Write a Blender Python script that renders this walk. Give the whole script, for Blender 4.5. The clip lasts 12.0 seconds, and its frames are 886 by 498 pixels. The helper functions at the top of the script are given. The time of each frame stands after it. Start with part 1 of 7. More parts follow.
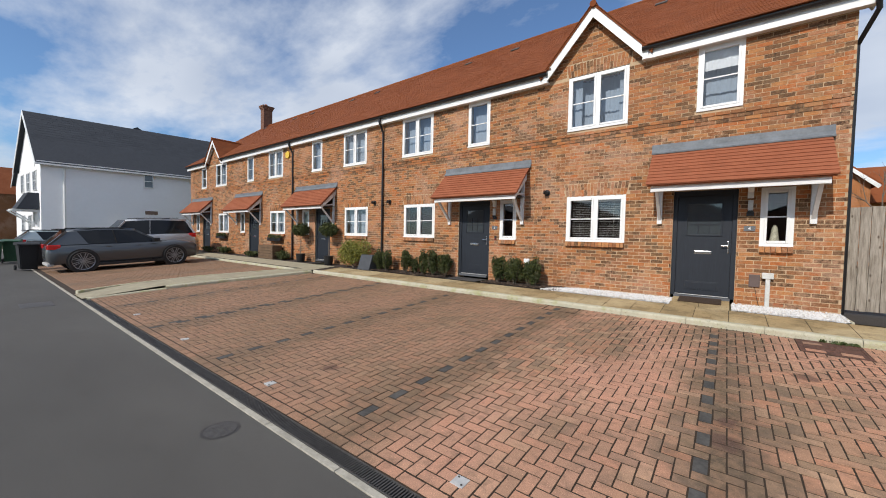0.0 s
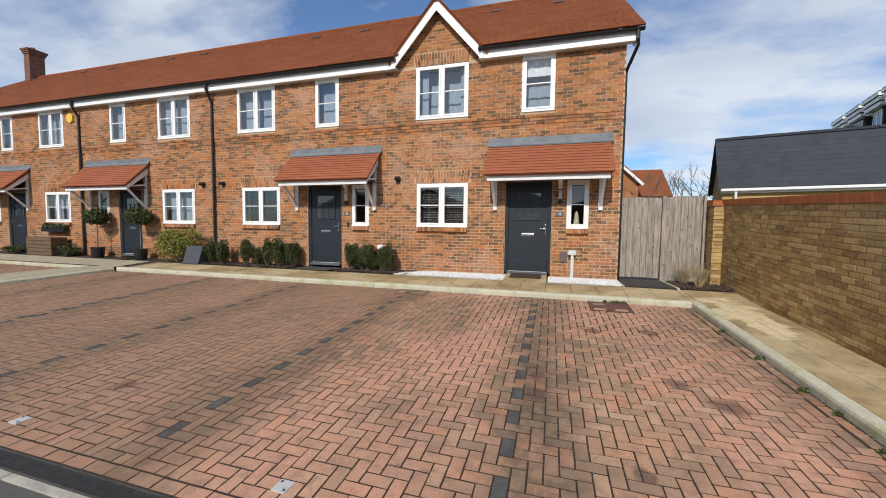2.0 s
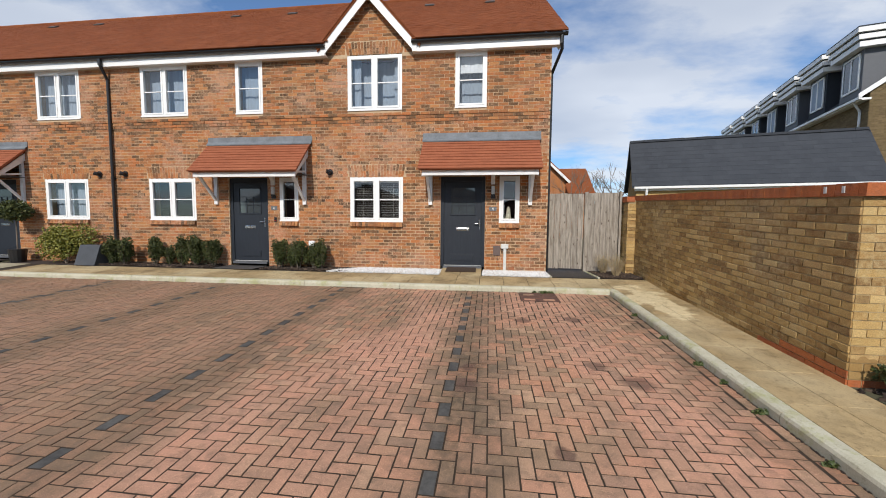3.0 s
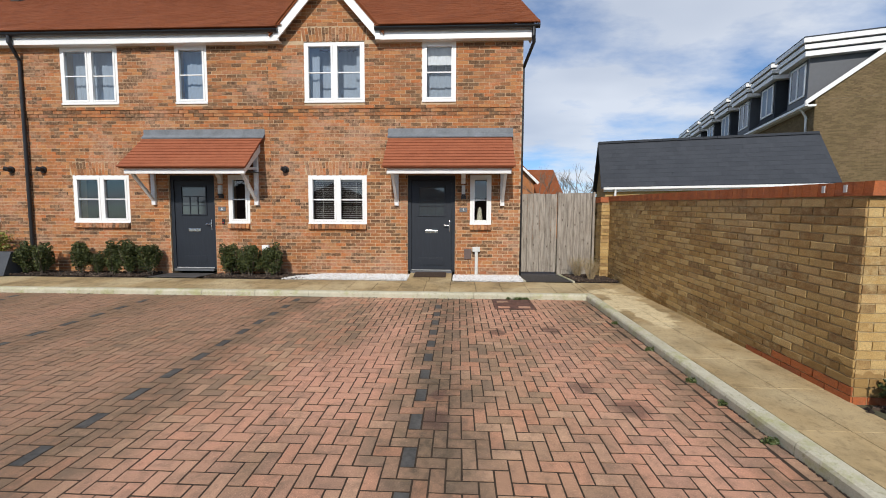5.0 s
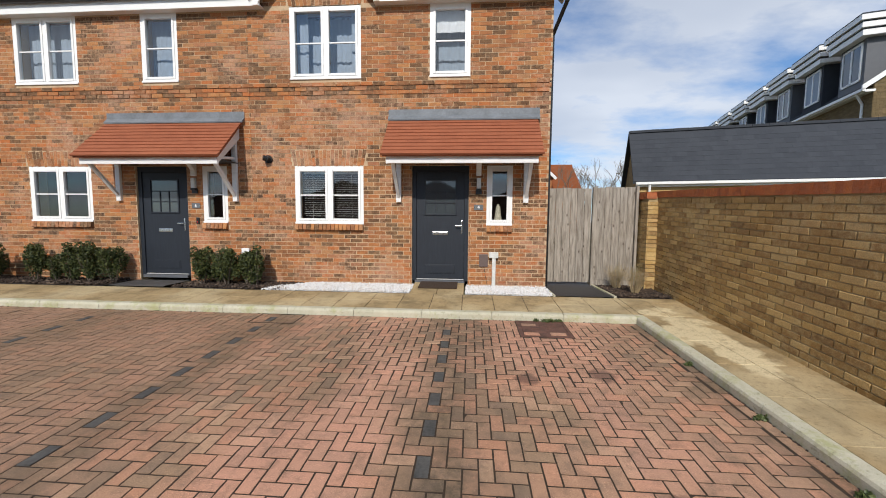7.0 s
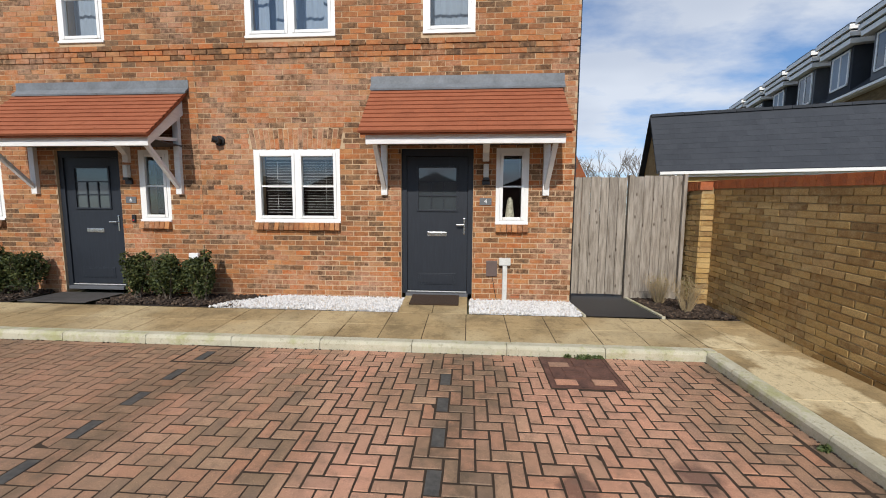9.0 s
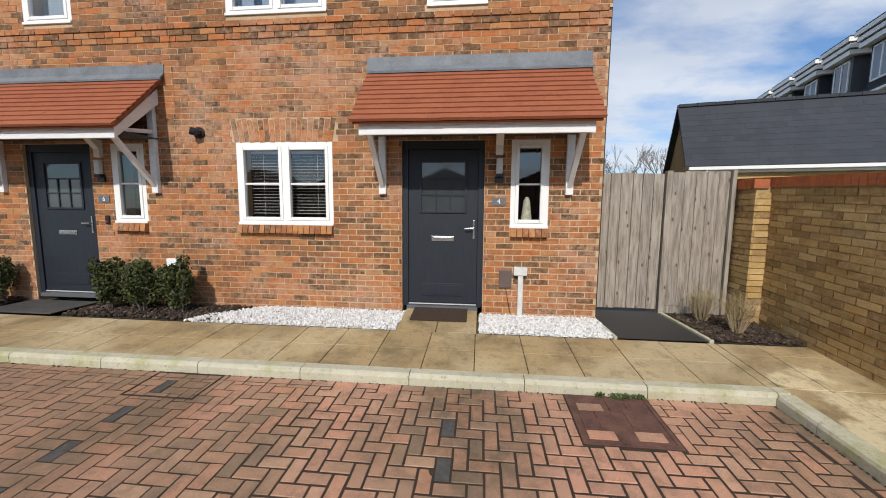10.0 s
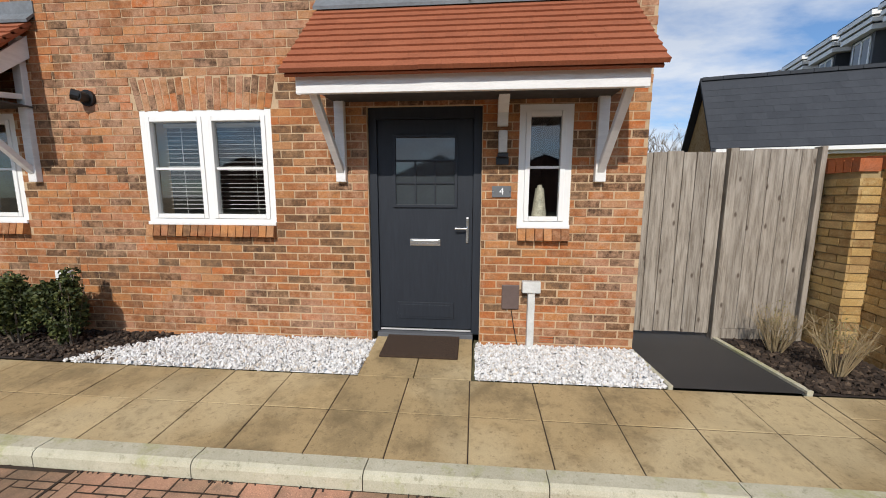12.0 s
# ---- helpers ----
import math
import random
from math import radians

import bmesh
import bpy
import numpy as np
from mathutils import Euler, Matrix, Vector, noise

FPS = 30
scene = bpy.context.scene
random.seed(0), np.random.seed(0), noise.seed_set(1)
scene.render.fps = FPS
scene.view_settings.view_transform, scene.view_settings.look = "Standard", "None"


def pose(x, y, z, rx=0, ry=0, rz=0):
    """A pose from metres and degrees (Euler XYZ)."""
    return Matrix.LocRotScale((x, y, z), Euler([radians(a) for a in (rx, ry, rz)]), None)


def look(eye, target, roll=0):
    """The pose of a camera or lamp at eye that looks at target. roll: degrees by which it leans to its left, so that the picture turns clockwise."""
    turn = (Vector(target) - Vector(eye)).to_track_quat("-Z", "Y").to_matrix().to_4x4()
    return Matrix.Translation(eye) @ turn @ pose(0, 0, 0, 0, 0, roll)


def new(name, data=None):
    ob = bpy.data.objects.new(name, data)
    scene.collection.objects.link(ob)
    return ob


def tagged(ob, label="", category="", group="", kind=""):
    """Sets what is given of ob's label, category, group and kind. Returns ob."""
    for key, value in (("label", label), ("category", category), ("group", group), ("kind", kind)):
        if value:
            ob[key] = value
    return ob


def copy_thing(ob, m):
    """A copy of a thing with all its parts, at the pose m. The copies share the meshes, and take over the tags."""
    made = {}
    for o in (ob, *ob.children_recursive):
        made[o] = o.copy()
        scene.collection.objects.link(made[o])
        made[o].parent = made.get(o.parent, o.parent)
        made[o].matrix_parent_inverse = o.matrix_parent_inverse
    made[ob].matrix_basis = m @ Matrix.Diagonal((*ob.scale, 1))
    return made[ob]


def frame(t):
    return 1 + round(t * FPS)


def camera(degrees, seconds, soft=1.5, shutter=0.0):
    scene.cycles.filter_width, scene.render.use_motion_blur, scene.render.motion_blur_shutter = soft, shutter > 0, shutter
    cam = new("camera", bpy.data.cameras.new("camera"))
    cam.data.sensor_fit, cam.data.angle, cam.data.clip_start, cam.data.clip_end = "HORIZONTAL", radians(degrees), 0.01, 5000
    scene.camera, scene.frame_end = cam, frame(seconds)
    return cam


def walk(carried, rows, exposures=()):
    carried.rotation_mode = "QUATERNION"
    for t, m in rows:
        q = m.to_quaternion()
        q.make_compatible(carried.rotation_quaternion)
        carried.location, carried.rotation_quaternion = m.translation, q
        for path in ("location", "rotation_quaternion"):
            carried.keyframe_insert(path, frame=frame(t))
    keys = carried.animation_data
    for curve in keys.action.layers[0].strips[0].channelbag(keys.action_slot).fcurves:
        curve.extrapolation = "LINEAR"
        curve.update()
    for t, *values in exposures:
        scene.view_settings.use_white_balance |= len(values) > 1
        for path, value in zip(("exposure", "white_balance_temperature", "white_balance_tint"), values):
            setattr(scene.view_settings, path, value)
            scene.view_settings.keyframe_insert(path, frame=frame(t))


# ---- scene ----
cam = camera(100.7, 12.0, soft=1.0)
PATH = [
    (0, (0.133, -0.969, 1.591), (-1.086, 0.616, 1.519), 1.2),
    (0.5, (0.177, -0.915, 1.597), (-0.913, 0.76, 1.517), 1.0),
    (1, (0.213, -0.857, 1.574), (-0.73, 0.904, 1.478), 1.0),
    (1.5, (0.26, -0.806, 1.553), (-0.495, 1.043, 1.449), 0.9),
    (2, (0.306, -0.755, 1.537), (-0.258, 1.16, 1.414), 0.7),
    (2.5, (0.348, -0.72, 1.527), (-0.051, 1.235, 1.4), 0.7),
    (3, (0.383, -0.684, 1.513), (0.139, 1.296, 1.371), 0.5),
    (3.5, (0.457, -0.635, 1.521), (0.327, 1.353, 1.35), 0.4),
    (5.3, (0.325, 0.033, 1.537), (0.264, 2.028, 1.403), 0.4),
    (5.5, (0.305, 0.153, 1.529), (0.26, 2.147, 1.381), 0.5),
    (6, (0.319, 0.533, 1.56), (0.223, 2.524, 1.39), 0.5),
    (6.5, (0.325, 0.847, 1.571), (0.173, 2.832, 1.378), 0.5),
    (7, (0.328, 1.214, 1.603), (0.182, 3.203, 1.448), 0.5),
    (7.2, (0.328, 1.362, 1.604), (0.19, 3.351, 1.446), 0.5),
    (9, (0.238, 2.618, 1.671), (0.100, 4.604, 1.478), 0.4),
    (9.5, (0.247, 2.964, 1.721), (0.078, 4.948, 1.528), 0.2),
    (10, (0.245, 3.315, 1.744), (0.049, 5.294, 1.529), 0.5),
    (10.5, (0.230, 3.675, 1.762), (0.065, 5.656, 1.549), 0.4),
    (11, (0.245, 4.028, 1.758), (0.090, 6.008, 1.525), 0.3),
    (11.5, (0.262, 4.330, 1.789), (0.067, 6.304, 1.527), 0.3),
    (12, (0.241, 4.589, 1.793), (0.070, 6.562, 1.514), 0.2),
]
walk(cam, [(t, look(eye, target, roll)) for t, eye, target, roll in PATH])

# ---- world and light ----
EXPO = -0.15
scene.view_settings.exposure = EXPO
SUN_ELEV, SUN_OFF = radians(38), radians(5)
sun_dir = Vector((-math.sin(SUN_OFF) * math.cos(SUN_ELEV), -math.cos(SUN_OFF) * math.cos(SUN_ELEV), math.sin(SUN_ELEV)))
sun = new("sun", bpy.data.lights.new("sun", "SUN"))
sun.data.energy, sun.data.angle, sun.data.color = 4.1, radians(0.6), (1.0, 0.94, 0.86)
sun.matrix_world = look(sun_dir * 50, (0, 0, 0))

world = bpy.data.worlds.new("world")
scene.world = world
world.use_nodes = True
wt = world.node_tree
wt.nodes.clear()


def node(tree, kind, **values):
    n = tree.nodes.new(kind)
    for k, v in values.items():
        if k in n.inputs:
            n.inputs[k].default_value = v
        else:
            setattr(n, k, v)
    return n


def ramp(tree, fac, stops, mode="LINEAR"):
    n = tree.nodes.new("ShaderNodeValToRGB")
    n.color_ramp.interpolation = mode
    el = n.color_ramp.elements
    while len(el) < len(stops):
        el.new(0.5)
    for e, (p, c) in zip(el, stops):
        e.position = p
        e.color = (*c, 1) if not isinstance(c, (int, float)) else (c, c, c, 1)
    tree.links.new(fac, n.inputs[0])
    return n.outputs[0]


def mix(tree, fac, a, b, mode="MIX"):
    n = tree.nodes.new("ShaderNodeMix")
    n.data_type, n.blend_type = "RGBA", mode
    for sock, v in ((n.inputs[0], fac), (n.inputs[6], a), (n.inputs[7], b)):
        if isinstance(v, (int, float)):
            sock.default_value = v
        elif isinstance(v, tuple):
            sock.default_value = (*v, 1)
        else:
            tree.links.new(v, sock)
    return n.outputs[2]


def calc(tree, op, a, b=0.0, c=0.0):
    n = tree.nodes.new("ShaderNodeMath")
    n.operation = op
    for sock, v in zip(n.inputs, (a, b, c)):
        if isinstance(v, (int, float)):
            sock.default_value = v
        else:
            tree.links.new(v, sock)
    return n.outputs[0]


def noisy(tree, vec, scale, detail=4.0, rough=0.55, stretch=(1, 1, 1), shift=(0, 0, 0)):
    m = node(tree, "ShaderNodeMapping")
    m.inputs["Scale"].default_value = stretch
    m.inputs["Location"].default_value = shift
    tree.links.new(vec, m.inputs[0])
    n = node(tree, "ShaderNodeTexNoise", Scale=scale, Detail=detail, Roughness=rough)
    tree.links.new(m.outputs[0], n.inputs["Vector"])
    return n.outputs[0]


sky = node(wt, "ShaderNodeTexSky", sky_type="NISHITA", sun_disc=False)
sky.sun_elevation, sky.sun_rotation = SUN_ELEV, math.pi + SUN_OFF
sky.air_density, sky.dust_density, sky.ozone_density = 1.0, 0.6, 1.5
tc = node(wt, "ShaderNodeTexCoord")
sep = node(wt, "ShaderNodeSeparateXYZ")
wt.links.new(tc.outputs["Generated"], sep.inputs[0])
up = calc(wt, "ADD", calc(wt, "MAXIMUM", sep.outputs[2], 0.0), 0.22)
comb = node(wt, "ShaderNodeCombineXYZ")
wt.links.new(calc(wt, "DIVIDE", sep.outputs[0], up), comb.inputs[0])
wt.links.new(calc(wt, "DIVIDE", sep.outputs[1], up), comb.inputs[1])
cl1 = noisy(wt, comb.outputs[0], 0.95, 7, 0.58, (1.0, 1.5, 1), (3.1, 1.7, 0))
cl2 = noisy(wt, comb.outputs[0], 0.6, 4, 0.5, (1.0, 1.6, 1), (9.4, 5.2, 0))
cover = ramp(wt, cl1, [(0.41, 0.04), (0.58, 0.97)])
shade = ramp(wt, cl2, [(0.44, (9.8, 10.4, 11.4)), (0.68, (6.4, 7.2, 8.7))])
clear_sky = mix(wt, 1.0, sky.outputs[0], (1.02, 1.38, 1.74), "MULTIPLY")
skycol = mix(wt, calc(wt, "MULTIPLY", cover, 0.9), clear_sky, shade)
bg = node(wt, "ShaderNodeBackground", Strength=0.088)
wt.links.new(skycol, bg.inputs[0])
wo = node(wt, "ShaderNodeOutputWorld")
wt.links.new(bg.outputs[0], wo.inputs[0])


# ---- materials ----
def material(name):
    m = bpy.data.materials.new(name)
    m.use_nodes = True
    t = m.node_tree
    b = t.nodes["Principled BSDF"]
    g = node(t, "ShaderNodeTexCoord")
    return m, t, b, g.outputs["Object"]


def bump(t, b, height, strength=0.3, dist=0.01):
    n = node(t, "ShaderNodeBump", Strength=strength, Distance=dist)
    t.links.new(height, n.inputs["Height"])
    t.links.new(n.outputs[0], b.inputs["Normal"])


def place(t):
    """World position, so that joined and single pieces share one pattern."""
    return node(t, "ShaderNodeNewGeometry").outputs["Position"]


def each(t):
    """A random number for each piece, joined or single."""
    g = node(t, "ShaderNodeNewGeometry").outputs["Random Per Island"]
    o = node(t, "ShaderNodeObjectInfo").outputs["Random"]
    return calc(t, "FRACT", calc(t, "ADD", g, o))


def simple(name, col, rough=0.6, metal=0.0, vary=0.12, scale=6.0, bumps=0.15, spec=0.5, stretch=(1, 1, 1), dist=0.004):
    m, t, b, obj = material(name)
    n = noisy(t, obj, scale, 5, 0.6, stretch)
    n2 = noisy(t, obj, scale * 7, 4, 0.6, stretch)
    c1 = tuple(max(0, x * (1 - vary * 1.6)) for x in col)
    c2 = tuple(min(1, x * (1 + vary * 1.6)) for x in col)
    c = ramp(t, calc(t, "ADD", calc(t, "MULTIPLY", n, 0.6), calc(t, "MULTIPLY", n2, 0.4)), [(0.3, c1), (0.7, c2)])
    t.links.new(c, b.inputs["Base Color"])
    b.inputs["Roughness"].default_value, b.inputs["Metallic"].default_value = rough, metal
    b.inputs["Specular IOR Level"].default_value = spec
    if bumps:
        bump(t, b, n2, bumps, dist)
    return m


def brick_material(name, stops, rough=0.85, patch=None, wash=0.27, damp=0.0, dark=0.55, bloom=(0.56, 0.34, 0.23)):
    """Bricks: one colour each, with grain and pale bloom in broad patches."""
    m, t, b, obj = material(name)
    p = place(t)
    base = ramp(t, each(t), stops, "CONSTANT")
    n1 = noisy(t, p, 0.9, 4, 0.6)
    n2 = noisy(t, p, 18, 5, 0.7)
    n3 = noisy(t, p, 90, 3, 0.6)
    n4 = noisy(t, p, 7, 3, 0.6, (1, 1, 2.2), (7, 1, 3))
    base = mix(t, ramp(t, n4, [(0.50, 0.0), (0.72, dark)]), base, (0.115, 0.070, 0.045))
    c = mix(t, ramp(t, n2, [(0.35, 0.0), (0.75, 0.6)]), base, patch or (0.50, 0.27, 0.12))
    c = mix(t, ramp(t, noisy(t, p, 1.3, 5, 0.65, (1, 1, 1.6), (5, 5, 1)), [(0.52, 0.0), (0.66, wash * 1.3)]), c, (0.13, 0.075, 0.045))
    c = mix(t, ramp(t, calc(t, "ADD", calc(t, "MULTIPLY", n1, 0.6), calc(t, "MULTIPLY", n2, 0.4)), [(0.50, 0.0), (0.62, wash * 2.0)]), c, bloom)
    c = mix(t, 1.0, c, ramp(t, n3, [(0.25, 0.66), (0.75, 1.10)]), "MULTIPLY")
    if damp:
        s = node(t, "ShaderNodeSeparateXYZ")
        t.links.new(p, s.inputs[0])
        low = calc(t, "ADD", s.outputs[2], calc(t, "MULTIPLY", n1, 1.5))
        c = mix(t, ramp(t, low, [(0.45, 0.0), (0.50, damp), (1.75, damp), (2.05, 0.0)]), c, (0.23, 0.130, 0.043))
    t.links.new(c, b.inputs["Base Color"])
    b.inputs["Roughness"].default_value = rough
    b.inputs["Specular IOR Level"].default_value = 0.25
    bump(t, b, calc(t, "ADD", n2, calc(t, "MULTIPLY", n3, 0.5)), 0.7, 0.008)
    return m


RED = brick_material("red_multi_brick", [
    (0.0, (0.43, 0.150, 0.050)), (0.16, (0.33, 0.115, 0.042)), (0.30, (0.48, 0.200, 0.070)), (0.42, (0.25, 0.095, 0.040)),
    (0.55, (0.38, 0.155, 0.08)), (0.61, (0.105, 0.052, 0.028)), (0.72, (0.42, 0.20, 0.09)), (0.78, (0.070, 0.038, 0.024)),
    (0.86, (0.47, 0.135, 0.038)), (0.94, (0.14, 0.085, 0.05))])
BUFF = brick_material("buff_brick", [
    (0.0, (0.50, 0.315, 0.115)), (0.2, (0.39, 0.230, 0.082)), (0.4, (0.59, 0.395, 0.165)), (0.6, (0.32, 0.182, 0.068)),
    (0.8, (0.51, 0.325, 0.14)), (0.93, (0.25, 0.142, 0.058))], patch=(0.58, 0.42, 0.18), wash=0.16, damp=0.65, dark=0.2, bloom=(0.62, 0.50, 0.29))
MORTAR = simple("mortar", (0.48, 0.345, 0.215), 0.95, vary=0.15, scale=9, bumps=0.4)
MORTAR_BUFF = simple("buff_mortar", (0.36, 0.27, 0.14), 0.95, vary=0.15, scale=9, bumps=0.4)
# the buff brick again, much darker, for the dormer building
BUFF_DARK = brick_material("darker_buff_brick", [(0.0, (0.20, 0.145, 0.07)), (0.35, (0.16, 0.115, 0.055)), (0.7, (0.24, 0.17, 0.085))], wash=0.05, patch=(0.2, 0.15, 0.08))
COPING = brick_material("red_coping_brick", [(0.0, (0.48, 0.140, 0.045)), (0.4, (0.42, 0.120, 0.040)), (0.75, (0.53, 0.165, 0.052))], wash=0.05, patch=(0.4, 0.14, 0.07))


def paver_material():
    m, t, b, obj = material("red_block_paving")
    p = place(t)
    base = ramp(t, each(t), [(0.0, (0.36, 0.205, 0.125)), (0.22, (0.31, 0.19, 0.118)), (0.42, (0.41, 0.215, 0.13)), (0.60, (0.28, 0.18, 0.11)),
                             (0.74, (0.40, 0.25, 0.155)), (0.86, (0.225, 0.150, 0.098)), (0.95, (0.41, 0.205, 0.12))], "CONSTANT")
    s = node(t, "ShaderNodeSeparateXYZ")
    t.links.new(p, s.inputs[0])
    x, y = s.outputs[0], s.outputs[1]
    # tyre-cleaned paler lanes and grimy strips beside each bay line
    ph = calc(t, "FRACT", calc(t, "DIVIDE", calc(t, "ADD", x, 22.84), 2.56))
    wob = calc(t, "MULTIPLY", calc(t, "SUBTRACT", noisy(t, p, 1.6, 4, 0.6), 0.5), 0.55)
    dist = calc(t, "ABSOLUTE", calc(t, "SUBTRACT", calc(t, "ADD", ph, wob), 0.5))
    near_line = ramp(t, dist, [(0.26, 0.0), (0.47, 1.0)])
    grime = ramp(t, noisy(t, p, 1.1, 5, 0.62, (1, 0.45, 1), (4, 2, 0)), [(0.38, 0.0), (0.66, 1.0)])
    dirt = calc(t, "MULTIPLY", calc(t, "MAXIMUM", calc(t, "MULTIPLY", near_line, 0.80), calc(t, "MULTIPLY", grime, 0.52)), 0.95)
    dist2 = calc(t, "ABSOLUTE", calc(t, "SUBTRACT", calc(t, "ADD", ph, calc(t, "MULTIPLY", wob, 0.12)), 0.5))
    seam = calc(t, "MULTIPLY", ramp(t, dist2, [(0.40, 0.0), (0.46, 1.0)]), ramp(t, noisy(t, p, 1.4, 4, 0.6, (1, 0.6, 1), (8, 3, 0)), [(0.36, 0.0), (0.58, 0.9)]))
    dirt = calc(t, "MAXIMUM", dirt, seam)
    c = mix(t, calc(t, "MULTIPLY", dirt, ramp(t, noisy(t, p, 11, 4, 0.7, (1, 1, 1), (6, 1, 2)), [(0.36, 0.5), (0.60, 1.0)])), base, (0.080, 0.060, 0.038))
    pink = ramp(t, noisy(t, p, 0.9, 3, 0.5, (1, 0.5, 1), (1, 7, 0)), [(0.38, 0.0), (0.62, 0.58)])
    c = mix(t, calc(t, "MULTIPLY", pink, calc(t, "SUBTRACT", 1.0, near_line)), c, (0.51, 0.265, 0.18))
    # blocks grow browner and darker towards -x
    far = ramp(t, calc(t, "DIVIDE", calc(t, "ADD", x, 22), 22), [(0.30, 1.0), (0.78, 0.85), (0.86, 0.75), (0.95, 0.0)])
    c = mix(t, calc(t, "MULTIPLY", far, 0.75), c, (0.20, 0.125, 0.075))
    for ox, oy, r in ((0.88, 4.62, 0.16), (1.80, 2.86, 0.21), (0.18, 2.62, 0.2), (0.20, 3.0, 0.13), (0.92, 1.75, 0.1), (1.62, 4.75, 0.2), (1.5, 3.2, 0.15), (-3.6, 1.7, 0.13)):
        v = node(t, "ShaderNodeVectorMath", operation="DISTANCE")
        t.links.new(p, v.inputs[0])
        v.inputs[1].default_value = (ox, oy, -0.12 + 0.052 * oy)
        d = calc(t, "ADD", v.outputs["Value"], calc(t, "MULTIPLY", calc(t, "SUBTRACT", noisy(t, p, 9, 3, 0.6), 0.5), 0.16))
        c = mix(t, ramp(t, d, [(r * 0.45, 0.7), (r * 0.8, 0.0)]), c, (0.085, 0.045, 0.035))
    blot = ramp(t, noisy(t, p, 8, 5, 0.7), [(0.48, 0.0), (0.72, 0.65)])
    c = mix(t, blot, c, (0.12, 0.085, 0.06))
    n3 = noisy(t, p, 240, 2, 0.6)
    speck = ramp(t, n3, [(0.28, 0.75), (0.5, 1.15), (0.66, 1.35), (0.70, 2.3)])
    c = mix(t, 1.0, c, speck, "MULTIPLY")
    t.links.new(c, b.inputs["Base Color"])
    t.links.new(ramp(t, dirt, [(0.0, 0.82), (1.0, 0.6)]), b.inputs["Roughness"])
    b.inputs["Specular IOR Level"].default_value = 0.3
    bump(t, b, calc(t, "ADD", noisy(t, p, 60, 4, 0.7), n3), 0.35, 0.004)
    return m


PAVER = paver_material()
CHARCOAL = simple("charcoal_block", (0.066, 0.063, 0.057), 0.7, vary=0.4, scale=5, bumps=0.3)
JOINT = simple("joint_sand", (0.036, 0.022, 0.012), 0.95, vary=0.3, scale=12, bumps=0.4)


def slab_material():
    m, t, b, obj = material("buff_paving_slab")
    p = place(t)
    tone = ramp(t, each(t), [(0.0, (0.40, 0.29, 0.148)), (0.5, (0.35, 0.255, 0.13)), (1.0, (0.43, 0.315, 0.162))])
    stain = ramp(t, noisy(t, p, 2.3, 6, 0.68), [(0.45, 0.0), (0.66, 0.8)])
    c = mix(t, stain, tone, (0.17, 0.125, 0.065))
    c = mix(t, ramp(t, noisy(t, p, 0.8, 3, 0.5, (1, 1, 1), (2, 9, 0)), [(0.5, 0.0), (0.62, 0.6)]), c, (0.52, 0.42, 0.25))
    # a paler stretch with a ragged edge beside the garden wall
    v = node(t, "ShaderNodeVectorMath", operation="DISTANCE")
    mp = node(t, "ShaderNodeMapping")
    mp.inputs["Scale"].default_value = (2.6, 0.8, 1)
    t.links.new(p, mp.inputs[0])
    t.links.new(mp.outputs[0], v.inputs[0])
    v.inputs[1].default_value = (3.08 * 2.6, 5.75 * 0.8, 0.2)
    d = calc(t, "ADD", v.outputs["Value"], calc(t, "MULTIPLY", calc(t, "SUBTRACT", noisy(t, p, 2.2, 4, 0.6), 0.5), 2.6))
    c = mix(t, ramp(t, d, [(0.70, 0.85), (0.95, 0.0)]), c, (0.66, 0.55, 0.34))
    c = mix(t, ramp(t, noisy(t, p, 6, 5, 0.75, (1, 1, 1), (2, 2, 2)), [(0.52, 0.0), (0.70, 0.6)]), c, (0.16, 0.115, 0.06))
    c = mix(t, ramp(t, noisy(t, p, 30, 5, 0.8), [(0.55, 0.0), (0.68, 0.7)]), c, (0.15, 0.11, 0.06))
    c = mix(t, 1.0, c, ramp(t, noisy(t, p, 300, 2, 0.5), [(0.3, 0.85), (0.7, 1.12)]), "MULTIPLY")
    t.links.new(c, b.inputs["Base Color"])
    b.inputs["Roughness"].default_value, b.inputs["Specular IOR Level"].default_value = 0.85, 0.25
    bump(t, b, noisy(t, p, 120, 3, 0.6), 0.25, 0.002)
    return m


SLAB = slab_material()


def kerb_material():
    m, t, b, obj = material("concrete_kerb")
    p = place(t)
    c = ramp(t, noisy(t, p, 5, 5, 0.6), [(0.3, (0.42, 0.39, 0.28)), (0.7, (0.54, 0.51, 0.39))])
    s = node(t, "ShaderNodeSeparateXYZ")
    t.links.new(p, s.inputs[0])
    moss = ramp(t, noisy(t, p, 3.2, 6, 0.75, (1, 1, 1), (5, 0, 0)), [(0.50, 0.0), (0.64, 0.7)])
    c = mix(t, moss, c, (0.33, 0.33, 0.13))
    c = mix(t, ramp(t, noisy(t, p, 22, 5, 0.8), [(0.56, 0.0), (0.68, 0.6)]), c, (0.16, 0.15, 0.08))
    c = mix(t, 1.0, c, ramp(t, noisy(t, p, 160, 3, 0.6), [(0.3, 0.85), (0.7, 1.1)]), "MULTIPLY")
    t.links.new(c, b.inputs["Base Color"])
    b.inputs["Roughness"].default_value = 0.85
    bump(t, b, noisy(t, p, 80, 3, 0.6), 0.2, 0.003)
    return m


KERB = kerb_material()
DRAIN_EDGE = simple("grey_concrete_edge", (0.37, 0.345, 0.285), 0.9, vary=0.2, scale=7, bumps=0.4)


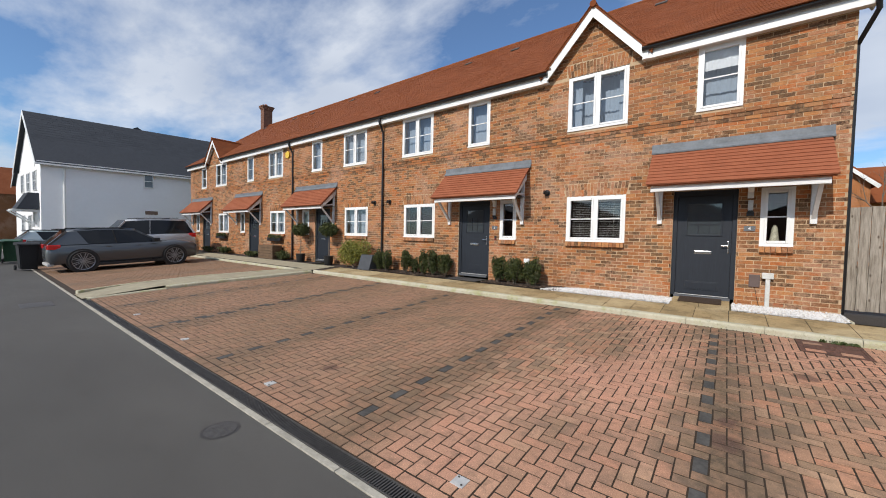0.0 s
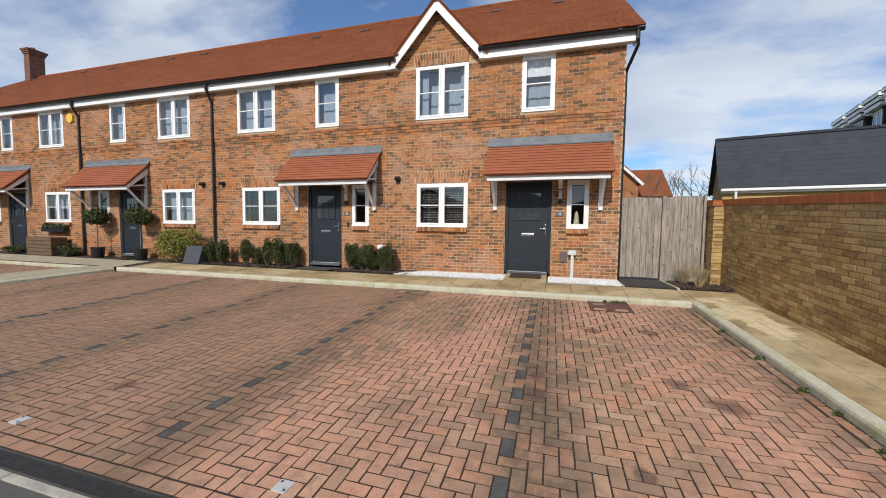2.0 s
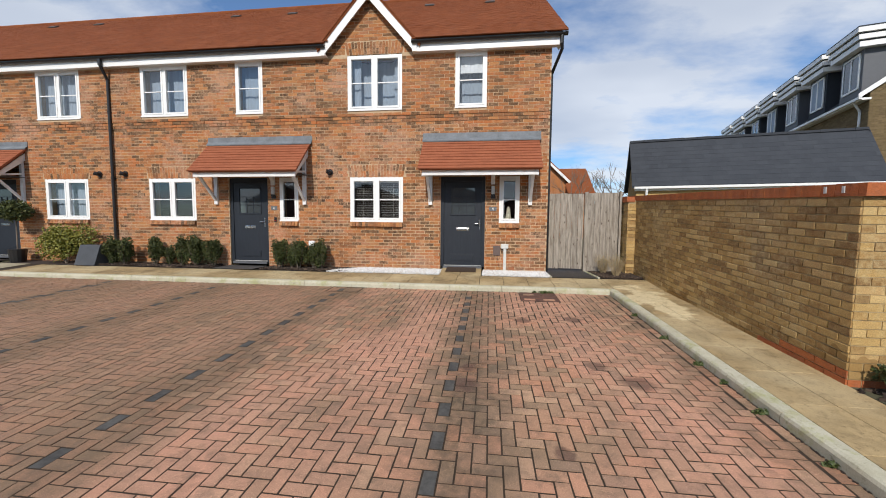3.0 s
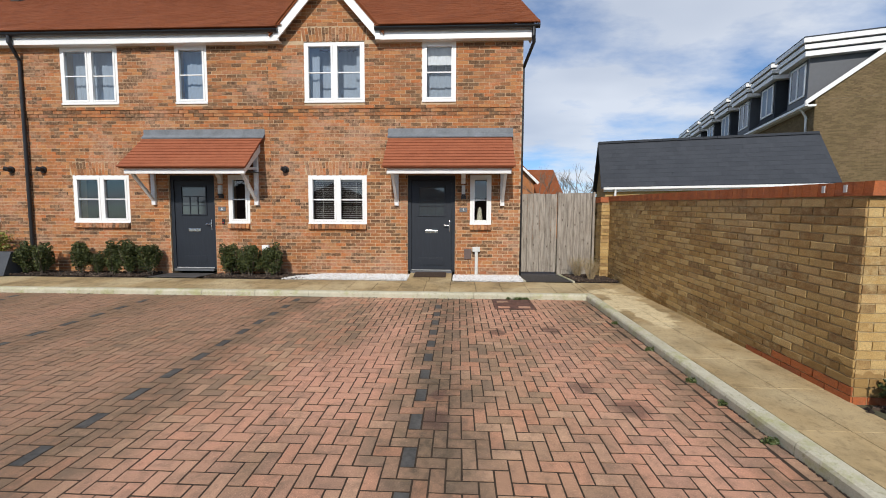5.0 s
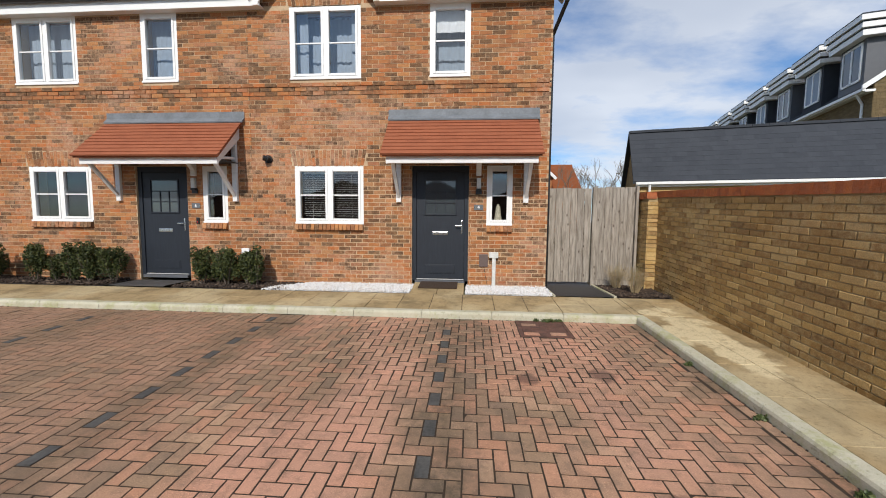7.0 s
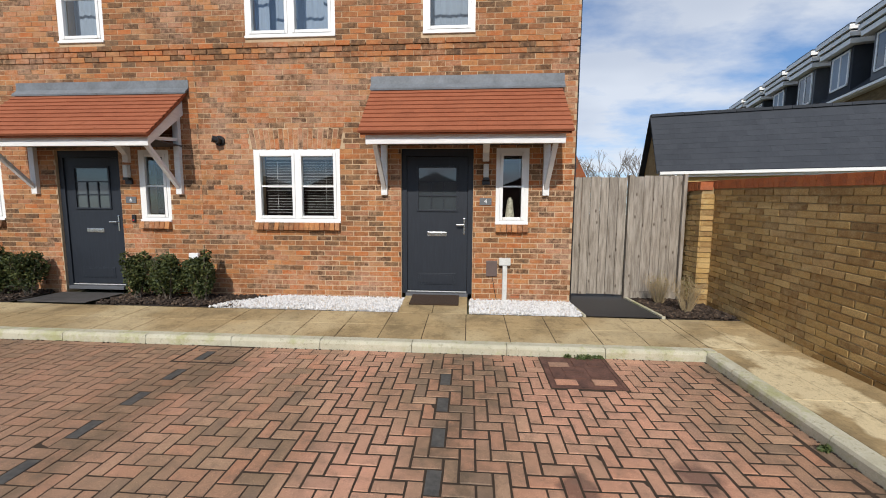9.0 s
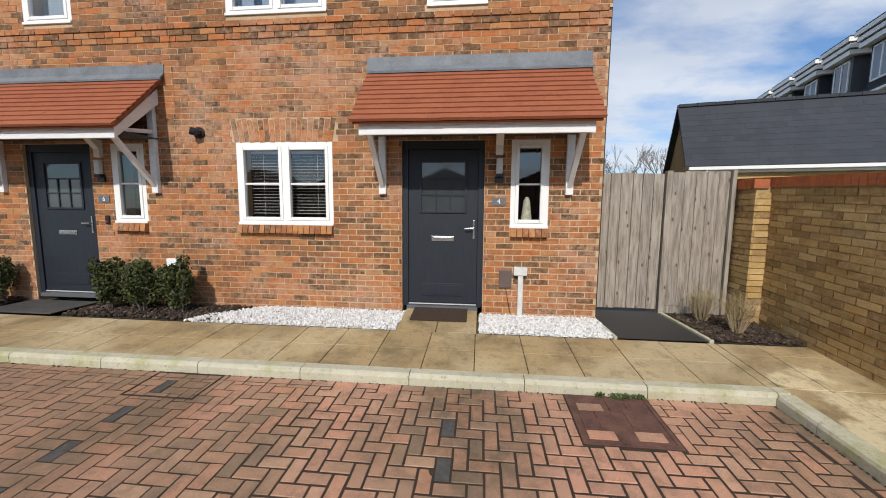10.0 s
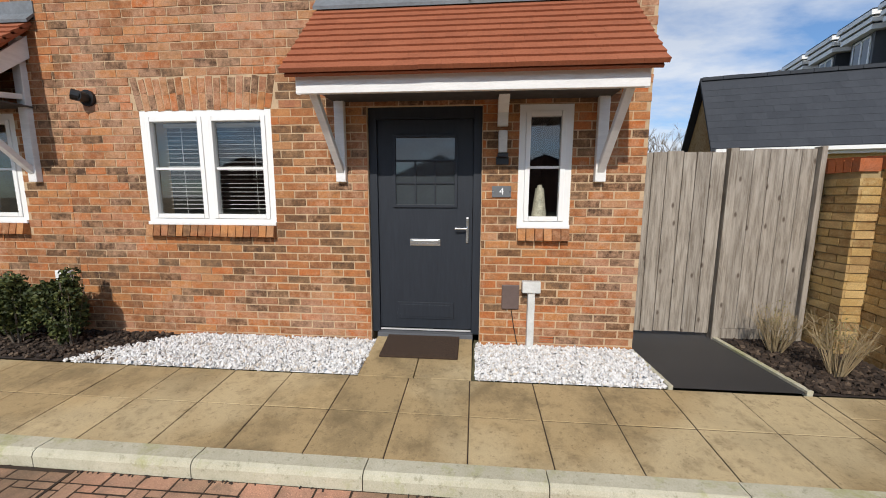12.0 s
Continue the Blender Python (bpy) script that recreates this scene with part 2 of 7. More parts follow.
def asphalt(name, lo, hi, rough=0.8):
    m, t, b, obj = material(name)
    p = place(t)
    c = ramp(t, noisy(t, p, 0.55, 5, 0.6, (0.5, 1.2, 1)), [(0.3, lo), (0.7, hi)])
    g = noisy(t, p, 170, 3, 0.75)
    c = mix(t, 1.0, c, ramp(t, g, [(0.3, 0.55), (0.55, 1.0), (0.75, 1.7)]), "MULTIPLY")
    c = mix(t, ramp(t, noisy(t, p, 3.0, 5, 0.7, (1, 1, 1), (3, 3, 3)), [(0.6, 0.0), (0.72, 0.35)]), c, tuple(v * 0.6 for v in lo))
    t.links.new(c, b.inputs["Base Color"])
    b.inputs["Roughness"].default_value, b.inputs["Specular IOR Level"].default_value = rough, 0.35
    bump(t, b, g, 0.6, 0.006)
    return m


ASPHALT = asphalt("road_asphalt", (0.074, 0.069, 0.063), (0.104, 0.098, 0.089))
TARMAC = asphalt("dark_tarmac", (0.026, 0.025, 0.026), (0.066, 0.061, 0.058), 0.6)


def tile_material(name, stops, light=(0.5, 0.2, 0.1), amount=0.15):
    m, t, b, obj = material(name)
    p = place(t)
    c = ramp(t, each(t), stops)
    c = mix(t, ramp(t, noisy(t, p, 5.0, 5, 0.7, (1, 1, 1), (3, 8, 2)), [(0.5, 0.0), (0.7, amount * 2.0)]), c, tuple(v * 0.55 for v in stops[0][1]))
    c = mix(t, ramp(t, noisy(t, p, 1.2, 5, 0.6), [(0.4, 0.0), (0.75, amount)]), c, light)
    c = mix(t, 1.0, c, ramp(t, noisy(t, p, 70, 3, 0.6), [(0.25, 0.8), (0.75, 1.15)]), "MULTIPLY")
    t.links.new(c, b.inputs["Base Color"])
    b.inputs["Roughness"].default_value, b.inputs["Specular IOR Level"].default_value = 0.85, 0.15
    bump(t, b, noisy(t, p, 40, 4, 0.6), 0.25, 0.004)
    return m


ROOF = tile_material("clay_roof_tile", [(0.0, (0.185, 0.053, 0.019)), (0.5, (0.215, 0.064, 0.022)), (1.0, (0.16, 0.049, 0.019))])
PORCH_TILE = tile_material("porch_clay_tile", [(0.0, (0.295, 0.098, 0.050)), (0.5, (0.31, 0.104, 0.053)), (1.0, (0.275, 0.091, 0.047))])
SLATE = tile_material("dark_slate", [(0.0, (0.046, 0.051, 0.060)), (1.0, (0.054, 0.059, 0.069))], (0.085, 0.09, 0.1), 0.12)
UPVC = simple("white_upvc", (0.80, 0.80, 0.78), 0.35, vary=0.02, scale=3, bumps=0.02)
UPVC_OLD = simple("weathered_white_plastic", (0.58, 0.58, 0.55), 0.6, vary=0.12, scale=9, bumps=0.1)
TIMBER_WHITE = simple("white_painted_timber", (0.72, 0.715, 0.70), 0.6, vary=0.07, scale=5, bumps=0.25, stretch=(1, 1, 6))
BLACK = simple("black_plastic", (0.012, 0.012, 0.013), 0.4, vary=0.1, bumps=0.0)
LEAD = simple("lead_flashing", (0.165, 0.18, 0.195), 0.65, 0.15, vary=0.2, scale=5, bumps=0.3)
CHROME = simple("chrome", (0.75, 0.75, 0.76), 0.18, 1.0, vary=0.02, bumps=0.0)
RENDER = simple("white_render", (0.87, 0.87, 0.87), 0.9, vary=0.02, scale=0.8, bumps=0.15)
MULCH = simple("bark_mulch", (0.035, 0.024, 0.018), 0.95, vary=0.5, scale=25, bumps=0.6)
SOIL = simple("soil_and_grass", (0.09, 0.085, 0.045), 0.95, vary=0.35, scale=1.5, bumps=0.5)
PLASTER = simple("interior_plaster", (0.42, 0.40, 0.37), 0.9, vary=0.05, bumps=0.0)
PALE_CLOTH = simple("pale_roller_blind", (0.74, 0.76, 0.80), 0.9, vary=0.06, scale=3, bumps=0.0)
# blue-grey of the sky mirrored in upstairs panes, put into the cloth
SKY_TINT_NET = simple("sky_tinted_net", (0.30, 0.36, 0.44), 0.9, vary=0.08, scale=3, bumps=0.0, stretch=(12, 1, 0.3))
# near-black; on the room surfaces it stands in for missing light
NEAR_BLACK = simple("near_black_matte", (0.06, 0.055, 0.052), 0.9, vary=0.3, scale=2, bumps=0.0)
GREYWALL = simple("grey_cladding", (0.095, 0.10, 0.11), 0.6, vary=0.06, bumps=0.05)
STEEL = simple("galvanised_steel", (0.50, 0.50, 0.49), 0.55, 0.15, vary=0.1, scale=20, bumps=0.1)
IRON = simple("cast_iron", (0.075, 0.07, 0.066), 0.6, 0.2, vary=0.3, scale=20, bumps=0.4)
RUST = simple("rusty_cover", (0.105, 0.05, 0.035), 0.8, vary=0.4, scale=9, bumps=0.5)
MAT = simple("coir_mat", (0.045, 0.026, 0.015), 0.98, vary=0.3, scale=60, bumps=0.6)
SLATEGREY = simple("slate_sign", (0.12, 0.128, 0.135), 0.5, vary=0.1, bumps=0.0)
WHITEPAINT = simple("white_lettering", (0.8, 0.8, 0.8), 0.5, vary=0.0, bumps=0.0)
TWIG = simple("dry_twig", (0.33, 0.25, 0.14), 0.9, vary=0.2, bumps=0.0)
BARK = simple("tree_bark", (0.16, 0.13, 0.10), 0.9, vary=0.2, bumps=0.3)
STONE_WHITE = None


def door_material():
    m, t, b, obj = material("anthracite_door")
    g = noisy(t, obj, 5, 6, 0.65, (7, 7, 0.8))
    t.links.new(ramp(t, g, [(0.3, (0.015, 0.019, 0.026)), (0.7, (0.021, 0.026, 0.035))]), b.inputs["Base Color"])
    b.inputs["Roughness"].default_value = 0.5
    b.inputs["Specular IOR Level"].default_value = 0.35
    bump(t, b, g, 0.35, 0.004)
    return m


DOOR = door_material()


def glass_material(name, tint):
    """Double glazing: clear, with the mirror of the sky on its face."""
    m, t, b, obj = material(name)
    t.nodes.remove(b)
    out = t.nodes["Material Output"]
    clear = node(t, "ShaderNodeBsdfTransparent")
    clear.inputs[0].default_value = (*tint, 1)
    gloss = node(t, "ShaderNodeBsdfGlossy")
    gloss.inputs["Roughness"].default_value = 0.015
    fr = node(t, "ShaderNodeFresnel")
    fr.inputs[0].default_value = 2.2
    mx = node(t, "ShaderNodeMixShader")
    t.links.new(fr.outputs[0], mx.inputs[0])
    t.links.new(clear.outputs[0], mx.inputs[1])
    t.links.new(gloss.outputs[0], mx.inputs[2])
    t.links.new(mx.outputs[0], out.inputs[0])
    return m


GLASS = glass_material("window_glass", (0.86, 0.9, 0.92))
DOORGLASS = simple("obscured_glass", (0.050, 0.060, 0.066), 0.04, vary=0.1, bumps=0.0, spec=1.0)
FARGLASS = simple("far_glass", (0.06, 0.075, 0.09), 0.06, vary=0.1, bumps=0.0, spec=1.0)
CARGLASS = simple("tinted_car_glass", (0.015, 0.017, 0.02), 0.06, vary=0.0, bumps=0.0, spec=0.3)
LENS = simple("red_lens", (0.65, 0.02, 0.02), 0.2, vary=0.1, bumps=0.0)
TYRE = simple("tyre_rubber", (0.018, 0.018, 0.018), 0.85, vary=0.1, bumps=0.1)


def paint(name, col):
    m, t, b, obj = material(name)
    b.inputs["Base Color"].default_value = (*col, 1)
    b.inputs["Metallic"].default_value, b.inputs["Roughness"].default_value = 0.35, 0.32
    b.inputs["Coat Weight"].default_value, b.inputs["Coat Roughness"].default_value = 0.8, 0.06
    return m


def wood_material():
    m, t, b, obj = material("weathered_gate_board")
    p = place(t)
    base = ramp(t, each(t), [(0.0, (0.29, 0.25, 0.205)), (0.5, (0.36, 0.315, 0.26)), (1.0, (0.23, 0.20, 0.165))])
    r = each(t)
    off = node(t, "ShaderNodeCombineXYZ")
    t.links.new(calc(t, "MULTIPLY", r, 40.0), off.inputs[2])
    v = node(t, "ShaderNodeVectorMath", operation="ADD")
    t.links.new(p, v.inputs[0])
    t.links.new(off.outputs[0], v.inputs[1])
    g = noisy(t, v.outputs[0], 8, 5, 0.6, (3.0, 1, 0.30))
    fine = noisy(t, v.outputs[0], 30, 5, 0.7, (5, 1, 0.12))
    c = mix(t, ramp(t, g, [(0.40, 0.0), (0.60, 0.78)]), base, (0.115, 0.088, 0.062))
    c = mix(t, ramp(t, fine, [(0.42, 0.0), (0.68, 0.5)]), c, (0.47, 0.43, 0.37))
    s = node(t, "ShaderNodeSeparateXYZ")
    t.links.new(v.outputs[0], s.inputs[0])
    flat = node(t, "ShaderNodeCombineXYZ")
    t.links.new(calc(t, "MULTIPLY", s.outputs[0], 4.5), flat.inputs[0])
    t.links.new(calc(t, "MULTIPLY", s.outputs[2], 2.1), flat.inputs[1])
    vo = node(t, "ShaderNodeTexVoronoi", voronoi_dimensions="2D", Scale=1.0)
    t.links.new(flat.outputs[0], vo.inputs["Vector"])
    c = mix(t, ramp(t, vo.outputs["Distance"], [(0.03, 0.85), (0.075, 0.0)]), c, (0.07, 0.045, 0.03))
    t.links.new(c, b.inputs["Base Color"])
    b.inputs["Roughness"].default_value = 0.85
    bump(t, b, calc(t, "ADD", g, fine), 0.5, 0.005)
    return m


WOOD = wood_material()


def leaf_material(name, stops, rough=0.5):
    m, t, b, obj = material(name)
    t.links.new(ramp(t, each(t), stops), b.inputs["Base Color"])
    b.inputs["Roughness"].default_value = rough
    b.inputs["Specular IOR Level"].default_value = 0.35
    return m


LEAF = leaf_material("box_leaf", [(0.0, (0.022, 0.032, 0.009)), (0.5, (0.042, 0.056, 0.014)), (1.0, (0.095, 0.105, 0.026))], 0.62)
LEAF_YELLOW = leaf_material("yellow_green_leaf", [(0.0, (0.12, 0.13, 0.02)), (0.6, (0.26, 0.24, 0.045)), (1.0, (0.10, 0.13, 0.03))])
GRASS = leaf_material("weed_leaf", [(0.0, (0.04, 0.065, 0.018)), (1.0, (0.10, 0.12, 0.04))])
PEBBLE = leaf_material("white_pebble", [(0.0, (0.74, 0.73, 0.71)), (0.6, (0.66, 0.65, 0.64)), (0.85, (0.46, 0.45, 0.44)), (1.0, (0.62, 0.54, 0.45))], 0.8)
CHIP = leaf_material("bark_chip", [(0.0, (0.025, 0.018, 0.014)), (0.8, (0.06, 0.04, 0.028)), (1.0, (0.14, 0.10, 0.07))], 0.9)


# ---- mesh helpers ----
def empty(name, at, label="", category="", group="", kind=""):
    e = new(name)
    e.location = at
    e.empty_display_size = 0.2
    return tagged(e, label, category, group, kind)


def hook(ob, parent):
    if parent is not None:
        ob.parent = parent
        ob.matrix_parent_inverse = parent.matrix_basis.inverted()
    return ob


def part(name, bm, mat, parent=None, label="", smooth=False):
    """One mesh object, given in world places, under a thing or a part."""
    me = bpy.data.meshes.new(name)
    bm.normal_update()
    bm.to_mesh(me)
    bm.free()
    if mat is not None:
        me.materials.append(mat)
    if smooth:
        me.polygons.foreach_set("use_smooth", [True] * len(me.polygons))
    ob = new(name, me)
    if label:
        ob["label"] = label
    return hook(ob, parent)


def box(bm, x0, x1, y0, y1, z0, z1, turn=None, bevel=0.0):
    vs = [bm.verts.new(Vector(p) if turn is None else turn @ Vector(p)) for p in
          ((x0, y0, z0), (x1, y0, z0), (x1, y1, z0), (x0, y1, z0), (x0, y0, z1), (x1, y0, z1), (x1, y1, z1), (x0, y1, z1))]
    fs = [bm.faces.new([vs[i] for i in q]) for q in ((0, 3, 2, 1), (4, 5, 6, 7), (0, 1, 5, 4), (1, 2, 6, 5), (2, 3, 7, 6), (3, 0, 4, 7))]
    if bevel:
        edges = list({e for f in fs for e in f.edges})
        bmesh.ops.bevel(bm, geom=edges, offset=bevel, segments=2, affect="EDGES", profile=0.6)
    return vs


def rod(bm, a, b, r, n=10, r2=None):
    """A round bar from a to b."""
    a, b = Vector(a), Vector(b)
    m = Matrix.Translation((a + b) / 2) @ (b - a).to_track_quat("Z", "Y").to_matrix().to_4x4()
    bmesh.ops.create_cone(bm, cap_ends=True, segments=n, radius1=r, radius2=r if r2 is None else r2, depth=(b - a).length, matrix=m)


def bar(bm, a, b, w, h, bevel=0.0):
    """A square bar from a to b, w across and h deep."""
    a, b = Vector(a), Vector(b)
    m = Matrix.Translation(a) @ (b - a).to_track_quat("Z", "Y").to_matrix().to_4x4()
    box(bm, -w / 2, w / 2, -h / 2, h / 2, 0, (b - a).length, m, bevel)


def prism(bm, pts, a, b, axis="y"):
    """The outline pts, swept from a to b along an axis."""
    def at(p, d):
        return (p[0], d, p[1]) if axis == "y" else (d, p[0], p[1])
    lo, hi = [bm.verts.new(at(p, a)) for p in pts], [bm.verts.new(at(p, b)) for p in pts]
    n = len(pts)
    bm.faces.new(lo)
    bm.faces.new(hi[::-1])
    for i in range(n):
        bm.faces.new((lo[i], hi[i], hi[(i + 1) % n], lo[(i + 1) % n]))
    bmesh.ops.recalc_face_normals(bm, faces=bm.faces)


QUADS = np.array(((0, 3, 2, 1), (4, 5, 6, 7), (0, 1, 5, 4), (1, 2, 6, 5), (2, 3, 7, 6), (3, 0, 4, 7)))
SIGNS = np.array(((-1, -1, -1), (1, -1, -1), (1, 1, -1), (-1, 1, -1), (-1, -1, 1), (1, -1, 1), (1, 1, 1), (-1, 1, 1)), float)


def joined(name, centres, halves, mat, parent=None, turns=None, label="", kind="stuff", taper=0.0, rough=0.0):
    """Many boxes in one mesh. turns: one 3x3 turn for all, or one each. taper: how much narrower their tops are."""
    c, h = np.asarray(centres, float).reshape(-1, 1, 3), np.asarray(halves, float).reshape(-1, 1, 3)
    s = SIGNS[None].copy()
    v = s * h
    if taper:
        v[:, 4:, :2] *= 1 - taper
    if turns is not None:
        v = np.einsum("...ij,...kj->...ki", np.asarray(turns, float), v)
    v = v + c
    if rough:
        v = v + np.random.RandomState(len(c)).uniform(-rough, rough, v.shape)
    v = v.reshape(-1, 3)
    f = (QUADS[None] + 8 * np.arange(len(c))[:, None, None]).reshape(-1, 4)
    me = bpy.data.meshes.new(name)
    me.from_pydata(v.tolist(), [], f.tolist())
    me.materials.append(mat)
    ob = new(name, me)
    if kind:
        ob["kind"] = kind
    if label:
        ob["label"] = label
    return hook(ob, parent)


def piece_mesh(name, hx, hy, hz, mat, chamfer=0.004, top="z", seed=0):
    """A block with its outer edges worn off; top names the way it looks: z or y (towards -y) or x (towards -x)."""
    r = random.Random(seed)
    bm = bmesh.new()
    vs = box(bm, -hx, hx, -hy, hy, -hz, hz)
    faces = {"z": 1, "y": 2, "x": 5}
    bm.faces.ensure_lookup_table()
    f = bm.faces[faces[top]]
    bmesh.ops.bevel(bm, geom=list(f.edges), offset=chamfer, segments=1, affect="EDGES")
    for v in bm.verts:
        v.co += Vector((r.uniform(-1, 1), r.uniform(-1, 1), r.uniform(-1, 1))) * 0.0012
    me = bpy.data.meshes.new(name)
    bm.to_mesh(me)
    bm.free()
    me.materials.append(mat)
    return me


def piece(name, me, at, parent, turn=0.0, tilt=0.0):
    ob = new(name, me)
    ob.matrix_basis = pose(*at, tilt, 0, turn)
    return hook(ob, parent)


def holed(bm, x0, x1, z0, z1, y0, y1, holes, axis="x"):
    """A wall as boxes that leave the holes (x0, x1, z0, z1) open."""
    xs = sorted({x0, x1, *[v for h in holes for v in h[:2] if x0 < v < x1]})
    zs = sorted({z0, z1, *[v for h in holes for v in h[2:] if z0 < v < z1]})
    for a, b in zip(xs, xs[1:]):
        for c, d in zip(zs, zs[1:]):
            cx, cz = (a + b) / 2, (c + d) / 2
            if not any(h[0] < cx < h[1] and h[2] < cz < h[3] for h in holes):
                box(bm, a, b, y0, y1, c, d)
    bmesh.ops.remove_doubles(bm, verts=bm.verts, dist=1e-5)


def courses(x0, x1, z0, z1, holes, keep=None, length=0.215, height=0.065, gap=0.010, rng=None):
    """Running-bond bricks (centre x, centre z, half length) between x0 and x1, cut round the holes."""
    out = []
    k = 0
    z = z0
    while z + height <= z1 + 0.02:
        off = (k % 2) * (length + gap) / 2
        n0 = math.floor(x0 / (length + gap)) - 1
        x = n0 * (length + gap) + off
        cz = z + height / 2
        while x < x1:
            spans = [(max(x, x0), min(x + length, x1))]
            for h in holes:
                if h[2] < cz + height * 0.35 and h[3] > cz - height * 0.35:
                    nxt = []
                    for a, b in spans:
                        if h[1] <= a or h[0] >= b:
                            nxt.append((a, b))
                        else:
                            if h[0] - a > 0.02:
                                nxt.append((a, h[0] - 0.004))
                            if b - h[1] > 0.02:
                                nxt.append((h[1] + 0.004, b))
                    spans = nxt
            for a, b in spans:
                if b - a > 0.025 and (keep is None or keep((a + b) / 2, cz)):
                    out.append(((a + b) / 2, cz, (b - a) / 2))
            x += length + gap
        z += height + gap
        k += 1
    return out


# ---- levels ----
def bay(y):
    """Height of the block paving, which falls to the channel."""
    return -0.120 + 0.052 * y


def foot(y):
    """Height of the footway before the houses."""
    return 0.300 + 0.075 * (y - 6.46)


FRONT = 7.98
GROUND_AT_WALL = 0.40

# ---- ground ----
bm = bmesh.new()
prof = [(-400, -0.16), (0.55, -0.16), (0.76, -0.20), (6.30, 0.085), (6.46, 0.20), (7.30, 0.30), (8.2, 0.36), (12, 0.36), (600, 0.36)]
xs = [-500, -60, 3.40, 500]
grid = [[bm.verts.new((x, y, z)) for y, z in prof] for x in xs]
for a, b in zip(grid, grid[1:]):
    for i in range(len(prof) - 1):
        bm.faces.new((a[i], b[i], b[i + 1], a[i + 1]))
tagged(part("ground", bm, SOIL), kind="structure")
bm = bmesh.new()
box(bm, -90, 60, -7.5, 0.60, -0.30, -0.105)
tagged(part("road", bm, ASPHALT), kind="structure")
bm = bmesh.new()
box(bm, 3.525, 30, 0.62, 2.84, -0.3, 0.115)
tagged(part("verge", bm, SOIL), kind="structure")
bm = bmesh.new()
box(bm, -90, 60, -9.5, -7.5, -0.30, -0.02)
tagged(part("pavement", bm, KERB), kind="structure")

# channel drain along the road edge
drain = tagged(new("channel_drain"), "concrete-edged iron slot drain between road and block paving", "drain", kind="structure")
bm = bmesh.new()
x = -60.0
while x < 2.0:
    box(bm, x, x + 0.992, 0.600, 0.655, -0.25, -0.092, bevel=0.004)
    x += 1.0
part("concrete_edge", bm, DRAIN_EDGE, drain)
bm = bmesh.new()
box(bm, -11.9, 2.7, 0.655, 0.79, -0.28, -0.118)
part("channel", bm, simple("drain_grime", (0.05, 0.042, 0.034), 0.9, vary=0.4, scale=20, bumps=0.3), drain)
bars = np.arange(-11.9, 2.65, 0.024)
joined("grating", [(b, 0.722, -0.098) for b in bars], [(0.0055, 0.058, 0.012)] * len(bars), IRON, drain)
bm = bmesh.new()
box(bm, -11.9, 2.7, 0.657, 0.668, -0.13, -0.086)
box(bm, -11.9, 2.7, 0.778, 0.79, -0.13, -0.086)
part("grating_rail", bm, IRON, drain)

# block paving bed
slope = math.atan(0.052)
bm = bmesh.new()
for x0, x1 in ((-11.95, 2.72),):
    vs = [bm.verts.new((x, y, bay(y) - d)) for d in (0.003, 0.2) for x, y in ((x0, 0.79), (x1, 0.79), (x1, 6.345), (x0, 6.345))]
    for q in ((0, 1, 2, 3), (7, 6, 5, 4), (0, 4, 5, 1), (1, 5, 6, 2), (2, 6, 7, 3), (3, 7, 4, 0)):
        bm.faces.new([vs[i] for i in q])
    vs = [bm.verts.new((x, y, bay(y) - 0.010)) for x, y in ((-28.5, 0.66), (-12.6, 0.66), (-12.2, 6.35), (-28.5, 6.35))]
    bm.faces.new(vs)
paving = tagged(part("block_paving", bm, JOINT), "red herringbone block paving of the parking bays", "paving", kind="structure")

# ---- kerbs and footway ----
kerbs = tagged(new("kerb"), "pale concrete kerb round the parking bays", "kerb", kind="structure")


def kerb_stone(a, b, height=0.10, depth=0.125):
    """A kerb stone whose face runs from a to b; its back lies to the left of that way."""
    a, b = Vector((*a, 0)), Vector((*b, 0))
    d = (b - a).normalized()
    n = Vector((-d.y, d.x, 0))
    L = (b - a).length - 0.006
    bm = bmesh.new()
    outline = [(0, -0.12), (0, height - 0.035), (0.010, height - 0.012), (0.03, height), (depth, height), (depth, -0.12)]
    for k, s in enumerate((0.003, 0.003 + L)):
        for o, z in outline:
            p = a + d * s + n * o
            bm.verts.new((p.x, p.y, bay((a + d * s).y) + z))
    bm.verts.ensure_lookup_table()
    m = len(outline)
    for i in range(m):
        j = (i + 1) % m
        bm.faces.new([bm.verts[q] for q in (i, j, j + m, i + m)])
    bm.faces.new([bm.verts[i] for i in range(m)][::-1])
    bm.faces.new([bm.verts[i + m] for i in range(m)])
    bmesh.ops.recalc_face_normals(bm, faces=bm.faces)
    part("kerb_stone", bm, KERB, kerbs)


def kerb_run(a, b, step=0.915, first=None, **k):
    a, b = Vector(a), Vector(b)
    d = (b - a).normalized()
    s, L = 0.0, (b - a).length
    n = step if first is None else first
    while s < L - 0.05:
        e = min(s + n, L)
        kerb_stone(a + d * s, a + d * e, **k)
        s, n = e, step


kerb_run((-11.15, 6.34), (2.742, 6.34), step=0.995, first=0.855)
kerb_run((2.62, 6.335), (2.62, 0.62), first=0.35)
for a, b in (((-11.75, 2.3), (-11.60, 3.7)), ((-11.60, 3.7), (-11.36, 5.0)), ((-11.36, 5.0), (-11.15, 6.3))):
    kerb_run(a, b, height=0.09)
kerb_run((-11.72, 0.75), (-11.75, 2.3), height=0.03)
# kerb of the second bay
for a, b in (((-12.2, 6.30), (-12.65, 5.2)), ((-12.65, 5.2), (-13.2, 3.5)), ((-13.2, 3.5), (-13.16, 1.8)), ((-13.16, 1.8), (-12.86, 0.7))):
    kerb_run(a, b, height=0.10)
